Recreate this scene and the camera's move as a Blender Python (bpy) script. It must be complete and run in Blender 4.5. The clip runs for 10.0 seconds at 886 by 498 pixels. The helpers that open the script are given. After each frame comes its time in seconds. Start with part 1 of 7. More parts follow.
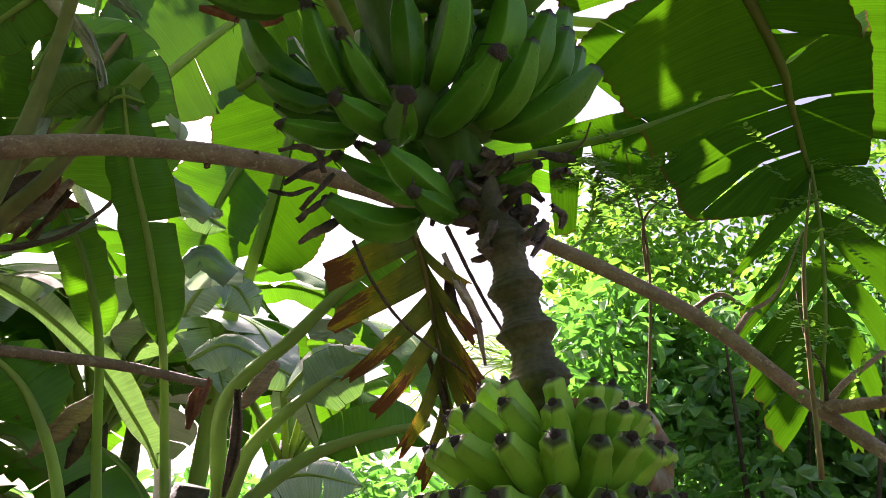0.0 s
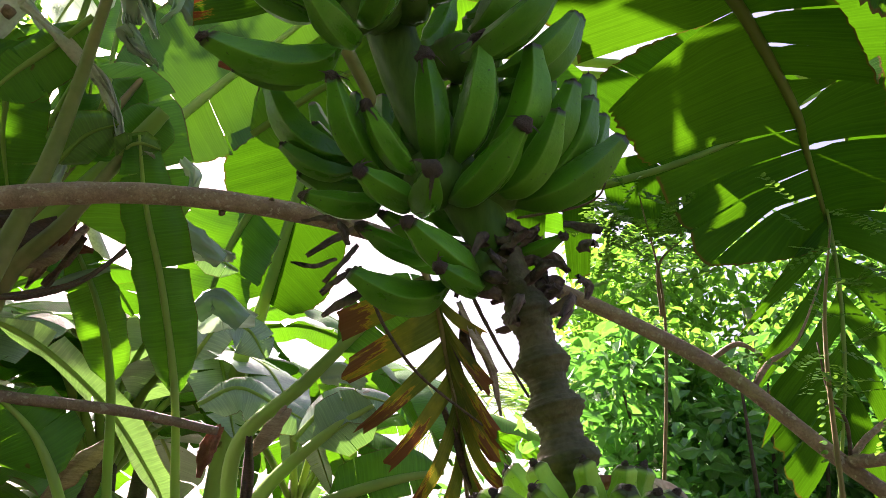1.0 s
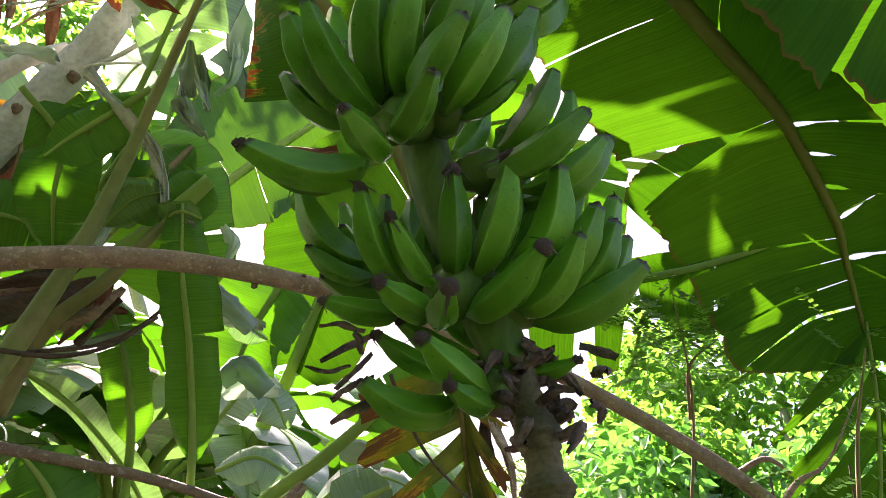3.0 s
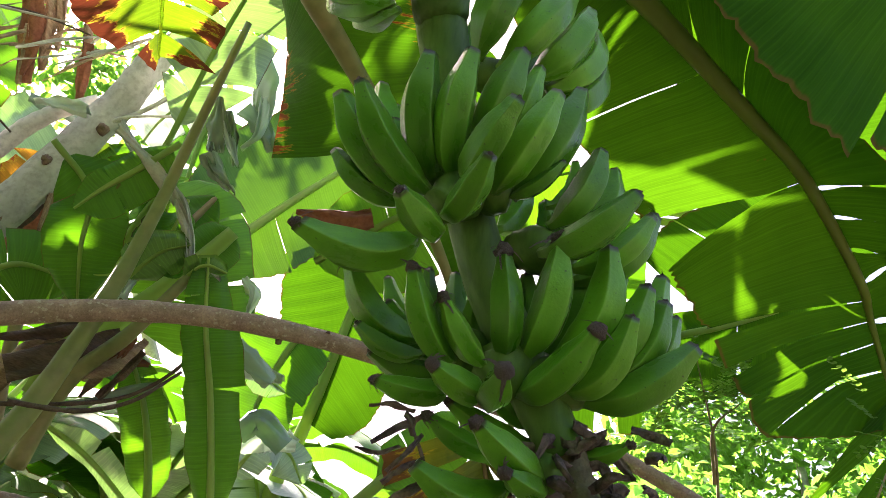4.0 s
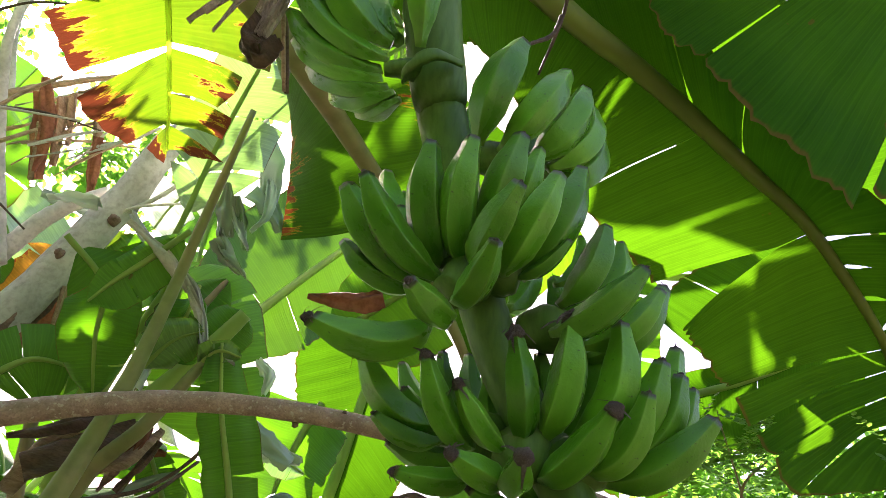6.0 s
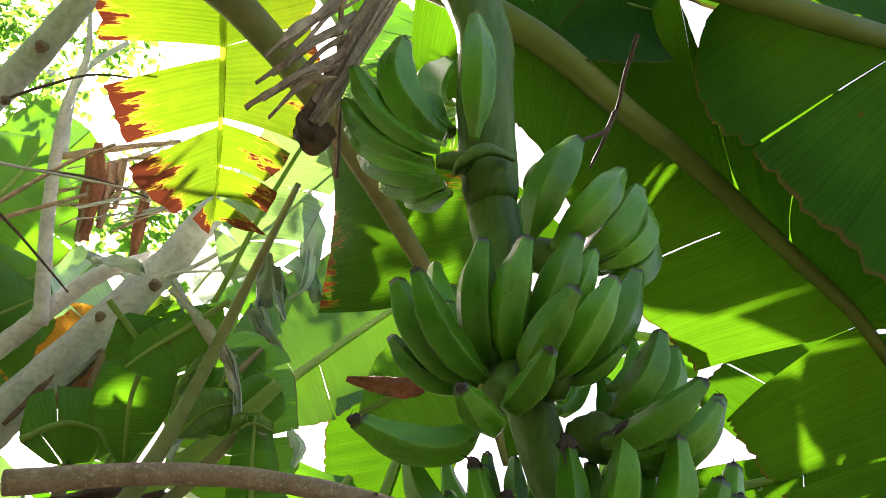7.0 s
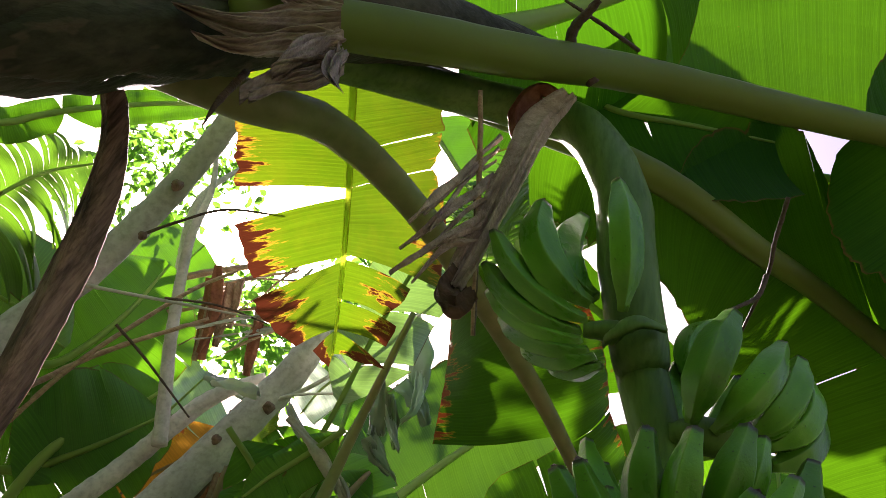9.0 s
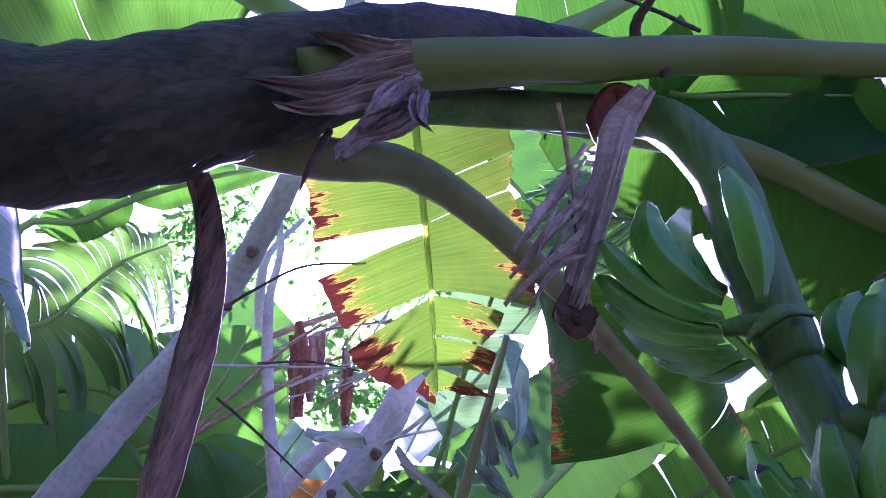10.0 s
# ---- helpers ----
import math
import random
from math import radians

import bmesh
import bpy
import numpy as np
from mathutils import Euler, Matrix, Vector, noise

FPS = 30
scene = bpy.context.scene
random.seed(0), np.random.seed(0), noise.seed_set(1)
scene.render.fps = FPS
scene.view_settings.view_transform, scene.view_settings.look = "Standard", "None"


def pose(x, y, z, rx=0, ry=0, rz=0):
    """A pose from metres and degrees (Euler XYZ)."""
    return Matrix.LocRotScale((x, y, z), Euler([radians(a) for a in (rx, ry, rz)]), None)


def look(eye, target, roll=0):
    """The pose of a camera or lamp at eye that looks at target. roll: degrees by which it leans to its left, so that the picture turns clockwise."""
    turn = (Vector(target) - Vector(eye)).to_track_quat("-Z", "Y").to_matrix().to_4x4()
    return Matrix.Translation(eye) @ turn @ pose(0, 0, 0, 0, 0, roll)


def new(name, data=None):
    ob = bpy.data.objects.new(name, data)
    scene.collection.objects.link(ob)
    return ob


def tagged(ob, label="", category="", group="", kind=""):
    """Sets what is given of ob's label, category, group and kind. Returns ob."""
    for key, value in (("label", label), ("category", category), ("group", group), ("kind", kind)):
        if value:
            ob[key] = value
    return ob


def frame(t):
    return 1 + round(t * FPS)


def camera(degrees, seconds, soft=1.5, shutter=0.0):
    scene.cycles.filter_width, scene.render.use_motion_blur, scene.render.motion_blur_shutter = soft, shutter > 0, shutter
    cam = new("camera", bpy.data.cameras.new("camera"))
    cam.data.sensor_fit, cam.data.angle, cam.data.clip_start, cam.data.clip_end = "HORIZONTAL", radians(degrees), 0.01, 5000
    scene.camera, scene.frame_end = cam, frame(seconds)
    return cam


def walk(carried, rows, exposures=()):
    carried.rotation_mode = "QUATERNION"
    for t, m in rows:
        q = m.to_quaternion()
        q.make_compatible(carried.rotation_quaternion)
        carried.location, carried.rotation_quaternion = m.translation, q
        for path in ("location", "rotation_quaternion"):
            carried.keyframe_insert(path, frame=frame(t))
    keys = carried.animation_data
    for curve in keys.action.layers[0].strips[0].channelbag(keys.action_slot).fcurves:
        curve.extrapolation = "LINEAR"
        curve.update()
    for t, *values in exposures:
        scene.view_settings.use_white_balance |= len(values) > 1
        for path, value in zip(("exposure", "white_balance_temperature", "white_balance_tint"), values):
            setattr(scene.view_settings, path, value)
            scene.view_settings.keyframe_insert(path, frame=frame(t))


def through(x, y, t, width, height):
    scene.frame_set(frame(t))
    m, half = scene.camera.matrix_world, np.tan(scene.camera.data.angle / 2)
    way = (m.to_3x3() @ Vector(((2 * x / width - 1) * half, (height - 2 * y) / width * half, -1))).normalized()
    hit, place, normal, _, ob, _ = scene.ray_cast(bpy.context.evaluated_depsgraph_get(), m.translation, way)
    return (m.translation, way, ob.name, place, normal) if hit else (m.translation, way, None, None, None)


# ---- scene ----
cam = camera(58.6, 10.0, 0.65)
PATH = [
    (0, (0.053, 0.055, 1.495), (-0.013, 1.922, 2.209), 0.2),
    (0.5, (0.049, 0.058, 1.521), (-0.032, 1.911, 2.27), 0.4),
    (1, (0.037, 0.05, 1.535), (-0.05, 1.885, 2.326), 0.5),
    (1.5, (0.039, 0.034, 1.546), (-0.081, 1.844, 2.388), 1.8),
    (2, (0.032, 0.028, 1.559), (-0.128, 1.817, 2.44), 2.9),
    (2.2, (0.039, 0.029, 1.566), (-0.118, 1.813, 2.456), 2.6),
    (3.3, (0.056, 0.024, 1.572), (-0.136, 1.76, 2.546), 7.1),
    (3.5, (0.045, 0.017, 1.573), (-0.149, 1.743, 2.565), 7.4),
    (4, (0.011, 0.006, 1.596), (-0.203, 1.696, 2.642), 7.4),
    (4.5, (0.017, -0.014, 1.6), (-0.209, 1.64, 2.7), 6.1),
    (5, (0.016, -0.018, 1.596), (-0.226, 1.616, 2.724), 4.6),
    (5.2, (0.011, -0.023, 1.603), (-0.235, 1.598, 2.748), 4.7),
    (6.3, (0.012, -0.012, 1.616), (-0.23, 1.556, 2.835), 5.3),
    (6.5, (0.003, -0.014, 1.626), (-0.243, 1.523, 2.882), 7.0),
    (7, (-0.011, -0.029, 1.646), (-0.338, 1.455, 2.946), 9.2),
    (7.5, (-0.024, -0.055, 1.669), (-0.41, 1.346, 3.042), 12.0),
    (8, (-0.053, -0.078, 1.68), (-0.473, 1.281, 3.086), 11.7),
    (8.5, (-0.079, -0.104, 1.703), (-0.563, 1.206, 3.134), 14.9),
    (9, (-0.088, -0.105, 1.707), (-0.637, 1.17, 3.147), 16.5),
    (9.5, (-0.126, -0.099, 1.712), (-0.749, 1.149, 3.146), 17.0),
    (10, (-0.17, -0.123, 1.727), (-0.843, 1.079, 3.177), 10.4),
]
EXPOSURE = [(t, stops, 6550 if t < 9.9 else 4650, 37 if t < 9.9 else 95) for t, stops in ((0, 2.67), (2, 3.08), (3.5, 3.22), (4.5, 3.58), (7, 3.36), (8, 2.82), (9, 2.5), (9.75, 2.43), (10, 2.85))]
walk(cam, [(t, look(eye, target, roll)) for t, eye, target, roll in PATH], EXPOSURE)

# ---- world and sun ----
SUN = Vector((-0.438, 0.566, 0.698)).normalized()
world = bpy.data.worlds.new("sky")
scene.world = world
world.use_nodes = True
wn = world.node_tree.nodes
sky = wn.new("ShaderNodeTexSky")
sky.sky_type = "NISHITA"
sky.sun_disc = False
sky.sun_elevation = math.asin(SUN.z)
sky.sun_rotation = math.atan2(SUN.x, SUN.y)
sky.air_density, sky.dust_density, sky.ozone_density = 1.0, 5.0, 0.6
wn["Background"].inputs["Strength"].default_value = 0.038
world.node_tree.links.new(sky.outputs["Color"], wn["Background"].inputs["Color"])
sun_data = bpy.data.lights.new("sun", "SUN")
sun_data.energy, sun_data.angle, sun_data.color = 5.0, radians(0.6), (1.0, 0.95, 0.86)
sun_lamp = new("sun", sun_data)
sun_lamp.matrix_world = look(Vector((0, 0, 1)) + SUN * 30, (0, 0, 1))


# ---- materials ----
class Nodes:
    """A small builder of node trees."""

    def __init__(self, name):
        self.mat = bpy.data.materials.new(name)
        self.mat.use_nodes = True
        self.t = self.mat.node_tree
        self.out = self.t.nodes["Material Output"]
        self.bsdf = self.t.nodes["Principled BSDF"]

    def add(self, kind, **sockets):
        n = self.t.nodes.new(kind)
        for k, v in sockets.items():
            self.put(n, k, v)
        return n

    def put(self, node, key, value):
        sock = node.inputs[int(key[1:])] if key[0] == "i" and key[1:].isdigit() else node.inputs[key]
        if isinstance(value, bpy.types.NodeSocket):
            self.t.links.new(value, sock)
        else:
            sock.default_value = value

    def noise(self, scale, vector=None, detail=4.0, rough=0.55):
        n = self.add("ShaderNodeTexNoise", Scale=scale, Detail=detail, Roughness=rough)
        if vector is not None:
            self.put(n, "Vector", vector)
        return n.outputs[0]

    def math(self, op, a, b=0.0):
        n = self.add("ShaderNodeMath", i0=a, i1=b)
        n.operation = op
        return n.outputs[0]

    def ramp(self, fac, stops):
        n = self.add("ShaderNodeValToRGB", Fac=fac)
        e = n.color_ramp.elements
        while len(e) < len(stops):
            e.new(0.5)
        for el, (at, col) in zip(e, stops):
            el.position = at
            el.color = (*col, 1) if len(col) == 3 else col
        return n.outputs[0]

    def mix(self, fac, a, b, blend="MIX"):
        n = self.add("ShaderNodeMix")
        n.data_type, n.blend_type = "RGBA", blend
        self.put(n, "i0", fac)
        for i, v in ((6, a), (7, b)):
            self.put(n, "i%d" % i, v if isinstance(v, bpy.types.NodeSocket) else (*v, 1))
        return n.outputs[2]

    def bump(self, height, strength=0.3, dist=0.004):
        return self.add("ShaderNodeBump", Height=height, Strength=strength, Distance=dist).outputs[0]

    def coord(self, which="Object"):
        return self.add("ShaderNodeTexCoord").outputs[which]

    def scaled(self, vec, s):
        n = self.add("ShaderNodeMapping", Vector=vec)
        n.inputs["Scale"].default_value = s
        return n.outputs[0]

    def rand(self):
        return self.add("ShaderNodeObjectInfo").outputs["Random"]


def leaf_material(name, top, glow, burn=0.0, ember=(0.3, 0.06, 0.012), side=0.0, along=0.0, through=0.5, gloss=0.38, veins=90.0, yellow=0.0, spec=0.2, burnt=(0.16, 0.035, 0.012)):
    """A thin leaf: reflects its own green and lets a yellower green through. UV: along the midrib, across from -1 to 1."""
    m = Nodes(name)
    uv = m.coord("UV")
    sep = m.add("ShaderNodeSeparateXYZ", Vector=uv)
    across = m.math("ABSOLUTE", sep.outputs[1])
    fine = m.noise(1.0, m.scaled(uv, (veins, 0.7, 1)), 3.0)
    broad = m.noise(3.0, m.coord("Object"), 5.0)
    blot = m.noise(14.0, m.coord("Object"), 4.0)
    tone = m.ramp(m.math("ADD", m.math("MULTIPLY", fine, 0.5), m.math("MULTIPLY", broad, 0.5)),
                  [(0.34, (0.74, 0.75, 0.74)), (0.66, (1.18, 1.16, 1.1))])
    if veins > 20:
        wave = m.math("SINE", m.math("ADD", m.math("MULTIPLY", sep.outputs[0], 480.0), m.math("MULTIPLY", broad, 14.0)))
        line = m.ramp(wave, [(0.45, (0, 0, 0)), (1.0, (0.2, 0.2, 0.2))])
        tone = m.mix(line, tone, (1.7, 1.6, 1.3))
        fine = m.math("ADD", fine, m.math("MULTIPLY", line, 0.9))
    vary = m.ramp(m.rand(), [(0.0, (0.8, 0.88, 0.75)), (1.0, (1.2, 1.12, 1.15))])
    tone = m.mix(1.0, tone, vary, "MULTIPLY")
    col = m.mix(1.0, tone, top, "MULTIPLY")
    glo = m.mix(1.0, tone, glow, "MULTIPLY")
    if yellow:
        pale = m.ramp(m.math("ADD", m.math("MULTIPLY", across, 0.45), m.math("MULTIPLY", blot, 0.9)),
                      [(0.55, (0, 0, 0)), (0.85, (1, 1, 1))])
        pale = m.math("MULTIPLY", pale, yellow)
        col = m.mix(pale, col, (0.3, 0.25, 0.03))
        glo = m.mix(pale, glo, (0.3, 0.245, 0.008))
    rim = m.ramp(m.math("ADD", across, m.math("MULTIPLY", m.math("SUBTRACT", blot, 0.5), 0.06)), [(0.978, (0, 0, 0)), (0.99, (0.85, 0.85, 0.85))])
    spot = m.ramp(m.noise(11.0, m.coord("Object"), 2.0), [(0.75, (0, 0, 0)), (0.765, (0.8, 0.8, 0.8))])
    worn = m.math("MAXIMUM", rim, spot)
    col = m.mix(worn, col, (0.12, 0.075, 0.02))
    glo = m.mix(worn, glo, (0.1, 0.06, 0.01))
    if burn:
        streak = m.noise(1.0, m.scaled(uv, (26.0, 1.2, 1)), 5.0, 0.7)
        edge = m.math("ADD", across, m.math("MULTIPLY", m.math("SUBTRACT", streak, 0.5), 1.9))
        edge = m.math("ADD", edge, m.math("MULTIPLY", m.math("SUBTRACT", broad, 0.5), 1.0))
        edge = m.math("ADD", edge, m.math("MULTIPLY", m.math("SUBTRACT", sep.outputs[1], 1.0), side))
        edge = m.math("ADD", edge, m.math("MULTIPLY", m.math("SUBTRACT", sep.outputs[0], 0.6), along))
        mask = m.ramp(edge, [(1.0 - burn, (0, 0, 0)), (min(1.0, 1.06 - burn), (1, 1, 1))])
        halo = m.ramp(edge, [(0.93 - burn, (0, 0, 0)), (1.0 - burn, (1, 1, 1))])
        col = m.mix(halo, col, (0.32, 0.2, 0.02))
        glo = m.mix(halo, glo, (0.42, 0.27, 0.015))
        dead = m.mix(fine, burnt, (burnt[0] * 1.8, burnt[1] * 2, burnt[2] * 2))
        col = m.mix(mask, col, dead)
        glo = m.mix(mask, glo, ember)
    height = m.math("ADD", m.math("MULTIPLY", fine, 1.0), m.math("MULTIPLY", blot, 0.4))
    nrm = m.bump(height, 0.35, 0.006)
    for k, v in (("Base Color", col), ("Roughness", gloss), ("Normal", nrm), ("Specular IOR Level", spec)):
        m.put(m.bsdf, k, v)
    tr = m.add("ShaderNodeBsdfTranslucent", Color=glo, Normal=nrm)
    mixn = m.add("ShaderNodeMixShader", i0=through, i1=m.bsdf.outputs[0], i2=tr.outputs[0])
    m.t.links.new(mixn.outputs[0], m.out.inputs["Surface"])
    return m.mat


def solid_material(name, a, b, scale=8.0, rough=0.6, relief=0.3, depth=0.004, stretch=(1, 1, 1), spots=None, vary=0.15, spec=0.5):
    """Two tones blended by noise, with relief; spots: a third tone in small flecks."""
    m = Nodes(name)
    v = m.scaled(m.coord("Object"), stretch)
    n1, n2 = m.noise(scale, v, 6.0, 0.6), m.noise(scale * 7, v, 4.0)
    col = m.mix(m.ramp(n1, [(0.35, (0, 0, 0)), (0.65, (1, 1, 1))]), a, b)
    col = m.mix(m.ramp(n2, [(0.45, (0, 0, 0)), (0.75, (0.5, 0.5, 0.5))]), col, tuple(c * 0.55 for c in a))
    if spots:
        col = m.mix(m.ramp(m.noise(scale * 3.1, v, 2.0), [(0.6, (0, 0, 0)), (0.66, (1, 1, 1))]), col, spots)
    col = m.mix(1.0, col, m.ramp(m.rand(), [(0, (1 - vary,) * 3), (1, (1 + vary,) * 3)]), "MULTIPLY")
    m.put(m.bsdf, "Base Color", col)
    m.put(m.bsdf, "Specular IOR Level", spec)
    m.put(m.bsdf, "Roughness", m.ramp(n2, [(0.3, (rough * 0.8,) * 3), (0.7, (min(1, rough * 1.2),) * 3)]))
    m.put(m.bsdf, "Normal", m.bump(m.math("ADD", n1, m.math("MULTIPLY", n2, 0.4)), relief, depth))
    return m.mat


def fruit_material(name="green_banana_skin", low=(0.042, 0.185, 0.005), high=(0.105, 0.31, 0.017)):
    """Green banana skin: a highlight painted along the ridges, browner at the tip, with small dark specks. UV: ridge,
    length.
    """
    m = Nodes(name)
    sep = m.add("ShaderNodeSeparateXYZ", Vector=m.coord("UV"))
    obj = m.coord("Object")
    n1, n2 = m.noise(3.0, m.scaled(obj, (1, 1, 0.35)), 5.0), m.noise(34.0, obj, 3.0)
    col = m.mix(m.ramp(n1, [(0.35, (0, 0, 0)), (0.65, (1, 1, 1))]), low, high)
    # The ridges' light-catching edge, laid into the base colour.
    ridge = m.math("MULTIPLY", m.math("POWER", sep.outputs[0], 4.0), 0.4)
    col = m.mix(ridge, col, (0.17, 0.38, 0.065))
    col = m.mix(m.ramp(sep.outputs[1], [(0.0, (0.6, 0.6, 0.6)), (0.14, (0, 0, 0))]), col, (0.16, 0.3, 0.06))
    col = m.mix(m.ramp(sep.outputs[1], [(0.955, (0, 0, 0)), (0.985, (0.9, 0.9, 0.9))]), col, (0.045, 0.032, 0.02))
    col = m.mix(m.ramp(n2, [(0.665, (0, 0, 0)), (0.72, (0.75, 0.75, 0.75))]), col, (0.04, 0.055, 0.018))
    col = m.mix(1.0, col, m.ramp(m.rand(), [(0, (0.7, 0.74, 0.7)), (1, (1.28, 1.24, 1.2))]), "MULTIPLY")
    m.put(m.bsdf, "Base Color", col)
    m.put(m.bsdf, "Roughness", m.ramp(n1, [(0.3, (0.24, 0.24, 0.24)), (0.7, (0.36, 0.36, 0.36))]))
    m.put(m.bsdf, "Specular IOR Level", 0.34)
    m.put(m.bsdf, "Normal", m.bump(m.math("ADD", n1, m.math("MULTIPLY", n2, 0.2)), 0.15, 0.02))
    return m.mat


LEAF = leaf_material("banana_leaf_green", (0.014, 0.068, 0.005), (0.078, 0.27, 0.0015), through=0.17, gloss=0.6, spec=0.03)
# Lighter copy of LEAF: sky sheen on the leaves is in the colour.
LEAF_SKYLIT = leaf_material("banana_leaf_skylit", (0.045, 0.155, 0.02), (0.09, 0.3, 0.002), through=0.28, gloss=0.4, spec=0.3)
LEAF_MID = leaf_material("banana_leaf_matt_face", (0.05, 0.135, 0.022), (0.08, 0.24, 0.004), through=0.12, gloss=0.36, spec=0.4)
LEAF_BURNT = leaf_material("banana_leaf_burnt_edge", (0.02, 0.095, 0.007), (0.072, 0.27, 0.002), burn=-0.08, through=0.22, gloss=0.5, spec=0.08)
LEAF_SCORCHED = leaf_material("banana_leaf_scorched_side", (0.018, 0.07, 0.006), (0.072, 0.25, 0.002), burn=0.02, side=0.0, through=0.22, gloss=0.5, spec=0.08)
# Grey sheen of an upper face is mixed into this green, beside its gloss.
LEAF_SHEEN = leaf_material("banana_leaf_sheen_tone", (0.085, 0.18, 0.05), (0.1, 0.28, 0.008), through=0.3, gloss=0.3, spec=0.6)
LEAF_YELLOW = leaf_material("banana_leaf_yellowing", (0.07, 0.15, 0.01), (0.1, 0.19, 0.002), through=0.4, burn=0.14, side=0.24, along=0.36, yellow=0.12, ember=(0.05, 0.011, 0.004))
LEAF_DYING = leaf_material("banana_leaf_dying", (0.08, 0.1, 0.02), (0.085, 0.12, 0.01), burn=0.22, ember=(0.06, 0.017, 0.006), yellow=0.5, burnt=(0.2, 0.075, 0.03))
LEAF_ORANGE = leaf_material("banana_leaf_orange", (0.3, 0.16, 0.02), (0.22, 0.11, 0.008), burn=0.12)
# Waxy grey-green, paled further to stand for sky light on it.
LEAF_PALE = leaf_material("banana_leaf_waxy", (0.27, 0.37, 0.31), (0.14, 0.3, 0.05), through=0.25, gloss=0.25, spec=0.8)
DRY_LEAF = solid_material("dry_leaf", (0.26, 0.16, 0.095), (0.42, 0.29, 0.19), 12, 0.8, 0.6, 0.01, (1, 1, 6))
DRY_BRACT = solid_material("dry_bract", (0.36, 0.26, 0.21), (0.58, 0.44, 0.37), 12, 0.8, 0.6, 0.01, (1, 1, 6))
DRY_SHEATH = solid_material("pale_dry_sheath", (0.2, 0.14, 0.11), (0.42, 0.33, 0.28), 30, 0.8, 0.7, 0.006, (0.3, 1, 1))
DRY_DARK = solid_material("dry_sheath", (0.05, 0.028, 0.018), (0.12, 0.06, 0.035), 10, 0.7, 0.7, 0.01, (1, 1, 4))
RIB_DARK = leaf_material("midrib_olive", (0.14, 0.2, 0.04), (0.12, 0.22, 0.02), through=0.25, veins=3.0)
RIB = leaf_material("midrib_green", (0.26, 0.4, 0.1), (0.2, 0.38, 0.04), through=0.25, veins=3.0)
RIB_BROWN = solid_material("midrib_brown", (0.16, 0.13, 0.05), (0.25, 0.16, 0.08), 5, 0.5, 0.2, 0.003)
RIB_YELLOW = leaf_material("midrib_pale", (0.24, 0.36, 0.09), (0.28, 0.42, 0.05), through=0.3, veins=3.0)
DRY_STREAK = solid_material("dry_streaked_leaf", (0.03, 0.012, 0.008), (0.34, 0.19, 0.13), 42, 0.8, 0.8, 0.01, (1, 1, 0.06))
DRY_RED = solid_material("dry_red_leaf", (0.16, 0.045, 0.02), (0.28, 0.1, 0.04), 12, 0.8, 0.6, 0.01)
# Near-white blue-grey: the sky's reflection on the leaf, put into the colour.
LEAF_BLUE = leaf_material("banana_leaf_sky_sheen", (0.62, 0.72, 0.7), (0.5, 0.62, 0.5), through=0.4, gloss=0.3, spec=0.6)
RIB_PALE = leaf_material("midrib_pale_lime", (0.5, 0.62, 0.2), (0.5, 0.6, 0.12), through=0.35, veins=3.0)
WAXY = solid_material("waxy_margin", (0.3, 0.34, 0.27), (0.42, 0.4, 0.36), 14, 0.5, 0.5, 0.005)
RIB_GLOW = leaf_material("midrib_lit_through", (0.4, 0.5, 0.1), (0.85, 0.95, 0.2), through=0.85, veins=3.0)
STALK = solid_material("stalk_green", (0.06, 0.135, 0.018), (0.115, 0.205, 0.04), 16, 0.5, 0.35, 0.004, (1, 1, 0.2), None, 0.1, 0.25)
SCAR = solid_material("stalk_scarred", (0.07, 0.07, 0.035), (0.18, 0.14, 0.09), 22, 0.6, 0.6, 0.006, (1, 1, 1), None, 0.1, 0.2)
FRUIT = fruit_material()
# Lime of young fruit, brightened to carry the sun on the lowest tier.
FRUIT_YOUNG = fruit_material("young_banana_skin_sunlit", (0.27, 0.5, 0.05), (0.36, 0.58, 0.09))
FLOWER = solid_material("withered_flower", (0.04, 0.025, 0.024), (0.26, 0.17, 0.16), 25, 0.85, 0.9, 0.006)
STEM = solid_material("pseudostem_sheaths", (0.02, 0.026, 0.016), (0.075, 0.065, 0.045), 11, 0.7, 0.8, 0.012, (0.16, 1, 1), (0.07, 0.055, 0.04), spec=0.25)
BARK = solid_material("branch_bark", (0.22, 0.14, 0.11), (0.34, 0.23, 0.18), 24, 0.8, 0.7, 0.008, (1, 1, 1), (0.36, 0.29, 0.24))
BARK_GREY = solid_material("grey_bark", (0.36, 0.34, 0.29), (0.58, 0.54, 0.49), 7, 0.85, 0.5, 0.006)
BRACT_STRIPED = solid_material("striped_bract", (0.5, 0.42, 0.32), (0.22, 0.07, 0.02), 34, 0.75, 0.6, 0.006, (1, 0.5, 0.15), (0.4, 0.2, 0.05))
KNOT = solid_material("knot_bark", (0.1, 0.055, 0.035), (0.22, 0.13, 0.09), 20, 0.85, 0.7, 0.006)
PETIOLE = solid_material("petiole_green", (0.15, 0.19, 0.06), (0.24, 0.2, 0.09), 3, 0.45, 0.25, 0.003, (1, 1, 1), None, 0.1, 0.35)
TWIG = solid_material("twig_bark", (0.05, 0.028, 0.018), (0.11, 0.07, 0.05), 30, 0.85, 0.5, 0.003)
# Base colour paled to carry the sky's sheen on glossy leaves.
SHRUB = leaf_material("shrub_leaf", (0.19, 0.38, 0.16), (0.12, 0.4, 0.04), gloss=0.22, veins=4.0, through=0.5, spec=0.9)
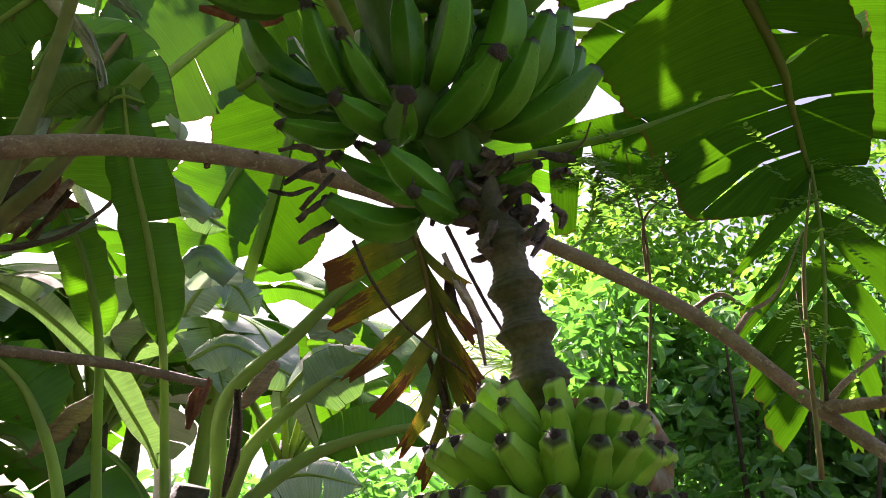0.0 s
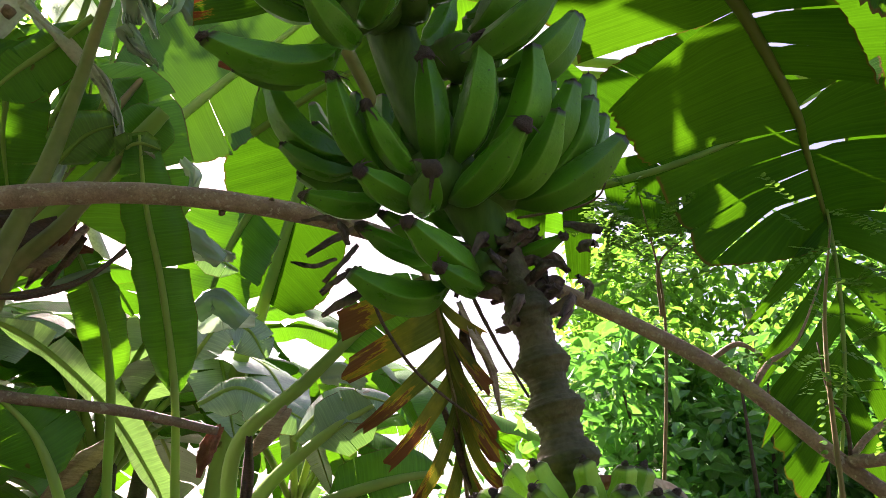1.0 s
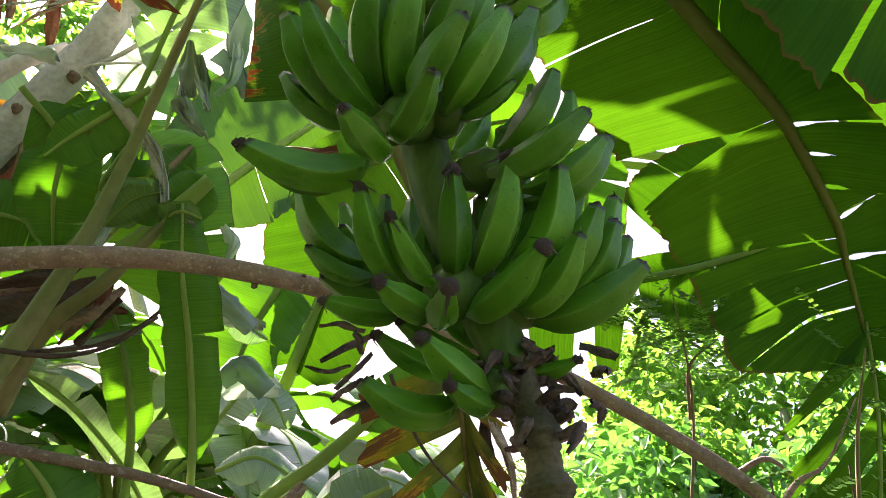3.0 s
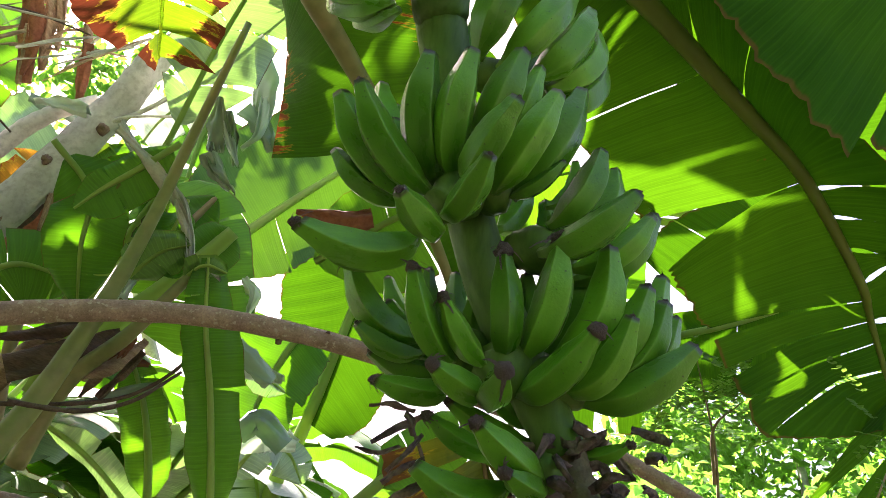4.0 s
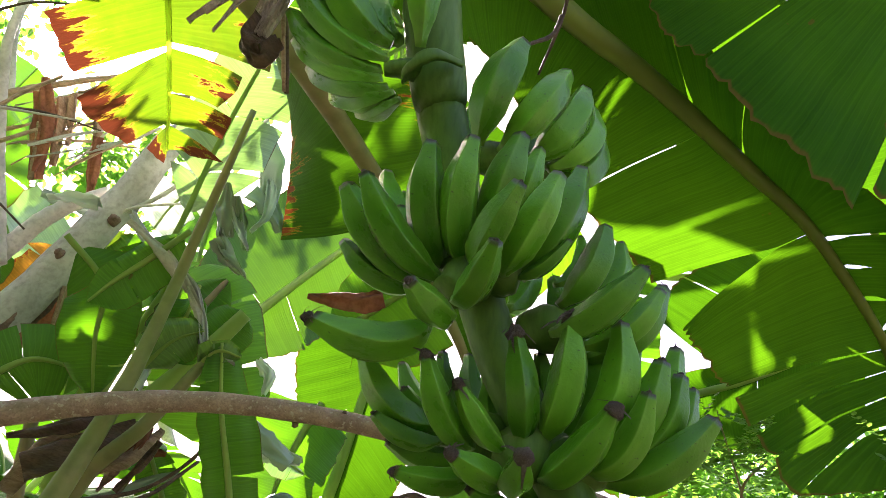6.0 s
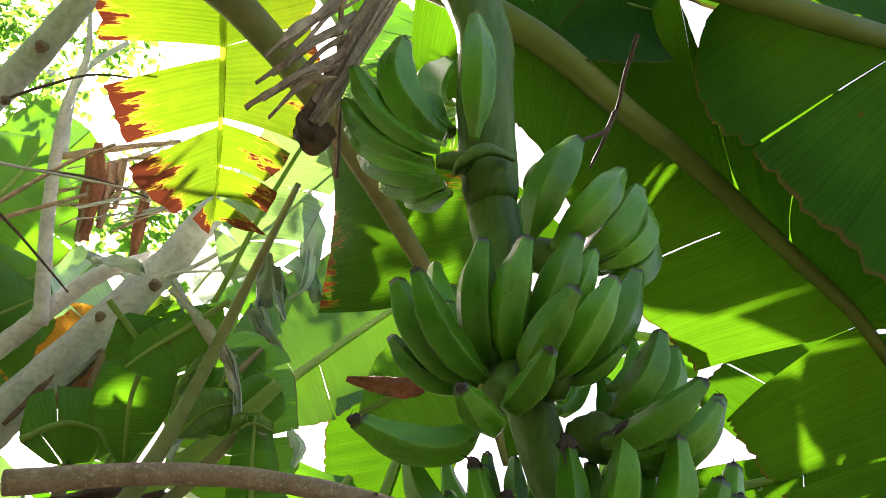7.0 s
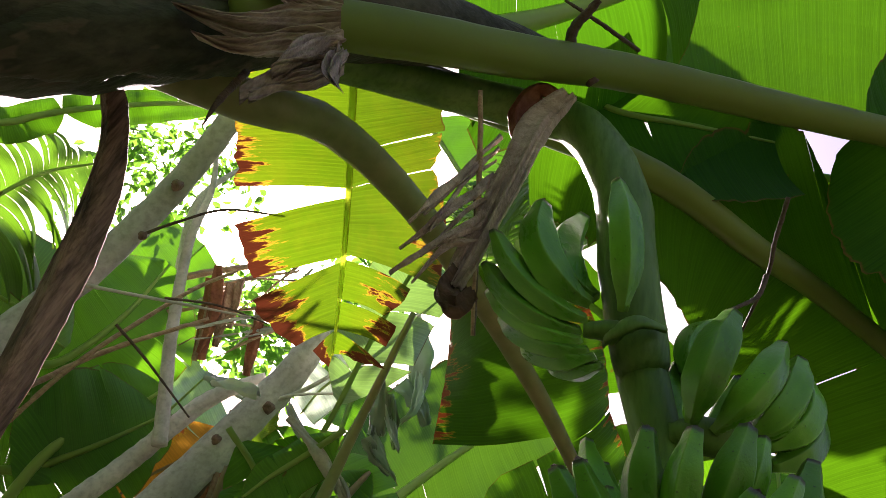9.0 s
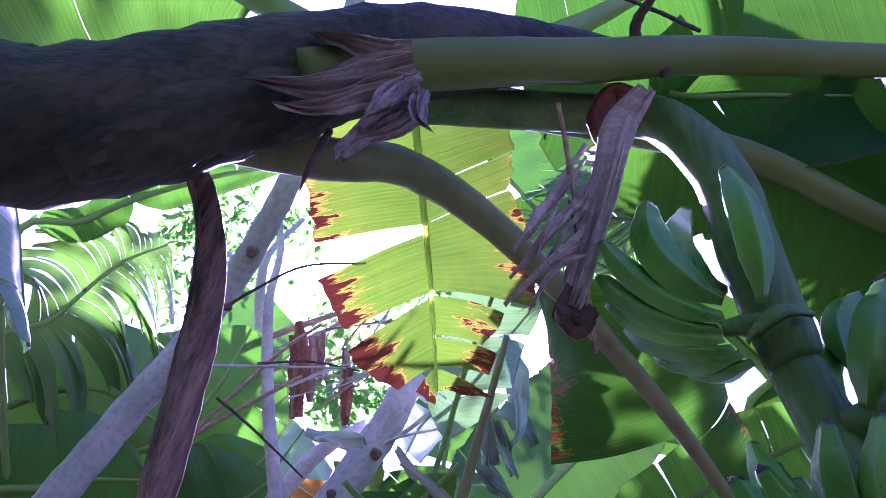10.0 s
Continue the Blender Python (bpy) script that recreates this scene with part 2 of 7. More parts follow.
# Yellower copy of the shrub leaf, for foliage in full sun.
SHRUB_LIGHT = leaf_material("shrub_leaf_sunlit", (0.11, 0.25, 0.06), (0.17, 0.43, 0.035), gloss=0.3, veins=4.0, through=0.5)
FERNY = leaf_material("feathery_leaf", (0.06, 0.16, 0.03), (0.13, 0.3, 0.025), veins=4.0)
PALM = leaf_material("palm_leaf", (0.09, 0.16, 0.06), (0.25, 0.45, 0.08), veins=4.0)
SOIL = solid_material("soil_and_litter", (0.075, 0.05, 0.032), (0.05, 0.075, 0.022), 0.9, 0.95, 0.8, 0.03, (1, 1, 1), (0.12, 0.085, 0.05))


# ---- shapes ----
def spline(pts, n):
    """n + 1 places along a smooth line through the given ones."""
    p = [Vector(q) for q in pts]
    p = [p[0] * 2 - p[1], *p, p[-1] * 2 - p[-2]]
    out = []
    for k in range(n + 1):
        s = k / n * (len(p) - 3)
        i = min(int(s), len(p) - 4)
        u = s - i
        a, b, c, d = p[i : i + 4]
        out.append(0.5 * (2 * b + (c - a) * u + (2 * a - 5 * b + 4 * c - d) * u * u + (3 * b - a - 3 * c + d) * u ** 3))
    return out


def tangents(line):
    return [(line[min(i + 1, len(line) - 1)] - line[max(i - 1, 0)]).normalized() for i in range(len(line))]


def mesh_of(name, verts, faces, mat, uvs=None, smooth=True):
    me = bpy.data.meshes.new(name)
    me.from_pydata([tuple(v) for v in verts], [], faces)
    if uvs:
        layer = me.uv_layers.new(name="UVMap")
        idx = np.empty(len(me.loops), dtype=np.int32)
        me.loops.foreach_get("vertex_index", idx)
        layer.data.foreach_set("uv", np.array(uvs, dtype=np.float32)[idx].ravel())
    me.materials.append(mat)
    if smooth:
        me.polygons.foreach_set("use_smooth", [True] * len(me.polygons))
    me.update()
    return me


def tube_mesh(name, pts, radii, mat, n=24, sides=9, wob=0.0, seed=0, keel=0.0):
    """A tapered, slightly uneven round bar along a smooth line; keel flattens its upper side into a groove."""
    rng = random.Random(seed)
    line = spline(pts, n)
    tan = tangents(line)
    verts, faces = [], []
    ref = Vector((0, 0, 1)) if abs(tan[0].z) < 0.9 else Vector((1, 0, 0))
    ph = [rng.uniform(0, 6.28) for _ in range(3)]
    for i, (p, d) in enumerate(zip(line, tan)):
        a = (ref - d * ref.dot(d)).normalized()
        ref = a
        b = d.cross(a)
        s = i / n * (len(radii) - 1)
        k = min(int(s), len(radii) - 2)
        r = radii[k] + (radii[k + 1] - radii[k]) * (s - k)
        for j in range(sides):
            th = 2 * math.pi * j / sides
            rr = r * (1 + wob * (math.sin(3 * th + i * 0.7 + ph[0]) * 0.4 + math.sin(i * 1.9 + ph[1]) * 0.5 + rng.uniform(-0.4, 0.4)))
            up = math.cos(th)
            if keel and up > 0:
                rr *= 1 - keel * up * up
            verts.append(p + a * (rr * up) + b * (rr * math.sin(th)))
    for i in range(n):
        for j in range(sides):
            q = (j + 1) % sides
            faces.append((i * sides + j, i * sides + q, (i + 1) * sides + q, (i + 1) * sides + j))
    faces.append(tuple(range(sides - 1, -1, -1)))
    faces.append(tuple(n * sides + j for j in range(sides)))
    return mesh_of(name, verts, faces, mat)


def part(name, me, parent, label=""):
    ob = new(name, me)
    ob.parent = parent
    if label:
        tagged(ob, label)
    return ob


def empty(name, at, label, category, group=""):
    ob = new(name)
    ob.empty_display_size = 0.1
    ob.location = at
    return tagged(ob, label, category, group)


def put_part(name, me, parent, label=""):
    """A part whose mesh is written in world places, under a thing whose base may be anywhere."""
    ob = part(name, me, parent, label)
    top = parent
    base = Vector(parent.location)
    while top.parent:
        top = top.parent
        base += Vector(top.location)
    ob.location = -base
    return ob


def profile(s, blunt):
    a = min(1.0, s / 0.14) ** 0.6
    b = 1 - (1 - blunt) * max(0.0, (s - 0.55) / 0.45) ** 2.2
    return a * max(0.03, b)


def blade_mesh(name, pts, wl, wr, mat, face, span=(0.25, 1.0), tears=(4, 4), gap=0.06, droop=0.25, sag=0.0,
               blunt=0.1, seed=1, sweep=0.22, ragged=0.05, curl=0.08, fold=0.0, root=0.0, wedge=None, strips=None):
    """A leaf blade on both sides of a midrib, torn along its side veins into strips that hang a little apart."""
    rng = random.Random(seed)
    n = 80
    line = spline(pts, n)
    tan = tangents(line)
    length = sum((line[i + 1] - line[i]).length for i in range(n))
    face = Vector(face)
    spans = (span, span) if isinstance(span[0], (int, float)) else span
    sweeps = (sweep, sweep) if isinstance(sweep, (int, float)) else sweep
    verts, faces, uvs = [], [], []

    def at(s):
        x = min(max(s, 0.0), 1.0) * n
        i = min(int(x), n - 1)
        return line[i].lerp(line[i + 1], x - i), tan[i].lerp(tan[i + 1], x - i).normalized()

    for sgn, width, cuts in ((-1, wl, tears[0]), (1, wr, tears[1])):
        if width <= 0:
            continue
        span = spans[(sgn + 1) // 2]
        marks = sorted(span[0] + (span[1] - span[0]) * (k + rng.uniform(0.15, 0.85)) / max(cuts, 1) for k in range(cuts))
        marks = [span[0], *marks, span[1]]
        own = strips[(sgn + 1) // 2] if strips and strips[(sgn + 1) // 2] else [(a, b, 0.0, 0.0, 1.0) for a, b in zip(marks, marks[1:])]
        for a, b, lo, hi, share in own:
            if b - a < 0.004:
                continue
            cols = max(2, min(14, int((b - a) * length / 0.05)))
            rows = 9
            lift, roll, short = rng.uniform(-1, 1) * curl, rng.uniform(-1, 1) * curl, 1 - rng.uniform(0, ragged)
            g = gap * rng.uniform(0.2, 1.6)
            h = root * rng.choice((0.0, 0.4, 1.0))
            start = len(verts)
            for c in range(cols + 1):
                u = c / cols
                for r in range(rows):
                    v = r / (rows - 1)
                    s = a + (b - a) * (0.5 + (u - 0.5) * (1 - g * v ** 1.5 - h * max(0.0, 1 - 4 * v) ** 0.5))
                    if strips and strips[(sgn + 1) // 2]:
                        open_ = max(0.0, (v - 0.25) / 0.75) ** 0.4
                        s = a + lo * open_ + (b - a - (lo + hi) * open_) * u
                    p, d = at(s)
                    nrm = (face - d * face.dot(d)).normalized()
                    side = d.cross(nrm) * sgn
                    rel = (s - span[0]) / (span[1] - span[0])
                    w = width * (profile(rel, blunt) if wedge is None else wedge + (1 - wedge) * rel) * short * share
                    w *= 1 + 0.04 * noise.noise(Vector((s * 14, sgn * 3.1, seed * 1.7))) + ragged * 0.6 * noise.noise(Vector((s * length * 28, sgn * 5.0, seed * 2.3)))
                    off = side * (w * v * math.cos(fold)) + nrm * (w * v * math.sin(fold))
                    off += d * (w * v * sweeps[(sgn + 1) // 2] * (1 - 0.35 * v))
                    off -= nrm * (w * droop * v * v)
                    off += nrm * (w * (lift * v * v + roll * (u - 0.5) * v))
                    off += nrm * (0.012 * math.sin(s * length * 22 + seed) * v + 0.02 * v * noise.noise(p * 4 + Vector((v * 2, seed, 0))))
                    off.z -= sag * w * v * v
                    verts.append(p + off)
                    uvs.append((s * length, sgn * v))
            for c in range(cols):
                for r in range(rows - 1):
                    q = start + c * rows + r
                    faces.append((q, q + 1, q + rows + 1, q + rows))
    return mesh_of(name, verts, faces, mat, uvs)


EYE_AT = Vector((0, 0, 1.6))


def leaf(plant, pts, wl, wr, mat=None, radii=(0.03, 0.02, 0.006), lean=0.0, label="", rib=None, face=None, seed=1, keel=0.35, **more):
    """One banana leaf under its plant: the torn blade, and the midrib with its stalk as a part of it."""
    mid = Vector(pts[len(pts) // 2])
    ax = (Vector(pts[-1]) - Vector(pts[0])).normalized()
    f = Vector(face) if face else Matrix.Rotation(radians(lean), 3, ax) @ (EYE_AT - mid).normalized()
    me = blade_mesh("blade", pts, wl, wr, mat or LEAF, f, seed=seed, **more)
    b = put_part("leaf", me, plant, label)
    part("midrib", tube_mesh("midrib", pts, radii, rib or RIB, 30, 9, 0.03, seed, keel), b)
    return b


def panel_mesh(name, rib, strips, mat, seed=1, wave=0.012, ragged=0.03, cup=0.06, slit=0.0, bow=0.04):
    """A leaf blade built strip by strip. A strip: from and to along the midrib (in its own points), the two outer corners,
    how far its edge bows, a knee in each side where a tear begins to gape, and how wide a slit opens by the midrib at each side."""
    n = (len(rib) - 1) * 16
    line = spline(rib, n)
    run = [0.0]
    for a, b in zip(line, line[1:]):
        run.append(run[-1] + (b - a).length)
    verts, faces, uvs = [], [], []

    def at(s):
        x = min(max(s * 16, 0.0), n)
        i = min(int(x), n - 1)
        return line[i].lerp(line[i + 1], x - i), run[i] + (run[i + 1] - run[i]) * (x - i)

    def side(q, k, p, w):
        if k is None:
            return q.lerp(p, w)
        k = Vector(k)
        a, c = (k - q).length, (p - k).length
        x = w * (a + c)
        return q.lerp(k, x / a) if x < a else k.lerp(p, (x - a) / c)

    way = {}
    for sgn, s0, s1, p0, p1, *own in strips:
        q0, q1 = at(s0)[0], at(s1)[0]
        way[sgn] = way.get(sgn, Vector()) + (q1 - q0).cross(Vector(p0) + Vector(p1) - q0 - q1) * sgn
    for k, (sgn, s0, s1, p0, p1, *own) in enumerate(strips):
        p0, p1 = Vector(p0), Vector(p1)
        b, k0, k1, h0, h1 = (own + [bow, None, None, slit, slit][len(own):])
        q0, q1 = at(s0)[0], at(s1)[0]
        out = ((p0 + p1) - (q0 + q1)).normalized()
        wide = max((p1 - p0).length, (q1 - q0).length)
        deep = ((p0 + p1) - (q0 + q1)).length / 2
        nrm = way[sgn].normalized()
        cols, rows = max(4, min(40, int(wide / 0.018))), max(8, min(22, int(deep / 0.03)))
        start = len(verts)
        for c in range(cols + 1):
            u = c / cols
            rag = 1 + ragged * noise.noise(Vector((u * wide * 30, k * 3.7, seed))) + ragged * 0.8 * noise.noise(Vector((u * wide * 110, k * 3.7, seed)))
            over = out * (b * wide * 4 * u * (1 - u))
            for r in range(rows + 1):
                v = r / rows
                h = math.sin(math.pi * min(1.0, max(0.0, (v - 0.02) / 0.3)))
                near, along = at(s0 + h * h0 + (s1 - s0 - h * (h0 + h1)) * u)
                w = v * rag
                a0, a1 = side(q0, k0, p0, w), side(q1, k1, p1, w)
                p = near + (a0 - q0).lerp(a1 - q1, u) + over * w
                p = p + nrm * (0.3 * cup * math.sin(math.pi * v) + wave * v * noise.noise(p * 5 + Vector((seed, 0, 0))) + 0.0016 * math.sin(along * 300) * min(1, v * 3))
                verts.append(p)
                uvs.append((along + 0.13 * k, sgn * v))
        for c in range(cols):
            for r in range(rows):
                q = start + c * (rows + 1) + r
                faces.append((q, q + 1, q + rows + 2, q + rows + 1))
    return mesh_of(name, verts, faces, mat, uvs)


def panel_leaf(plant, rib, strips, mat, radii, label="", ribmat=None, keel=0.3, seed=1, **more):
    """One banana leaf with its blade laid out strip by strip, under its plant."""
    b = put_part("leaf", panel_mesh("blade", rib, strips, mat, seed, **more), plant, label)
    part("midrib", tube_mesh("midrib", rib, radii, ribmat or RIB, 60, 12, 0.03, seed, keel), b)
    return b


def banana_mesh(seed, length=1.0, fat=0.16, bend=0.16, tip=0.0, skin=None):
    """A green banana of unit length from its stalk end (0, 0, 0) to its blunt tip (0, 0, 1), bulging towards +x, with five soft ridges."""
    rng = random.Random(seed)
    n, sides = 18, 30
    turn = [radians(72 * f + o) for f in range(5) for o in (0, 4, 19, 36, 53, 68)]
    prof = [(0.0, 0.3), (0.08, 0.42), (0.17, 0.74), (0.28, 0.96), (0.42, 1.0), (0.6, 1.0), (0.71, 0.92), (0.79, 0.79), (0.86, 0.63), (0.91, 0.55), (0.95, 0.52), (0.98, 0.52), (1.0, 0.42)]
    verts, faces, uvs = [], [], []
    ph = rng.uniform(0, 6.28)
    ts = [p[0] for p in prof]
    for i in range(n + 1):
        t = i / n
        r = fat * max(float(np.interp(t, ts, [p[1] for p in prof])), tip * min(1.0, (1.04 - t) * 12) if t > 0.5 else 0.0)
        cx = bend * math.sin(math.pi * t ** 0.85)
        slope = bend * math.pi * math.cos(math.pi * t ** 0.85)
        ang = math.atan(slope)
        for j in range(sides):
            th = turn[j]
            a5 = th % (2 * math.pi / 5) - math.pi / 5
            rr = r * (1.05 - 0.95 * (1 - math.cos(math.pi / 5) / math.cos(a5)) + rng.uniform(-0.005, 0.005))
            uvs.append((max(0.0, abs(a5) / (math.pi / 5)), t))
            x, y = rr * math.cos(th), rr * math.sin(th)
            verts.append((cx + x * math.cos(ang), y, t - x * math.sin(ang)))
    for i in range(n):
        for j in range(sides):
            q = (j + 1) % sides
            faces.append((i * sides + j, i * sides + q, (i + 1) * sides + q, (i + 1) * sides + j))
    faces.append(tuple(range(sides - 1, -1, -1)))
    faces.append(tuple(n * sides + j for j in range(sides)))
    return mesh_of("banana", verts, faces, skin or FRUIT, uvs)


def flower_mesh(seed):
    """The withered flower on a banana's tip: a crumpled stub with curled strips, a unit across."""
    rng = random.Random(seed)
    verts, faces = [], []
    n = 10
    for i in range(4):
        for j in range(n):
            th = 2 * math.pi * j / n
            r = (0.5, 0.62, 0.5, 0.22)[i] * rng.uniform(0.7, 1.25)
            verts.append((r * math.cos(th), r * math.sin(th), i * 0.3 - 0.15 + rng.uniform(-0.08, 0.08)))
    for i in range(3):
        for j in range(n):
            q = (j + 1) % n
            faces.append((i * n + j, i * n + q, (i + 1) * n + q, (i + 1) * n + j))
    faces.append(tuple(3 * n + j for j in range(n)))
    for k in range(5):
        th = rng.uniform(0, 6.28)
        d = Vector((math.cos(th), math.sin(th), rng.uniform(-0.4, 0.6)))
        w = Vector((-math.sin(th), math.cos(th), 0)) * 0.2
        p, base = Vector((0, 0, 0.4)), len(verts)
        for i in range(6):
            verts += [p + w * (1 - i / 7), p - w * (1 - i / 7)]
            p = p + d * 0.24
            d = d + Vector((rng.uniform(-0.5, 0.5), rng.uniform(-0.5, 0.5), rng.uniform(-0.7, 0.2)))
        faces += [(base + 2 * i, base + 2 * i + 1, base + 2 * i + 3, base + 2 * i + 2) for i in range(5)]
    return mesh_of("flower", verts, faces, FLOWER)


BANANAS = [banana_mesh(k, 1.0, f, b) for k, (f, b) in enumerate(((0.152, 0.16), (0.158, 0.13), (0.148, 0.19), (0.162, 0.15)))]
SHORT = [banana_mesh(20 + k, 1.0, f, b) for k, (f, b) in enumerate(((0.185, 0.1), (0.2, 0.08), (0.175, 0.14)))]
STUB = [banana_mesh(60 + k, 1.0, f, b, 0.74, FRUIT_YOUNG) for k, (f, b) in enumerate(((0.22, 0.1), (0.24, 0.08), (0.21, 0.14)))]
CURVED = [banana_mesh(40 + k, 1.0, f, b) for k, (f, b) in enumerate(((0.19, 0.25), (0.2, 0.27), (0.18, 0.23)))]
FLOWERS = [flower_mesh(k) for k in range(5)]
FRUIT_COUNT = [0]


def banana(bunch, axis, base, tip, kind=None, flower=0.8, out=None, fat=1.0):
    """One fruit of a bunch, from its stalk end to its tip, bulging down and away from the bunch's axis."""
    k = FRUIT_COUNT[0]
    FRUIT_COUNT[0] += 1
    base, tip = Vector(base), Vector(tip)
    z = tip - base
    size = z.length
    z.normalize()
    mid = (base + tip) / 2
    o = Vector(out) if out else Vector((mid.x - axis[0], mid.y - axis[1], 0)).normalized() + Vector((0, 0, -0.55))
    x = (o - z * o.dot(z)).normalized()
    y = z.cross(x)
    rot = Matrix((x, y, z)).transposed().to_4x4()
    kinds = kind or BANANAS
    ob = part("banana", kinds[k % len(kinds)], bunch)
    ob.matrix_basis = Matrix.Translation(base - Vector(bunch.location)) @ rot @ Matrix.Diagonal((size * fat * 0.93, size * fat * 0.93, size, 1))
    if flower:
        fl = part("withered_flower", FLOWERS[k % 5], ob)
        s = 0.115 * max(flower, 0.45) * (0.8 + 0.4 * ((k * 37) % 10) / 10)
        fl.matrix_basis = Matrix.Translation((0, 0, 0.99)) @ Matrix.Rotation(k * 1.7, 4, "Z") @ Matrix.Diagonal((s, s, s * 1.1, 1))
    return ob


def scatter_leaves(name, centres, radii, count, size, mat, seed, shell=0.55, aspect=0.5, up=0.35):
    """Many small folded leaves in clumps: one mesh. Each leaf has six corners and a crease."""
    rng = np.random.default_rng(seed)
    c, r = np.array(centres, float), np.array(radii, float)
    if r.ndim == 1:
        r = np.repeat(r[:, None], 3, 1)
    w = r.prod(1) ** (2 / 3)
    which = rng.choice(len(c), count, p=w / w.sum())
    d = rng.normal(size=(count, 3))
    d /= np.linalg.norm(d, axis=1)[:, None]
    pos = c[which] + d * r[which] * (shell + (1.08 - shell) * rng.random((count, 1)) ** 0.7)
    nrm = d * 0.5 + rng.normal(size=(count, 3)) * 0.45
    nrm[:, 2] += up
    nrm /= np.linalg.norm(nrm, axis=1)[:, None]
    ahead = np.cross(nrm, rng.normal(size=(count, 3)))
    ahead /= np.linalg.norm(ahead, axis=1)[:, None]
    side = np.cross(ahead, nrm)
    ln = size * rng.uniform(0.6, 1.35, (count, 1))
    wd = ln * aspect * rng.uniform(0.8, 1.2, (count, 1)) / 2
    base, tip = pos - ahead * ln / 2, pos + ahead * ln / 2 - nrm * ln * 0.12
    m1, m2 = pos - ahead * ln * 0.18, pos + ahead * ln * 0.2
    lift = nrm * wd * 0.35
    v = np.stack([base, m1 + side * wd + lift, m2 + side * wd * 0.85 + lift, tip, m2 - side * wd * 0.85 + lift, m1 - side * wd + lift], 1).reshape(-1, 3)
    k = np.arange(count)[:, None] * 6
    quads = np.concatenate([k + np.array([0, 1, 2, 3]), k + np.array([0, 3, 4, 5])])
    me = bpy.data.meshes.new(name)
    me.from_pydata(v.tolist(), [], quads.tolist())
    layer = me.uv_layers.new(name="UVMap")
    idx = np.empty(len(me.loops), dtype=np.int32)
    me.loops.foreach_get("vertex_index", idx)
    base_uv = np.array([[0, 0], [0.3, 0.5], [0.7, 0.5], [1, 0], [0.7, -0.5], [0.3, -0.5]], np.float32)
    uv = base_uv[idx % 6] + np.stack([(idx // 6) * 0.37 % 17, np.zeros(len(idx))], 1).astype(np.float32)
    layer.data.foreach_set("uv", uv.astype(np.float32).ravel())
    me.materials.append(mat)
    me.update()
    return me


def clumps(rng, lo, hi, n, r0, r1):
    lo, hi = np.array(lo), np.array(hi)
    return lo + (hi - lo) * rng.random((n, 3)), rng.uniform(r0, r1, n)


def ribbon_mesh(name, pts, widths, mat, face, crumple=0.02, curl=0.5, seed=1, n=40, cols=9, thick=0.003, pleat=0.0):
    """A dry, crumpled strip with two faces and an edge, along a smooth line, its sides curled in."""
    rng = random.Random(seed)
    line = spline(pts, n)
    tan = tangents(line)
    face = Vector(face)
    layers = []
    for off in (0.5, -0.5):
        rows = []
        for i, (p, d) in enumerate(zip(line, tan)):
            nrm = (face - d * face.dot(d)).normalized()
            side = d.cross(nrm)
            q = i / n * (len(widths) - 1)
            k = min(int(q), len(widths) - 2)
            w = widths[k] + (widths[k + 1] - widths[k]) * (q - k)
            w *= 1 + 0.2 * noise.noise(Vector((i / n * 7, seed * 3.3, 0))) + 0.08 * noise.noise(Vector((i / n * 30, seed * 3.3, 5)))
            row = []
            for c in range(cols):
                v = c / (cols - 1) * 2 - 1
                a = v * curl * 1.6
                x, z = (math.sin(a) / (curl * 1.6), (1 - math.cos(a)) / (curl * 1.6)) if curl else (v, 0)
                wr = crumple * noise.noise(Vector((v * 2.2, i / n * 2.2, seed * 1.9))) + crumple * 0.45 * noise.noise(Vector((v * 6, i / n * 3.5, seed))) + pleat * noise.noise(Vector((v * 5 + seed, i / n * 0.8, 3.0))) * (0.4 + i / n)
                row.append(p + side * (x * w / 2) - nrm * (z * w / 2) + nrm * (wr + off * thick))
            rows.append(row)
        layers.append(rows)
    verts = [v for rows in layers for row in rows for v in row]
    m, faces = (n + 1) * cols, []
    for i in range(n):
        for c in range(cols - 1):
            q = i * cols + c
            faces += [(q, q + 1, q + cols + 1, q + cols), (m + q, m + q + cols, m + q + cols + 1, m + q + 1)]
        q, e = i * cols, i * cols + cols - 1
        faces += [(q, q + cols, m + q + cols, m + q), (e, m + e, m + e + cols, e + cols)]
    return mesh_of(name, verts, faces, mat)


def frond_mesh(name, pts, reach, count, mat, face, seed, width=0.022, droop=0.5):
    """A palm frond: narrow creased leaflets along both sides of a rib."""
    rng = random.Random(seed)
    line = spline(pts, count)
    tan = tangents(line)
    verts, faces, uvs = [], [], []
    for i in range(2, count + 1):
        nrm = (Vector(face) - tan[i] * Vector(face).dot(tan[i])).normalized()
        for sgn in (-1, 1):
            side = tan[i].cross(nrm) * sgn
            ln = reach * (0.45 + 0.55 * math.sin(math.pi * min(1, i / count * 0.85 + 0.12))) * rng.uniform(0.8, 1.1)
            d = (side + tan[i] * rng.uniform(0.5, 0.9) + nrm * rng.uniform(-0.15, 0.15)).normalized()
            w = tan[i] * width / 2
            p, base = line[i].copy(), len(verts)
            for k in range(5):
                t = k / 4
                ww = w * (0.6 + 1.2 * t if t < 0.35 else 1.0 - 0.95 * (t - 0.35) / 0.65)
                verts += [p + ww, p + nrm * (width * 0.12), p - ww]
                uvs += [(t + i * 0.31, 0.4), (t + i * 0.31, 0), (t + i * 0.31, -0.4)]
                p = p + d * (ln / 4)
                d = (d + Vector((0, 0, -droop * 0.25))).normalized()
            for k in range(4):
                q = base + 3 * k
                faces += [(q, q + 1, q + 4, q + 3), (q + 1, q + 2, q + 5, q + 4)]
    return mesh_of(name, verts, faces, mat, uvs)


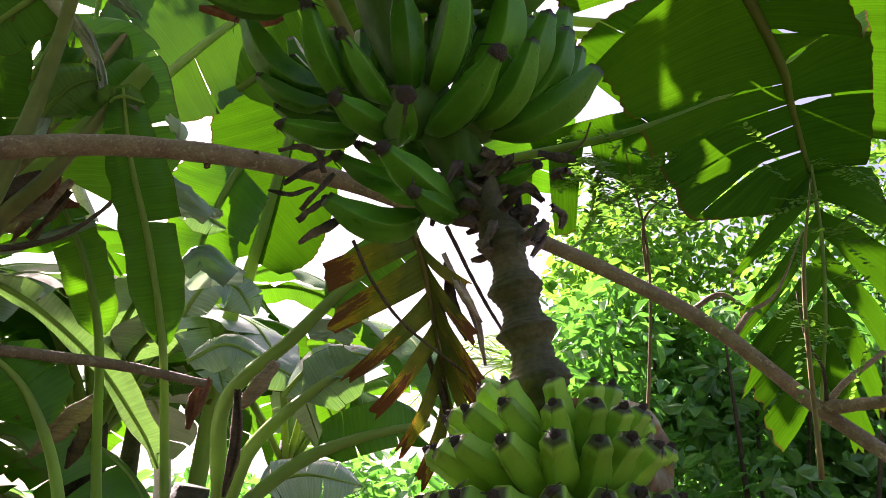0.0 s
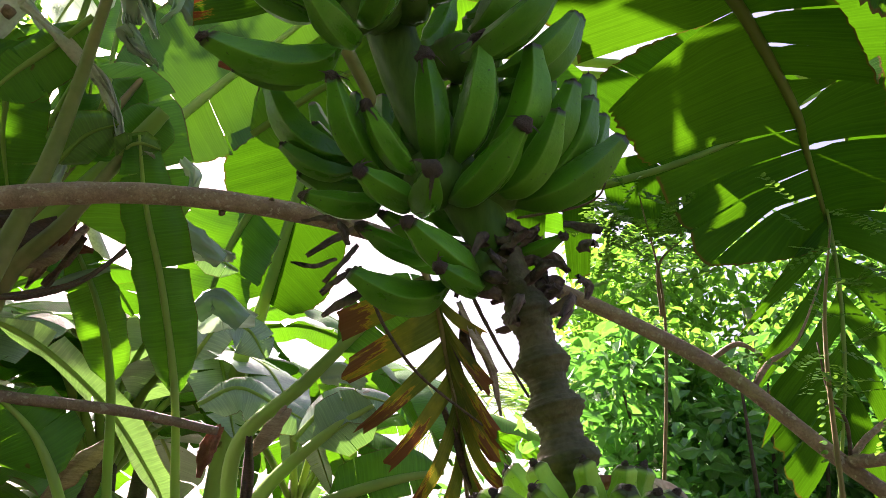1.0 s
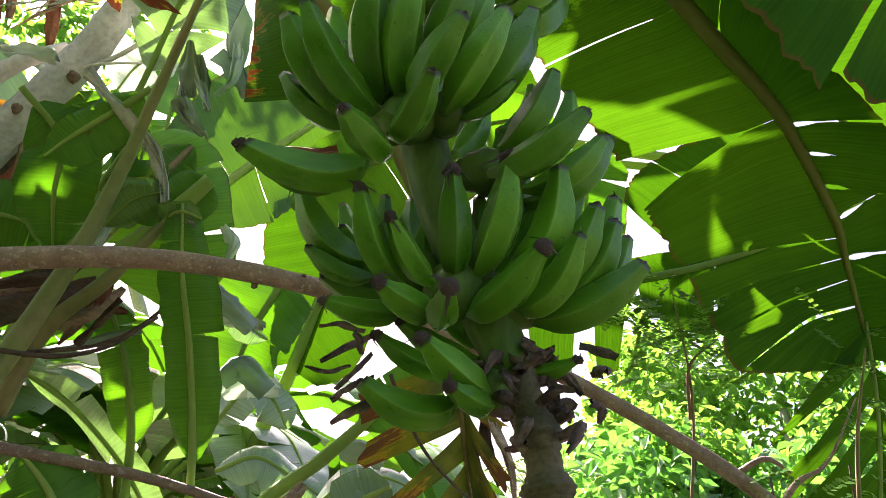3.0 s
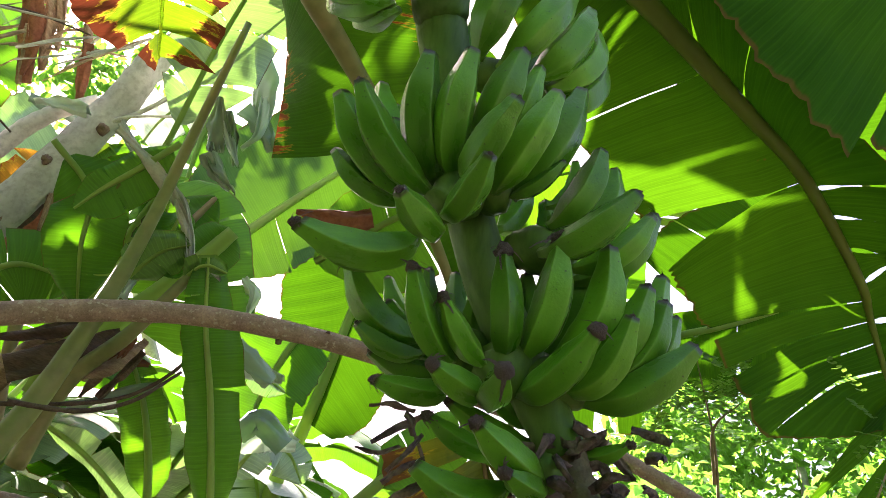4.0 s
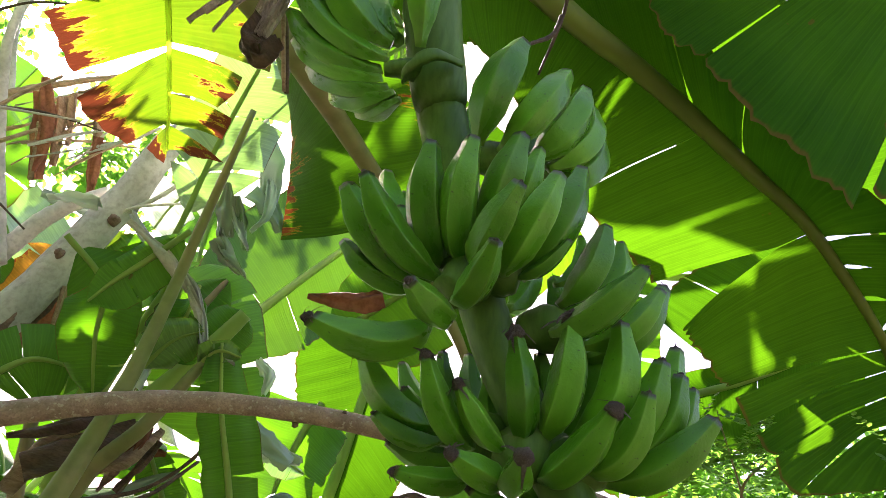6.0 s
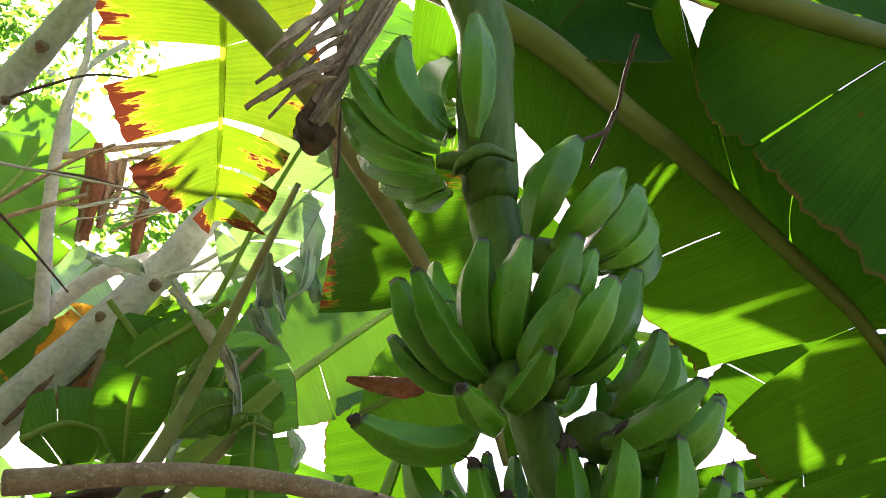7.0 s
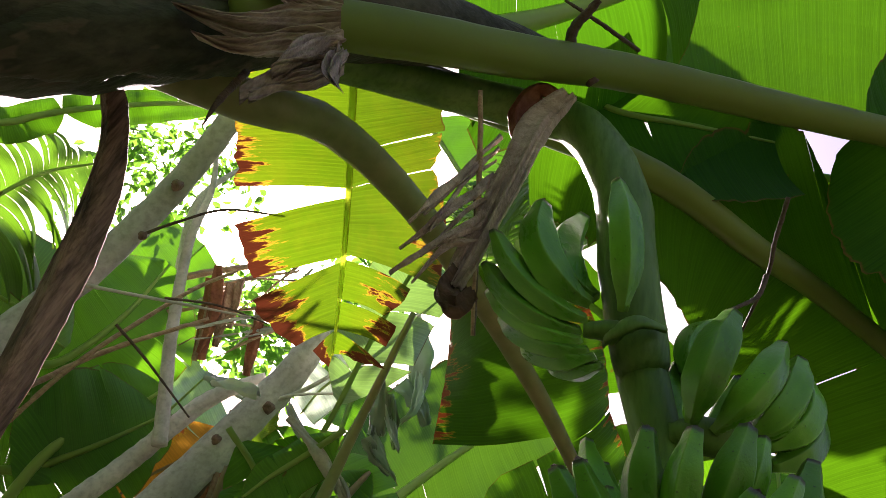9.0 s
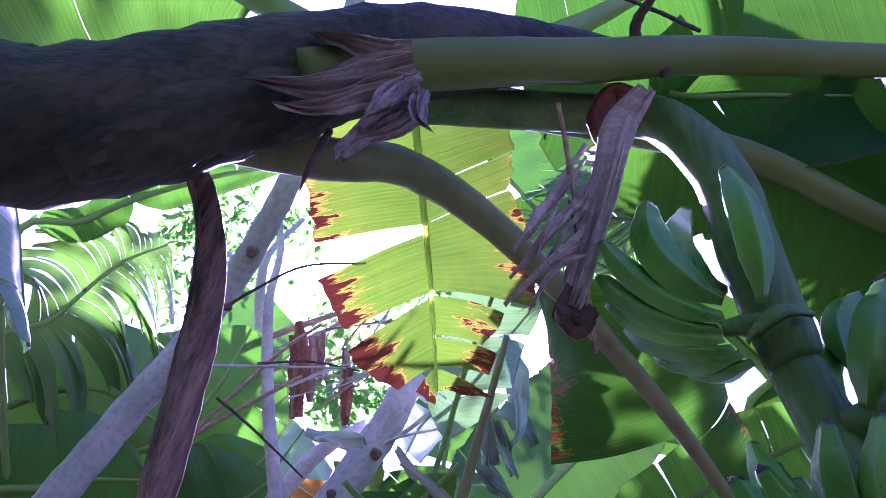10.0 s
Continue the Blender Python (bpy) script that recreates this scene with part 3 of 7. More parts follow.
def sprig_mesh(name, tips, mat, seed, leaflet=0.022, pairs=9):
    """Feathery compound leaves: pairs of small oval leaflets on fine stems; tips: pairs of a start and an end."""
    rng = random.Random(seed)
    verts, faces, uvs = [], [], []
    for a, b in tips:
        a, b = Vector(a), Vector(b)
        axis = b - a
        up = Vector((rng.uniform(-0.4, 0.4), rng.uniform(-1, 0.2), 1)).normalized()
        side = axis.cross(up).normalized()
        for k in range(pairs):
            t = (k + 1) / pairs
            p = a + axis * t + Vector((0, 0, -0.15 * axis.length * t * t))
            for sgn in (-1, 1):
                d = (side * sgn + axis.normalized() * 0.4 + up * rng.uniform(-0.3, 0.3)).normalized()
                w = d.cross(up).normalized() * leaflet * 0.32
                ln = leaflet * rng.uniform(0.8, 1.25)
                q = len(verts)
                verts += [p, p + d * ln * 0.4 + w, p + d * ln * 0.8 + w * 0.8, p + d * ln * 1.05, p + d * ln * 0.8 - w * 0.8, p + d * ln * 0.4 - w]
                uvs += [(k, 0), (k + 0.3, 0.4), (k + 0.7, 0.4), (k + 1, 0), (k + 0.7, -0.4), (k + 0.3, -0.4)]
                faces += [(q, q + 1, q + 2, q + 3), (q, q + 3, q + 4, q + 5)]
    return mesh_of(name, verts, faces, mat, uvs, False)


# ---- ground ----
def ground_mesh():
    n, verts, faces = 48, [], []
    rings = [0.0, 0.6, 1.2, 2, 3, 4.5, 7, 10, 15, 25, 50, 120, 400]
    for r in rings[1:]:
        for j in range(n):
            th = 2 * math.pi * j / n
            x, y = r * math.cos(th), r * math.sin(th)
            verts.append((x, y, 0.05 * noise.noise(Vector((x * 0.8, y * 0.8, 0))) if r < 60 else 0))
    verts.append((0, 0, 0))
    for i in range(len(rings) - 2):
        for j in range(n):
            q = (j + 1) % n
            faces.append((i * n + j, (i + 1) * n + j, (i + 1) * n + q, i * n + q))
    faces += [(len(verts) - 1, j, (j + 1) % n) for j in range(n)]
    return mesh_of("ground", verts, faces, SOIL)


tagged(new("ground", ground_mesh()), "bare brown soil with leaf litter and weeds", "ground", kind="structure")

# ---- the fruiting banana plant ----
plant = empty("banana_plant", (-1.75, 0.35, 0), "leaning fruiting banana plant with broad torn leaves", "banana plant")
put_part("pseudostem", tube_mesh("pseudostem", [(-1.75, 0.35, -0.1), (-1.72, 0.34, 0.9), (-1.6, 0.3, 1.9), (-1.250, 0.199, 2.585), (-1.067, 0.242, 2.625), (-0.890, 0.296, 2.698), (-0.696, 0.355, 2.800), (-0.54, 0.44, 2.91), (-0.40, 0.54, 3.0), (-0.24, 0.65, 3.08)],
         (0.15, 0.14, 0.13, 0.12, 0.12, 0.11, 0.09, 0.075, 0.05, 0.025), STEM, 60, 22, 0.05, 3), plant, "dark leaning trunk of wrapped leaf sheaths")
put_part("leaf_sheath", ribbon_mesh("leaf_sheath", [(-0.990, 0.247, 2.522), (-0.844, 0.265, 2.578), (-0.737, 0.304, 2.638), (-0.630, 0.351, 2.714), (-0.553, 0.393, 2.787)], (0.1, 0.15, 0.15, 0.12, 0.08), STEM, (0.3, -0.5, -0.8), 0.012, 0.7, 5, 40, 11, 0.006), plant, "dark green sheath round the stem")

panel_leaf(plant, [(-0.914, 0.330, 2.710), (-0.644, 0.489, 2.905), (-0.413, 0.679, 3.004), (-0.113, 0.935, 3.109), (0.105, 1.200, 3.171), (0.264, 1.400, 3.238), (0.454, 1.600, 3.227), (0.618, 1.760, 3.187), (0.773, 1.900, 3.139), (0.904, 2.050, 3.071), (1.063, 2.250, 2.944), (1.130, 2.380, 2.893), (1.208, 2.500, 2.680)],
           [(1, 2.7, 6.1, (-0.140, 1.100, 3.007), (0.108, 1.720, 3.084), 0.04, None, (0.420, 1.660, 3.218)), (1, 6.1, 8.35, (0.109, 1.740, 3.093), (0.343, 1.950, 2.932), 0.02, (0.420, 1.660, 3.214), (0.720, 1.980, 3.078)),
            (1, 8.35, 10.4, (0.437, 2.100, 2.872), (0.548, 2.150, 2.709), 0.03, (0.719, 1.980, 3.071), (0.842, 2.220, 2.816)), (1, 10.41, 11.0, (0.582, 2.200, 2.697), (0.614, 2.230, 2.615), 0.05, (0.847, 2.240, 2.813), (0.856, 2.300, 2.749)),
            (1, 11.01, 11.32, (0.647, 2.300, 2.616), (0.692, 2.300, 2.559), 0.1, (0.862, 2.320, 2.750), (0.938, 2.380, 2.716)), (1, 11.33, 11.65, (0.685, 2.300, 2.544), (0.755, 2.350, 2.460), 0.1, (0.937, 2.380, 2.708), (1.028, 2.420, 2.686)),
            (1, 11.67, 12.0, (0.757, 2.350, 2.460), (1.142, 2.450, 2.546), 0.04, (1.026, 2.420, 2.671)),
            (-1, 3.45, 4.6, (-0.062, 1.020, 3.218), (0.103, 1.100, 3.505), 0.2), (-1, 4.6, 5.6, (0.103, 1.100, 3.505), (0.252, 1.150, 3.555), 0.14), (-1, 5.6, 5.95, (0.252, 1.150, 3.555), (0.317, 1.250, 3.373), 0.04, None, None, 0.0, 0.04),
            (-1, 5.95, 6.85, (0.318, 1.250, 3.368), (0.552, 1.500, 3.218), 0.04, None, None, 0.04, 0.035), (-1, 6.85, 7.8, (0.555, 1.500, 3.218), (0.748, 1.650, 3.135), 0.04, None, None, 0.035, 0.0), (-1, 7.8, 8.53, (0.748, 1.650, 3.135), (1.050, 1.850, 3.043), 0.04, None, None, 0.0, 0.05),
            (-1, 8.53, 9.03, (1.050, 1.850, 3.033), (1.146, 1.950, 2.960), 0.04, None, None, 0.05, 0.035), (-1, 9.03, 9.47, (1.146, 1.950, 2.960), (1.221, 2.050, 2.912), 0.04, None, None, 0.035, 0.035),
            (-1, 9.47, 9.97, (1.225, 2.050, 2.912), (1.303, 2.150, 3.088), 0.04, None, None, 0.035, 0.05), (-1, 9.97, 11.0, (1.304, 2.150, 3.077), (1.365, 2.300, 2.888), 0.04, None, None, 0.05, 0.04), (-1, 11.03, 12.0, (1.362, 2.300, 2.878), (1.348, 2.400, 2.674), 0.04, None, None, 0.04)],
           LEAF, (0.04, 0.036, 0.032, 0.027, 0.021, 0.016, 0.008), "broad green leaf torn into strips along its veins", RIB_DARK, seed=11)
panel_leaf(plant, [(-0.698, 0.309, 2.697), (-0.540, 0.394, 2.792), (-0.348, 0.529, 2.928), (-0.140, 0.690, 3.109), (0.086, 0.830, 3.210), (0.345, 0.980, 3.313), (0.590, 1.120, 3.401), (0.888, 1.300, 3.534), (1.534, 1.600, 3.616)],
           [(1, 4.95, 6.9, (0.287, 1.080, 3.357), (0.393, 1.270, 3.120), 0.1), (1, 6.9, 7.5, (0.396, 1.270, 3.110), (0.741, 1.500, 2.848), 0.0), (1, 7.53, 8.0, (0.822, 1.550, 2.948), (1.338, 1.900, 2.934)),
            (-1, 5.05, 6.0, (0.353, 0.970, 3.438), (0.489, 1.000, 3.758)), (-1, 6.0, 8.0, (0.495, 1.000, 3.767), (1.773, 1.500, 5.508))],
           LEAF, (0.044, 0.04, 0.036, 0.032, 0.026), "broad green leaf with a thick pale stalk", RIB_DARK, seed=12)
panel_leaf(plant, [(-0.958, 0.368, 2.752), (-0.786, 0.500, 2.786), (-0.695, 0.658, 2.912), (-0.596, 0.966, 2.995), (-0.476, 1.366, 3.005), (-0.360, 1.696, 2.940), (-0.240, 2.044, 2.806), (-0.196, 2.157, 2.713)],
           [(-1, 3.2, 4.9, (-0.699, 1.500, 3.281), (-0.800, 1.900, 3.057), 0.02), (1, 3.3, 5.0, (-0.306, 1.300, 3.144), (-0.257, 1.750, 3.113)), (1, 5.0, 6.9, (-0.256, 1.750, 3.103), (-0.152, 2.100, 2.742))],
           LEAF_SCORCHED, (0.042, 0.04, 0.034, 0.026, 0.018, 0.012), "green leaf with scorched brown streaks, cut off square", PETIOLE, seed=13, ragged=0.006, wave=0.006)
panel_leaf(plant, [(-0.749, 0.600, 3.280), (-0.808, 0.800, 3.245), (-0.893, 1.050, 3.256), (-0.948, 1.250, 3.196), (-0.981, 1.380, 3.129), (-0.997, 1.470, 3.041)],
           [(1, 0, 2.0, (-1.028, 0.600, 3.275), (-1.141, 0.950, 3.147), 0.0), (1, 2.12, 2.95, (-1.260, 1.150, 3.238), (-1.230, 1.300, 3.178)), (1, 3.02, 4.4, (-1.280, 1.400, 3.184), (-1.127, 1.480, 3.087), 0.12), (1, 4.42, 4.95, (-1.081, 1.500, 3.088), (-1.013, 1.500, 3.029)),
            (-1, 0, 1.55, (-0.542, 0.600, 3.138), (-0.585, 0.850, 3.193)), (-1, 1.55, 2.0, (-0.584, 0.850, 3.186), (-0.628, 0.950, 3.190)), (-1, 2.0, 2.9, (-0.625, 0.950, 3.185), (-0.641, 1.220, 3.060), 0.12), (-1, 2.98, 3.75, (-0.747, 1.300, 3.135), (-0.839, 1.380, 3.109)),
            (-1, 3.78, 4.4, (-0.808, 1.420, 3.108), (-0.841, 1.450, 3.060)), (-1, 4.43, 4.97, (-0.849, 1.500, 3.023), (-0.946, 1.500, 3.051))],
           LEAF_YELLOW, (0.010, 0.009, 0.007, 0.003), "hanging yellow-green leaf with scorched red-brown edges", RIB_GLOW, seed=14, ragged=0.05, cup=0.04)
panel_leaf(plant, [(-0.101, 1.900, 2.289), (-0.061, 1.930, 2.178), (-0.039, 1.970, 2.059), (-0.015, 2.020, 1.929), (0.002, 2.080, 1.789), (0.017, 2.120, 1.649)],
           [(-1, 0.2, 0.7, (-0.312, 1.900, 2.166), (-0.296, 1.900, 2.086)), (-1, 0.75, 1.5, (-0.285, 1.900, 2.037), (-0.271, 1.920, 1.989)), (-1, 1.55, 2.1, (-0.239, 1.950, 1.905), (-0.229, 1.950, 1.879)), (-1, 2.15, 2.6, (-0.199, 1.980, 1.812), (-0.186, 2.000, 1.788)), (-1, 2.65, 3.1, (-0.129, 2.000, 1.726), (-0.102, 2.000, 1.707)), (-1, 3.15, 3.8, (-0.076, 2.050, 1.655), (-0.049, 2.050, 1.631)),
            (1, 0.3, 0.62, (0.057, 1.950, 2.127), (0.040, 1.950, 2.098)), (1, 0.68, 1.1, (0.092, 1.980, 2.007), (0.064, 1.980, 1.985)), (1, 1.15, 1.6, (0.092, 2.000, 1.914), (0.064, 2.000, 1.886)), (1, 1.66, 2.2, (0.112, 2.000, 1.847), (0.078, 2.000, 1.814)), (1, 2.26, 2.8, (0.117, 2.000, 1.757), (0.092, 2.050, 1.735)), (1, 2.85, 3.8, (0.091, 2.050, 1.685), (0.071, 2.050, 1.647))],
           LEAF_DYING, (0.012, 0.01, 0.004), "dying hanging leaf in brown and yellow shreds", RIB_BROWN, seed=15, ragged=0.12, wave=0.07, cup=0.12)
panel_leaf(plant, [(1.206, 2.480, 2.712), (1.208, 2.500, 2.459), (1.186, 2.520, 2.205), (1.157, 2.550, 2.003), (1.123, 2.600, 1.779)],
           [(-1, 0.05, 0.5, (1.070, 2.420, 2.553), (0.837, 2.450, 2.261)), (-1, 0.58, 0.95, (0.905, 2.450, 2.200), (0.873, 2.450, 2.071)), (-1, 1.05, 1.6, (0.920, 2.470, 2.084), (0.883, 2.500, 1.939)), (-1, 1.68, 2.2, (0.916, 2.520, 2.026), (0.925, 2.500, 1.892)), (-1, 2.25, 3.0, (0.941, 2.550, 1.882), (0.988, 2.550, 1.772)),
            (1, 0.05, 0.5, (1.417, 2.500, 2.701), (1.437, 2.500, 2.461)), (1, 0.58, 1.0, (1.424, 2.500, 2.404), (1.397, 2.500, 2.203)), (1, 1.06, 1.5, (1.399, 2.550, 2.180), (1.368, 2.550, 2.040)), (1, 1.56, 2.1, (1.340, 2.550, 1.989), (1.315, 2.550, 1.874)), (1, 2.16, 3.0, (1.292, 2.550, 1.842), (1.214, 2.550, 1.777))],
           LEAF, (0.009, 0.009, 0.005), "hanging torn green leaf end", RIB_YELLOW, seed=16, slit=0.04, ragged=0.08, wave=0.05)
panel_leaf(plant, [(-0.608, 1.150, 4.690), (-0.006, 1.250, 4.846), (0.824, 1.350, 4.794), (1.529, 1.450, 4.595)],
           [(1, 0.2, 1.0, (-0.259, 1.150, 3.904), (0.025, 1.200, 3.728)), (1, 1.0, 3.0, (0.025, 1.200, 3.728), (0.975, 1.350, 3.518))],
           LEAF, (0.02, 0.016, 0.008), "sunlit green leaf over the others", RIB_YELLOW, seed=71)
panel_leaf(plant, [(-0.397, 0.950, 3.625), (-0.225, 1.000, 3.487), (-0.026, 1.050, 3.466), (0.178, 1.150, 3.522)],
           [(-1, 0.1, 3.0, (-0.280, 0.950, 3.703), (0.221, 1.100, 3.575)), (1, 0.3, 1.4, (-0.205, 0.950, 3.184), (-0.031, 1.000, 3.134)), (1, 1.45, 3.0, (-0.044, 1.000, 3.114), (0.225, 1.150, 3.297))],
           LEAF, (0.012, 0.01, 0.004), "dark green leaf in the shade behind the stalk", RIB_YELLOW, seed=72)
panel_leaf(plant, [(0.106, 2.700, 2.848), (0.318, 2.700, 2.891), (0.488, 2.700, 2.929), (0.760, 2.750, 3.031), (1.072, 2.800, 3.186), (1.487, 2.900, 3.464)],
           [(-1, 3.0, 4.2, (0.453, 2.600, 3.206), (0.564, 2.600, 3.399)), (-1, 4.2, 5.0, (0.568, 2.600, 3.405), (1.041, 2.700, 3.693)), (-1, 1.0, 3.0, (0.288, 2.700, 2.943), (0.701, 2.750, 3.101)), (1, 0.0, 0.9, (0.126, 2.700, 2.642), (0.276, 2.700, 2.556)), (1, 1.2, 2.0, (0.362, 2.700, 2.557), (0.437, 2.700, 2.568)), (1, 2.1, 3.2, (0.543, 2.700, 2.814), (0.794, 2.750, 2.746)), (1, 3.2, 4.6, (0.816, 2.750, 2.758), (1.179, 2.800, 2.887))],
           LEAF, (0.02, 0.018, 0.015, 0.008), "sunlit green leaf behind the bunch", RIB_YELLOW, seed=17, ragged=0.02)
# Added leaf: follows the thick-stalked leaf, moved sunward to shade it.
panel_leaf(plant, [(-0.717, 0.313, 2.746), (-0.75, 0.6, 3.1), *[Vector(q) + SUN * 0.7 for q in ((-0.140, 0.690, 3.109), (0.086, 0.830, 3.210), (0.345, 0.980, 3.313), (0.590, 1.120, 3.401), (0.888, 1.300, 3.534), (1.534, 1.600, 3.616))]],
           [(sgn, a, b, Vector(p) + SUN * 0.7, Vector(q) + SUN * 0.7) for sgn, a, b, p, q in ((1, 2.0, 4.4, (-0.136, 0.800, 2.854), (0.207, 1.150, 3.014)), (1, 4.4, 5.6, (0.219, 1.150, 3.014), (0.519, 1.400, 3.133)), (1, 5.6, 7.0, (0.519, 1.400, 3.133), (1.338, 1.900, 2.934)))],
           LEAF, (0.04, 0.03, 0.02, 0.01), "upper green leaf added to shade the one below", RIB_DARK, seed=20, ragged=0.06)
leaf(plant, [(-0.717, 0.313, 2.746), (-0.504, 0.518, 3.006), (-0.308, 0.690, 3.418), (0.012, 0.751, 3.731)], 0.2, 0.3, LEAF_BURNT, (0.04, 0.03, 0.01), seed=63, span=(0.4, 1.0), tears=(2, 4), label="upper leaf with browned edge")
leaf(plant, [(-0.707, 0.335, 2.862), (-0.987, 0.204, 3.063), (-1.287, 0.115, 3.118), (-1.634, 0.030, 3.081)], 0.22, 0.25, LEAF_SKYLIT, (0.03, 0.02, 0.008), seed=67, span=(0.15, 1.0), tears=(3, 2), gap=0.05, sweep=0.05, label="sunlit green leaf over the trunk")
# Added occluder: keeps sky light off the torn leaf's far half.
panel_leaf(plant, [(1.003, 2.100, 3.680), (1.114, 2.250, 3.498), (1.295, 2.500, 3.386), (1.471, 2.750, 3.336), (1.562, 2.950, 3.088)],
           [(-1, 0.0, 2.0, (1.362, 2.100, 3.852), (1.689, 2.500, 3.400)), (-1, 2.0, 4.0, (1.689, 2.500, 3.400), (1.951, 2.950, 3.012))],
           LEAF, (0.014, 0.012, 0.006), "green leaf added above the torn one to block sky light", RIB_DARK, seed=74)
# scraps and dead pieces on the plant
put_part("dead_leaf", ribbon_mesh("dead_leaf", [(-0.285, 1.229, 2.415), (-0.331, 1.226, 2.401), (-0.378, 1.214, 2.399), (-0.423, 1.198, 2.399)], (0.04, 0.045, 0.035, 0.012), DRY_RED, (0, -1, -0.3), 0.02, 0.5, 7), plant, "red-brown dry leaf scrap")
for k, (dx, w, cr) in enumerate(((0.0, 1.0, 0.35), (0.01, 0.6, 0.9), (-0.016, 0.5, 0.8))):
    d = Vector((dx, 0.006 * k, 0.004 * k))
    put_part("dead_leaf", ribbon_mesh("dead_leaf", [Vector(q) + d for q in ((-0.250, 0.600, 2.900), (-0.298, 0.620, 2.849), (-0.327, 0.640, 2.756), (-0.354, 0.660, 2.668), (-0.383, 0.680, 2.587), (-0.405, 0.700, 2.533))],
             (0.03 * w, 0.062 * w, 0.056 * w, 0.046 * w, 0.04 * w, 0.02 * w), DRY_BRACT, (0.4 - 0.5 * k, -1, -0.5), 0.02, cr, 108 + k, 60, 19, 0.0015, 0.014), plant, "tan dry bract hanging from the stalk's root")
put_part("dead_leaf", ribbon_mesh("dead_leaf", [(-0.259, 0.620, 2.908), (-0.303, 0.610, 2.947), (-0.335, 0.620, 2.895), (-0.334, 0.630, 2.823)], (0.02, 0.05, 0.05, 0.02), DRY_RED, (0.3, -1, -0.5), 0.014, 0.8, 112, 30, 11, 0.002), plant, "dark red-brown dry bract end")
put_part("dead_leaf", ribbon_mesh("dead_leaf", [(-0.399, 0.690, 2.561), (-0.414, 0.700, 2.529), (-0.395, 0.710, 2.503), (-0.373, 0.710, 2.532)], (0.04, 0.055, 0.05, 0.03), DRY_DARK, (0, -1, -0.5), 0.02, 0.8, 9), plant, "dark crumpled dry leaf tip")
for k in range(9):
    u = k / 8
    a = Vector((-0.359, 0.630, 2.825)).lerp(Vector((-0.370, 0.670, 2.602)), u)
    b = Vector((-0.448, 0.620, 2.609)).lerp(Vector((-0.480, 0.680, 2.519)), u) + Vector((0.02 * (k % 3 - 1), 0, 0.02 * ((k * 5) % 3 - 1)))
    m = a.lerp(b, 0.5) + Vector((0.012 * (k % 2), -0.01, -0.016 + 0.02 * (k % 3)))
    w = (1.0, 0.6, 0.8, 0.45)[k % 4]
    put_part("leaf_shred", ribbon_mesh("leaf_shred", [a, m, b], (0.005, 0.016 * w, 0.015 * w, 0.01 * w, 0.002), DRY_BRACT, (0.3 * (k % 3 - 1), -1, -0.5), 0.012, 0.6, 30 + k, 24, 7, 0.001), plant)
put_part("dead_leaf", ribbon_mesh("dead_leaf", [(-1.008, 0.330, 2.747), (-0.957, 0.370, 2.706), (-0.923, 0.410, 2.654), (-0.885, 0.440, 2.555), (-0.868, 0.470, 2.445), (-0.871, 0.500, 2.340), (-0.869, 0.520, 2.230), (-0.876, 0.550, 2.110), (-0.885, 0.580, 2.000)], (0.008, 0.026, 0.046, 0.056, 0.064, 0.066, 0.06, 0.05, 0.02), DRY_STREAK, (0.5, -1, -0.3), 0.005, 0.65, 10, 60, 13), plant, "long dark brown rolled dry leaf")
for k, (line, w) in enumerate((
        (((-0.519, 0.330, 2.673), (-0.579, 0.315, 2.655), (-0.642, 0.295, 2.627), (-0.738, 0.270, 2.643)), 0.07), (((-0.509, 0.340, 2.625), (-0.570, 0.325, 2.620), (-0.628, 0.310, 2.589), (-0.692, 0.290, 2.590)), 0.05),
        (((-0.510, 0.350, 2.616), (-0.553, 0.340, 2.594), (-0.580, 0.335, 2.540), (-0.597, 0.330, 2.487)), 0.04), (((-0.511, 0.360, 2.613), (-0.535, 0.350, 2.569), (-0.572, 0.345, 2.542), (-0.593, 0.340, 2.498)), 0.03),
        (((-0.523, 0.320, 2.697), (-0.558, 0.310, 2.696), (-0.610, 0.290, 2.715), (-0.663, 0.270, 2.731)), 0.05), (((-0.507, 0.330, 2.641), (-0.528, 0.325, 2.619), (-0.548, 0.320, 2.564), (-0.565, 0.320, 2.526)), 0.028),
        (((-0.502, 0.340, 2.615), (-0.503, 0.340, 2.579), (-0.496, 0.340, 2.541), (-0.481, 0.350, 2.525)), 0.02))):
    put_part("dry_sheath", ribbon_mesh("dry_sheath", line, (w * 0.9, w * 1.05, w * 1.0, w * 0.8, w * 0.5, w * 0.06), DRY_SHEATH, (0.1, -0.8, -0.6), 0.014, 0.5, 50 + k, 44, 25, 0.0012, 0.022), plant, "crinkled pale grey-brown dry sheath")
put_part("dry_strand", tube_mesh("dry_strand", [(-0.379, 0.533, 2.816), (-0.382, 0.628, 2.731), (-0.392, 0.814, 2.534)], (0.004, 0.005, 0.003), DRY_LEAF, 20, 6, 0.2, 3), plant)
put_part("dry_strand", tube_mesh("dry_strand", [(-0.655, 0.364, 2.617), (-0.665, 0.364, 2.545), (-0.677, 0.376, 2.504)], (0.006, 0.005, 0.001), DRY_DARK, 12, 6, 0.1, 3), plant)

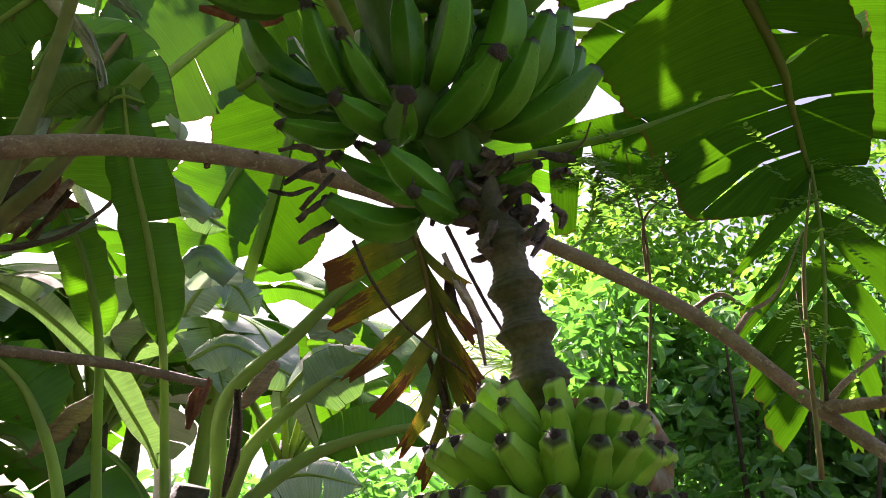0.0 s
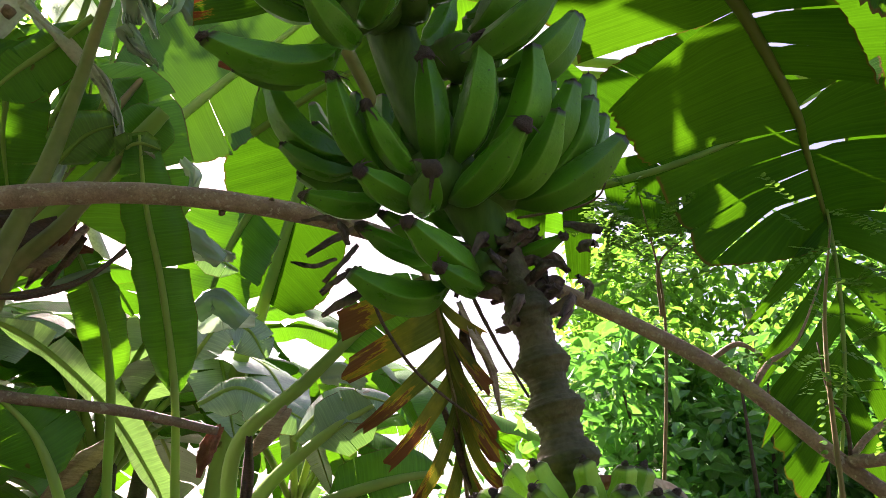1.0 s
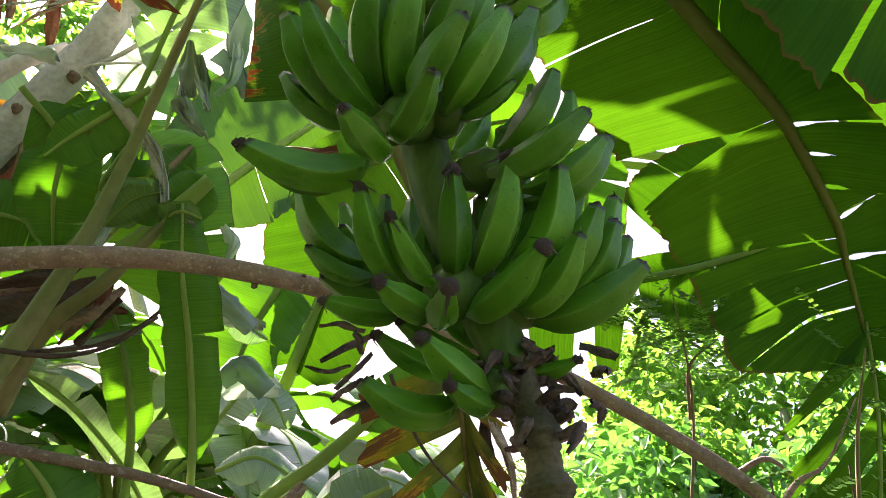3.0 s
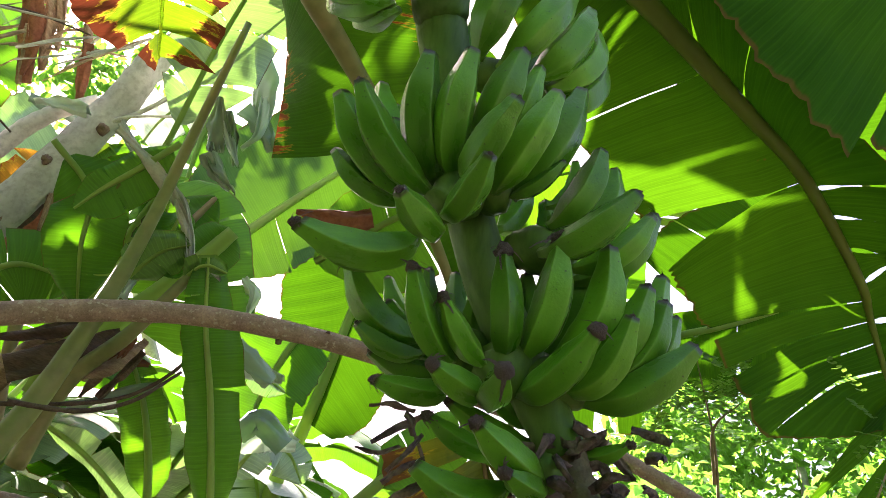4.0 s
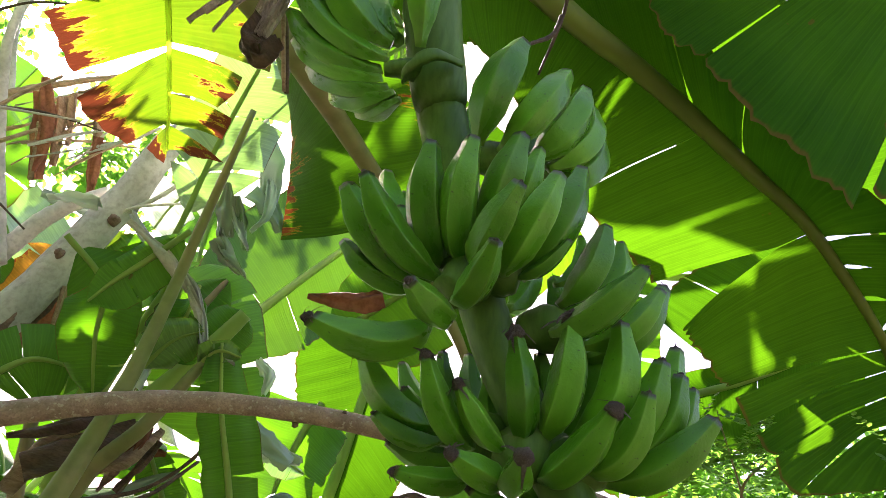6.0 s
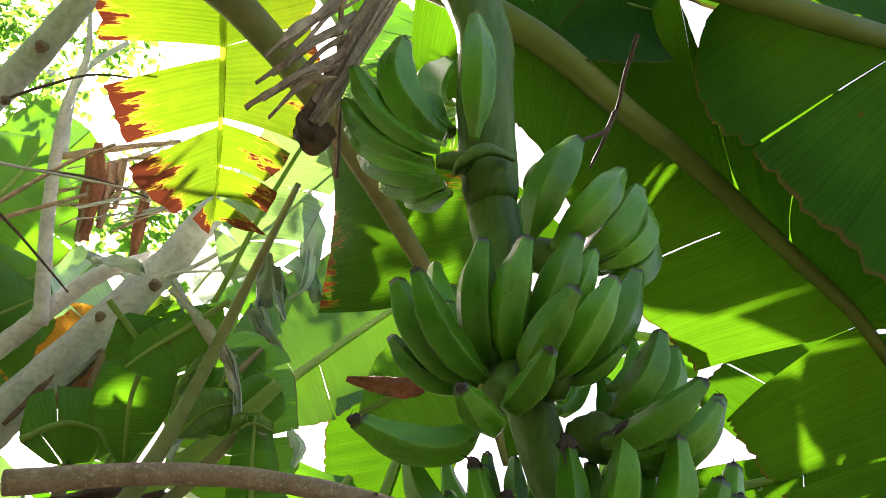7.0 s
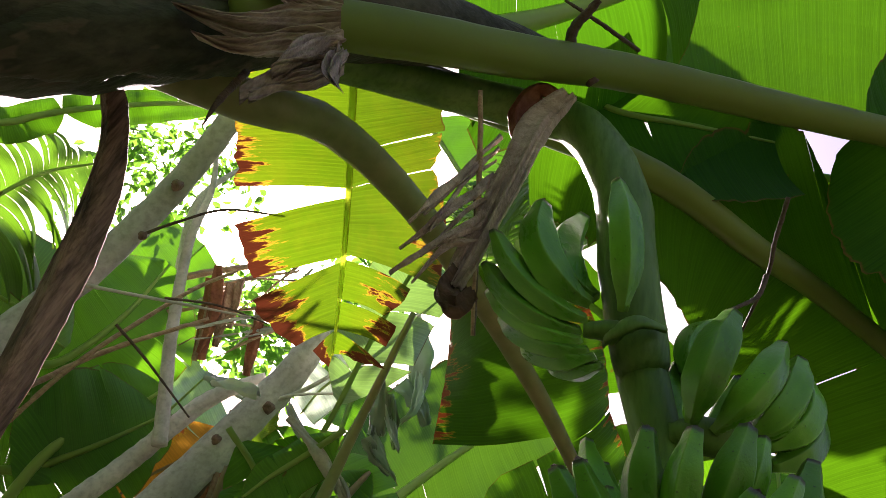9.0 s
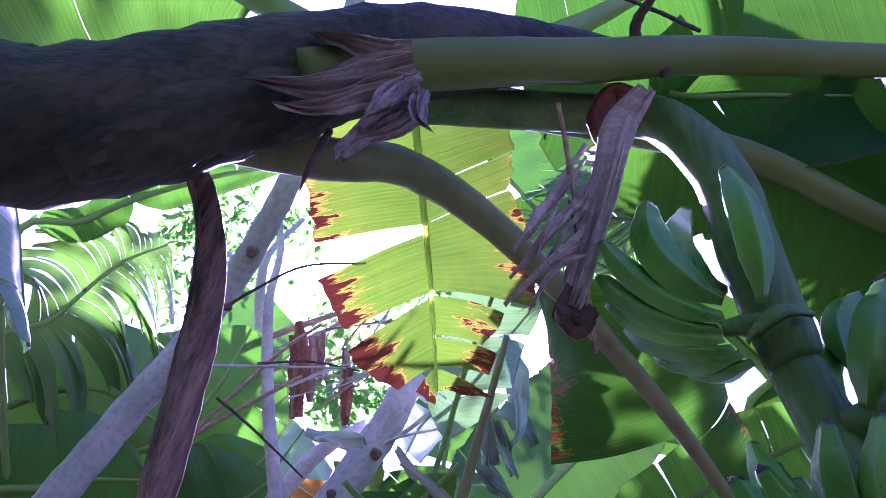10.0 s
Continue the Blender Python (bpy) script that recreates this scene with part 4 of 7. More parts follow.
# ---- the bunch ----
bunch = empty("banana_bunch", (-0.243, 0.720, 3.005), "heavy bunch of unripe green bananas hanging from its stalk", "banana bunch")
AXIS = (-0.02, 0.78)
put_part("stalk", tube_mesh("stalk", [(-0.667, 0.420, 2.795), (-0.590, 0.500, 2.859), (-0.475, 0.600, 2.941), (-0.344, 0.680, 2.985), (-0.237, 0.700, 2.943), (-0.165, 0.700, 2.766), (-0.147, 0.710, 2.591), (-0.127, 0.730, 2.432), (-0.120, 0.750, 2.392), (-0.056, 0.780, 2.108), (0.014, 0.790, 1.938), (0.046, 0.790, 1.876), (0.062, 0.790, 1.844)],
         (0.03, 0.034, 0.036, 0.039, 0.043, 0.045, 0.044, 0.040, 0.034, 0.029, 0.027, 0.026, 0.024), STALK, 60, 14, 0.03, 4), bunch)
put_part("bare_stalk", tube_mesh("bare_stalk", [(0.062, 0.790, 1.846), (0.087, 0.790, 1.782), (0.099, 0.790, 1.729), (0.109, 0.790, 1.684), (0.119, 0.790, 1.635), (0.132, 0.800, 1.580), (0.132, 0.800, 1.531), (0.133, 0.800, 1.448)],
         (0.021, 0.019, 0.017, 0.026, 0.018, 0.018, 0.028, 0.019, 0.019, 0.030, 0.02, 0.021, 0.032, 0.022, 0.023, 0.034, 0.024, 0.025, 0.035, 0.025, 0.02, 0.018, 0.016), SCAR, 200, 20, 0.06, 5), bunch, "dark scarred lower stalk")


put_part("bract_scar", ribbon_mesh("bract_scar", [(-0.169, 0.700, 2.423), (-0.152, 0.660, 2.417), (-0.123, 0.655, 2.426), (-0.093, 0.690, 2.442)], (0.02, 0.035, 0.03, 0.012), STALK, (0, -1, 0.3), 0.003, 0.6, 91, 20, 7, 0.006), bunch)


def B(base, tip, **more):
    return banana(bunch, AXIS, base, tip, **more)


# top tier
B((-0.148, 0.670, 2.453), (-0.157, 0.600, 2.641), flower=0.35, out=(0.3, -1, 0), fat=0.85)
B((-0.193, 0.690, 2.486), (-0.272, 0.650, 2.659), flower=0.6, out=(-0.8, -0.3, -0.5), fat=0.8, kind=CURVED)
B((-0.191, 0.720, 2.529), (-0.227, 0.760, 2.757), flower=0.3)
B((-0.196, 0.690, 2.457), (-0.340, 0.660, 2.607), flower=0.3, out=(-0.5, 0, -1), fat=0.52, kind=CURVED)
B((-0.204, 0.700, 2.445), (-0.351, 0.690, 2.568), flower=0.3, out=(-0.5, 0, -1), fat=0.52, kind=CURVED)
B((-0.201, 0.700, 2.428), (-0.348, 0.720, 2.540), flower=0.3, out=(-0.5, 0, -1), fat=0.52, kind=CURVED)
B((-0.191, 0.700, 2.411), (-0.329, 0.750, 2.514), flower=0.3, out=(-0.5, 0, -1), fat=0.52, kind=CURVED)
B((-0.182, 0.700, 2.400), (-0.298, 0.780, 2.502), flower=0.3, out=(-0.5, 0, -1), fat=0.56, kind=CURVED)
B((-0.173, 0.700, 2.385), (-0.261, 0.810, 2.502), flower=0.3, out=(-0.5, 0, -1), fat=0.56, kind=CURVED)
# second tier, on the far side
B((-0.065, 0.700, 2.298), (-0.010, 0.660, 2.440), flower=0.5, fat=1.15)
B((-0.039, 0.720, 2.303), (0.048, 0.700, 2.424), flower=0.3, fat=1.1)
B((-0.003, 0.740, 2.307), (0.072, 0.740, 2.434), flower=0.3, fat=1.1)
B((0.022, 0.760, 2.311), (0.084, 0.780, 2.438), flower=0.3, fat=1.1)
B((0.027, 0.780, 2.299), (0.095, 0.820, 2.431), flower=0.3, fat=1.1)
B((-0.059, 0.760, 2.403), (-0.020, 0.780, 2.537), flower=0.3)
# third tier, facing the path
B((-0.098, 0.720, 2.126), (-0.112, 0.640, 2.245), flower=0.3, fat=1.08)
B((-0.077, 0.720, 2.125), (-0.062, 0.626, 2.238), flower=0.3, fat=1.05)
B((-0.052, 0.720, 2.145), (-0.008, 0.640, 2.254), flower=0.3, fat=1.08)
B((-0.030, 0.740, 2.177), (0.012, 0.680, 2.269), flower=0.3)
B((-0.060, 0.700, 2.105), (-0.008, 0.610, 2.157), flower=0.3, fat=1.1)
B((-0.030, 0.710, 2.109), (0.033, 0.640, 2.194), flower=0.3, fat=1.1)
B((-0.012, 0.730, 2.117), (0.061, 0.700, 2.252), flower=0.3, fat=1.05)
B((-0.015, 0.720, 2.112), (0.044, 0.690, 2.141), flower=0.3, out=(0.4, -0.3, -1), fat=0.9)
B((-0.080, 0.690, 2.062), (-0.031, 0.600, 2.074), kind=SHORT, flower=0.5, out=(0.6, -0.6, -1), fat=1.0)
B((-0.098, 0.710, 2.102), (-0.184, 0.640, 2.198), flower=0.5, fat=1.0)
B((-0.112, 0.720, 2.103), (-0.213, 0.670, 2.207), flower=0.5, fat=1.05)
B((-0.122, 0.730, 2.103), (-0.217, 0.710, 2.156), flower=0.4, fat=1.0)
B((-0.128, 0.760, 2.196), (-0.191, 0.760, 2.308), flower=0.4)
B((-0.123, 0.770, 2.204), (-0.168, 0.780, 2.289), flower=0.4)
B((-0.050, 0.780, 2.223), (0.024, 0.800, 2.296), flower=0.4)
# stray low fruits under it
B((-0.083, 0.700, 2.047), (-0.114, 0.610, 2.033), kind=SHORT, flower=0.9, out=(0, -0.5, -1), fat=1.05)
B((-0.107, 0.720, 2.061), (-0.219, 0.650, 2.015), flower=0.8, out=(-0.2, 0, -1), fat=0.78, kind=CURVED)
B((-0.134, 0.740, 2.043), (-0.208, 0.700, 2.018), flower=0.6, out=(-0.2, 0, -1))
# fourth tier, on the far side
B((0.032, 0.750, 2.093), (0.088, 0.730, 2.190), flower=0.3, fat=1.15)
B((0.060, 0.790, 2.119), (0.111, 0.790, 2.211), flower=0.3, fat=1.1)
B((0.023, 0.730, 2.046), (0.121, 0.680, 2.096), flower=0.4, fat=1.05)
B((0.057, 0.760, 2.047), (0.145, 0.740, 2.108), flower=0.4, fat=1.05)
B((0.063, 0.790, 2.048), (0.157, 0.790, 2.145), flower=0.4)
B((0.028, 0.780, 2.142), (0.063, 0.800, 2.227), flower=0.4)
B((0.030, 0.800, 2.082), (0.029, 0.860, 2.205), flower=0.4)
# fifth tier, the largest
B((-0.058, 0.760, 1.927), (-0.103, 0.690, 1.994), flower=1.2, fat=1.1)
B((-0.025, 0.760, 1.925), (-0.069, 0.700, 1.967), flower=1.1, fat=1.1)
B((-0.093, 0.790, 1.965), (-0.185, 0.750, 2.034), flower=1.0, fat=1.1)
B((-0.094, 0.790, 1.948), (-0.167, 0.760, 1.963), flower=0.6, fat=1.0)
B((-0.008, 0.770, 1.934), (-0.014, 0.710, 2.031), flower=1.1, fat=1.08)
B((0.011, 0.770, 1.939), (0.045, 0.710, 2.048), flower=1.3, fat=1.08)
B((0.038, 0.780, 1.941), (0.097, 0.730, 2.058), flower=0.5, fat=1.12)
B((0.062, 0.780, 1.936), (0.138, 0.740, 2.019), flower=0.4, fat=1.15)
B((0.081, 0.800, 1.956), (0.163, 0.790, 2.061), flower=0.4, fat=1.1)
B((0.008, 0.780, 1.905), (0.081, 0.700, 1.943), flower=1.2, out=(0.4, -0.4, -1), fat=1.15)
B((0.047, 0.780, 1.913), (0.119, 0.720, 1.973), flower=0.4, fat=1.15)
B((0.086, 0.790, 1.926), (0.159, 0.760, 2.013), flower=0.4, fat=1.1)
B((0.106, 0.810, 1.938), (0.178, 0.800, 2.017), flower=0.4, fat=1.1)
B((0.074, 0.790, 1.906), (0.188, 0.760, 1.964), flower=0.4, out=(0.3, 0, -1), fat=1.05)
B((-0.074, 0.840, 2.000), (-0.111, 0.860, 2.093), flower=0.4)
B((-0.054, 0.840, 2.001), (-0.077, 0.860, 2.090), flower=0.4)
B((-0.042, 0.860, 2.019), (-0.053, 0.900, 2.103), flower=0.4)
B((-0.020, 0.780, 1.900), (-0.005, 0.685, 1.888), kind=SHORT, flower=1.3, out=(0, -0.4, -1), fat=1.0)
B((-0.024, 0.770, 1.899), (-0.072, 0.700, 1.895), kind=SHORT, flower=1.2, out=(-0.3, -0.4, -1), fat=1.05)
B((-0.063, 0.790, 1.914), (-0.134, 0.740, 1.892), flower=0.9, out=(0, -0.3, -1), fat=1.1)
# inner and far fruits that close the gaps
for base, tip in (((-0.002, 0.820, 1.959), (0.011, 0.790, 2.056)), ((0.027, 0.820, 1.961), (0.076, 0.800, 2.065)), ((-0.029, 0.820, 1.958), (-0.048, 0.800, 2.029)), ((-0.063, 0.830, 1.960), (-0.145, 0.800, 2.013)), ((0.059, 0.830, 1.960), (0.126, 0.820, 2.037)), ((-0.068, 0.820, 1.942), (-0.154, 0.790, 1.945)), ((0.012, 0.800, 2.021), (0.046, 0.800, 2.139)),
                  ((0.027, 0.820, 1.934), (0.106, 0.800, 1.964)), ((-0.080, 0.770, 2.155), (-0.091, 0.720, 2.245)), ((-0.054, 0.780, 2.163), (-0.037, 0.740, 2.254)), ((-0.100, 0.770, 2.146), (-0.160, 0.730, 2.225)), ((0.008, 0.800, 2.084), (0.067, 0.790, 2.150)), ((-0.048, 0.790, 2.326), (0.003, 0.790, 2.445)), ((-0.003, 0.800, 2.335), (0.052, 0.810, 2.443)), ((-0.073, 0.780, 2.357), (-0.047, 0.780, 2.481))):
    B(base, tip, flower=0.4, fat=1.1)
for base, tip in (((0.032, 0.840, 2.013), (0.097, 0.880, 2.132)), ((0.059, 0.840, 2.014), (0.131, 0.870, 2.111)), ((-0.027, 0.820, 2.133), (0.006, 0.860, 2.242)), ((-0.084, 0.820, 1.983), (-0.157, 0.840, 2.065)), ((-0.086, 0.800, 2.177), (-0.147, 0.840, 2.301)), ((-0.044, 0.800, 2.196), (-0.021, 0.840, 2.335))):
    B(base, tip, flower=0.5)
# last small tier
B((0.026, 0.800, 1.861), (-0.061, 0.790, 1.894), flower=0.8)
B((0.031, 0.820, 1.856), (-0.055, 0.830, 1.872), flower=0.8)
B((0.034, 0.820, 1.885), (-0.021, 0.800, 1.913), flower=0.8)
B((0.028, 0.830, 1.910), (-0.054, 0.820, 1.940), flower=0.8)
B((0.039, 0.770, 1.818), (-0.025, 0.700, 1.841), kind=SHORT, flower=1.1, out=(-0.4, -0.3, -1))
B((0.009, 0.780, 1.816), (-0.084, 0.740, 1.810), flower=0.6, out=(0, 0, -1), fat=1.05, kind=CURVED)
B((-0.000, 0.790, 1.847), (-0.077, 0.760, 1.865), flower=1.0, out=(-0.4, -0.3, -1))
B((0.041, 0.770, 1.806), (0.004, 0.710, 1.801), kind=SHORT, flower=1.4, out=(0, 0, -1))

# the cushions on which the tiers sit
for k, (a, b, c, r) in enumerate((((-0.122, 0.710, 2.445), (-0.164, 0.700, 2.445), (-0.200, 0.700, 2.445), 0.022), ((-0.090, 0.740, 2.310), (-0.047, 0.740, 2.311), (0.004, 0.760, 2.315), 0.034), ((-0.072, 0.750, 2.150), (-0.071, 0.720, 2.110), (-0.089, 0.700, 2.078), 0.042), ((-0.046, 0.760, 2.150), (-0.031, 0.730, 2.122), (-0.012, 0.730, 2.115), 0.036),
                                  ((-0.011, 0.780, 2.079), (0.021, 0.770, 2.075), (0.059, 0.780, 2.076), 0.04), ((-0.011, 0.810, 1.961), (-0.006, 0.780, 1.929), (-0.026, 0.770, 1.908), 0.045), ((0.014, 0.810, 1.956), (0.039, 0.790, 1.923), (0.080, 0.790, 1.919), 0.042), ((-0.024, 0.810, 1.968), (-0.054, 0.790, 1.950), (-0.085, 0.790, 1.952), 0.04), ((0.058, 0.800, 1.839), (0.040, 0.780, 1.825), (0.012, 0.780, 1.822), 0.028))):
    put_part("hand_crown", tube_mesh("hand_crown", [a, b, c], (r * 0.45, r * 0.75, r * 0.45), STALK, 14, 14, 0.08, 60 + k), bunch)

# lower tier on the bare stalk
LOW = Vector((0.122, 0.790, 1.508))
for ring, (count, reach, lift, rise) in enumerate(((6, 0.045, 0.055, 0.07), (9, 0.075, 0.05, 0.05), (10, 0.092, 0.03, 0.04), (11, 0.1, -0.005, 0.032), (11, 0.1, -0.04, 0.026), (10, 0.095, -0.075, 0.02))):
    for k in range(count):
        th = radians(-195 + 190 * (k + 0.5 * (ring % 2)) / (count - 0.5)) + 0.06 * math.sin(k * 5 + ring)
        o = Vector((math.cos(th), math.sin(th), 0))
        at = LOW + Vector((0, 0, lift + 0.006 * math.sin(k * 3.1))) + o * 0.02
        B(at, at + o * (reach * 0.95) + Vector((0, 0, rise)), kind=STUB, flower=0.8, fat=0.84)
# withered remains where the tiers end
wr = random.Random(77)
for k in range(34):
    h, th = k / 33, k * 2.4
    o = Vector((math.cos(th), math.sin(th), 0))
    a = Vector((0.053, 0.790, 1.858)).lerp(Vector((0.097, 0.790, 1.771)), h ** 1.6) + o * 0.022
    if k % 6 == 0:
        a = a + Vector((0.05, -0.01, 0.02))
    ln = wr.uniform(0.018, 0.036)
    b = a + o * ln * 0.8 + Vector((wr.uniform(-0.01, 0.01), 0, wr.uniform(-0.01, 0.012)))
    c = b + Vector((wr.uniform(-1, 1), wr.uniform(-1, 0.4), wr.uniform(-1.6, 0.5))) * ln * 0.6
    put_part("withered_flower", ribbon_mesh("withered_flower", [a, b, c], (0.012, 0.017, 0.013, 0.006), FLOWER, (0.2, -1, 0.2), 0.006, 0.9, 200 + k, 12, 6, 0.0025), bunch)
B((0.073, 0.800, 1.855), (0.121, 0.770, 1.857), kind=SHORT, flower=1.6, out=(0, 0, -1))
put_part("dry_bract", ribbon_mesh("dry_bract", [(0.131, 0.860, 1.633), (0.179, 0.850, 1.631), (0.215, 0.820, 1.619), (0.218, 0.780, 1.588), (0.211, 0.750, 1.550), (0.203, 0.740, 1.520)], (0.012, 0.018, 0.026, 0.03, 0.034, 0.03), BRACT_STRIPED, (0.3, -0.9, 0.1), 0.01, 0.5, 71), bunch, "dry tan bract over the lowest young fruits")

for k, (a, m, b, w) in enumerate((
        ((-0.085, 0.760, 1.865), (-0.108, 0.750, 1.847), (-0.129, 0.750, 1.831), 0.016), ((-0.081, 0.760, 1.847), (-0.095, 0.750, 1.821), (-0.112, 0.760, 1.807), 0.012), ((-0.078, 0.770, 1.826), (-0.096, 0.760, 1.813), (-0.115, 0.760, 1.796), 0.011),
        ((-0.073, 0.780, 1.806), (-0.093, 0.770, 1.791), (-0.114, 0.770, 1.776), 0.016), ((-0.091, 0.760, 1.870), (-0.113, 0.750, 1.872), (-0.137, 0.750, 1.869), 0.007), ((-0.086, 0.740, 1.838), (-0.088, 0.730, 1.846), (-0.096, 0.730, 1.857), 0.012),
        ((-0.103, 0.770, 1.836), (-0.122, 0.760, 1.825), (-0.146, 0.760, 1.828), 0.01))):
    put_part("withered_flower", ribbon_mesh("withered_flower", [a, m, b], (w * 0.4, w * 0.7, w * 0.6, w * 0.2), FLOWER, (0.1, -1, 0.3 * (k % 3)), 0.006, 0.7, 420 + k, 16, 6, 0.0015), bunch)
for k, (a, m, b, w) in enumerate((
        ((-0.012, 1.924, 2.199), (0.037, 1.935, 2.100), (0.084, 1.955, 2.025), 0.03), ((-0.004, 1.950, 2.185), (0.014, 1.964, 2.072), (0.046, 1.985, 1.986), 0.04), ((0.007, 1.935, 2.166), (0.064, 1.967, 2.059), (0.092, 2.017, 1.930), 0.025),
        ((-0.035, 1.947, 2.125), (0.004, 1.984, 1.992), (0.046, 2.007, 1.873), 0.03), ((-0.039, 1.970, 2.044), (0.016, 2.000, 1.912), (0.071, 2.013, 1.835), 0.03), ((-0.055, 1.988, 1.964), (-0.014, 2.009, 1.859), (0.017, 2.023, 1.756), 0.03))):
    put_part("leaf_shred", ribbon_mesh("leaf_shred", [a, m, b], (w * 0.5, w, w * 0.9, w * 0.2), (DRY_BRACT, DRY_DARK)[k % 2], (0.3, -1, 0.1), 0.015, 0.7, 440 + k, 24, 7, 0.0015), plant)

# ---- branches ----
def limb(name, pts, radii, mat, label, twigs=(), knots=(), wob=0.06, sides=14, n=60, seed=1, category="branch"):
    """A limb with its twigs and knots as parts."""
    ob = tagged(new(name, tube_mesh(name, pts, radii, mat, n, sides, wob, seed)), label, category)
    for k, (way, r) in enumerate(twigs):
        part("twig", tube_mesh("twig", way, r, mat if r[0] > 0.006 else TWIG, 18, 7, 0.1, seed * 10 + k), ob)
    for k, (p, d, r) in enumerate(knots):
        p, d = Vector(p), Vector(d).normalized()
        part("knot", tube_mesh("knot", [p - d * r, p, p + d * r * 0.5], (r * 1.1, r * 0.8, r * 0.3), KNOT, 6, 9, 0.3, seed + k), ob)
    return ob


def twig(pts, r, mat=None, label="thin bare brown twig among leaves", seed=1):
    return tagged(new("twig", tube_mesh("twig", pts, (r, r * 0.9, r * 0.6), mat or TWIG, 30, 6, 0.15, seed)), label, "twig", "loose twigs")


limb("tree_branch", [(-1.399, 1.692, 2.352), (-1.129, 1.787, 2.440), (-0.798, 1.884, 2.492), (-0.393, 1.979, 2.464), (-0.054, 2.019, 2.363), (0.214, 2.046, 2.292), (0.622, 1.999, 2.051), (0.887, 1.907, 1.775), (1.069, 1.776, 1.579)],
     (0.033, 0.03, 0.028, 0.026, 0.024, 0.02, 0.019, 0.0175, 0.016), BARK, "brown bare branch crossing behind the bunch",
     [([(0.872, 1.903, 1.805), (0.897, 1.848, 1.799), (0.942, 1.770, 1.796)], (0.017, 0.015, 0.013)), ([(0.871, 1.903, 1.811), (0.913, 1.886, 1.859), (1.011, 1.880, 1.928)], (0.009, 0.008, 0.006)),
      ([(0.705, 1.999, 1.984), (0.752, 1.986, 2.052), (0.826, 1.976, 2.106), (0.902, 1.946, 2.260)], (0.009, 0.008, 0.004, 0.002)), ([(0.614, 2.006, 2.065), (0.679, 1.976, 2.100), (0.734, 1.966, 2.068)], (0.008, 0.007, 0.003)),
      ([(0.870, 1.904, 1.805), (0.853, 1.853, 1.884), (0.818, 1.833, 1.944), (0.803, 1.809, 2.055)], (0.005, 0.004, 0.003, 0.002))],
     [((-0.790, 1.867, 2.506), (0, -0.3, 1), 0.008), ((-0.648, 1.931, 2.454), (0.1, -0.3, -1), 0.009), ((-0.515, 1.929, 2.498), (0.2, 0, 1), 0.006), ((-0.356, 1.962, 2.424), (-0.2, -0.5, -1), 0.008)], seed=2)
limb("tree_branch", [(-1.369, 2.047, 2.007), (-1.236, 2.136, 2.005), (-0.980, 2.276, 1.996), (-0.737, 2.381, 1.959)], (0.018, 0.017, 0.016, 0.013), BARK, "thin brown broken branch", seed=3)
grey = limb("tree_limb", [(-2.119, 2.225, 2.474), (-1.971, 2.224, 2.790), (-1.619, 2.213, 3.458), (-1.457, 2.150, 3.744), (-1.388, 2.258, 3.938)], (0.084, 0.078, 0.068, 0.056, 0.042), BARK_GREY, "pale grey tree limb",
     [([(-1.614, 2.205, 3.409), (-1.430, 2.183, 3.498), (-1.131, 2.100, 3.700), (-0.905, 1.989, 3.842)], (0.011, 0.009, 0.007, 0.004)), ([(-1.604, 2.209, 3.413), (-1.506, 2.182, 3.438), (-1.265, 2.257, 3.517)], (0.008, 0.006, 0.004))],
     [((-1.726, 2.137, 3.194), (-0.3, -1, 0.1), 0.018), ((-1.590, 2.174, 3.378), (0.4, -1, 0.1), 0.024)], seed=4)
part("crack", tube_mesh("crack", [(-1.909, 2.187, 2.757), (-1.851, 2.188, 2.889), (-1.797, 2.195, 3.014), (-1.738, 2.205, 3.127)], (0.008, 0.013, 0.012, 0.003), KNOT, 24, 6, 0.3, 3), grey)
limb("tree_limb", [(-2.285, 2.199, 2.839), (-2.105, 2.217, 3.106), (-1.885, 2.200, 3.405), (-1.690, 2.229, 3.557)], (0.042, 0.04, 0.034, 0.024), BARK_GREY, "pale grey side limb", seed=5)
limb("tree_limb", [(-2.198, 1.382, 2.656), (-2.070, 1.389, 3.004), (-1.862, 1.346, 3.316), (-1.642, 1.234, 3.613), (-1.466, 1.095, 3.829), (-1.329, 0.956, 4.104), (-1.153, 0.691, 4.618)], (0.058, 0.054, 0.05, 0.045, 0.04, 0.036, 0.032), BARK_GREY, "pale green-grey limb with dark knots",
     [([(-1.729, 1.311, 3.399), (-1.622, 1.295, 3.433), (-1.487, 1.319, 3.524), (-1.313, 1.403, 3.582)], (0.006, 0.005, 0.004, 0.003)), ([(-1.849, 1.342, 3.193), (-1.773, 1.380, 3.206), (-1.594, 1.504, 3.267), (-1.419, 1.609, 3.314)], (0.008, 0.006, 0.005, 0.003))],
     [((-1.631, 1.211, 3.535), (0.2, -1, -0.2), 0.02), ((-1.724, 1.298, 3.383), (0.2, -1, -0.3), 0.014)], seed=6)
limb("sapling_trunk", [(-1.972, 2.177, 3.168), (-2.004, 2.099, 3.349), (-2.026, 1.963, 3.585), (-2.004, 1.766, 3.882), (-1.947, 1.652, 4.096), (-1.967, 1.544, 4.298)], (0.03, 0.028, 0.026, 0.02, 0.014, 0.008), BARK_GREY, "slender pale sapling trunk", seed=7)
limb("sapling_trunk", [(-2.880, 2.684, 4.693), (-2.822, 2.474, 4.917), (-2.735, 2.375, 5.060), (-2.590, 2.381, 5.307)], (0.035, 0.03, 0.02, 0.015), BARK_GREY, "slender pale sapling trunk", seed=8)
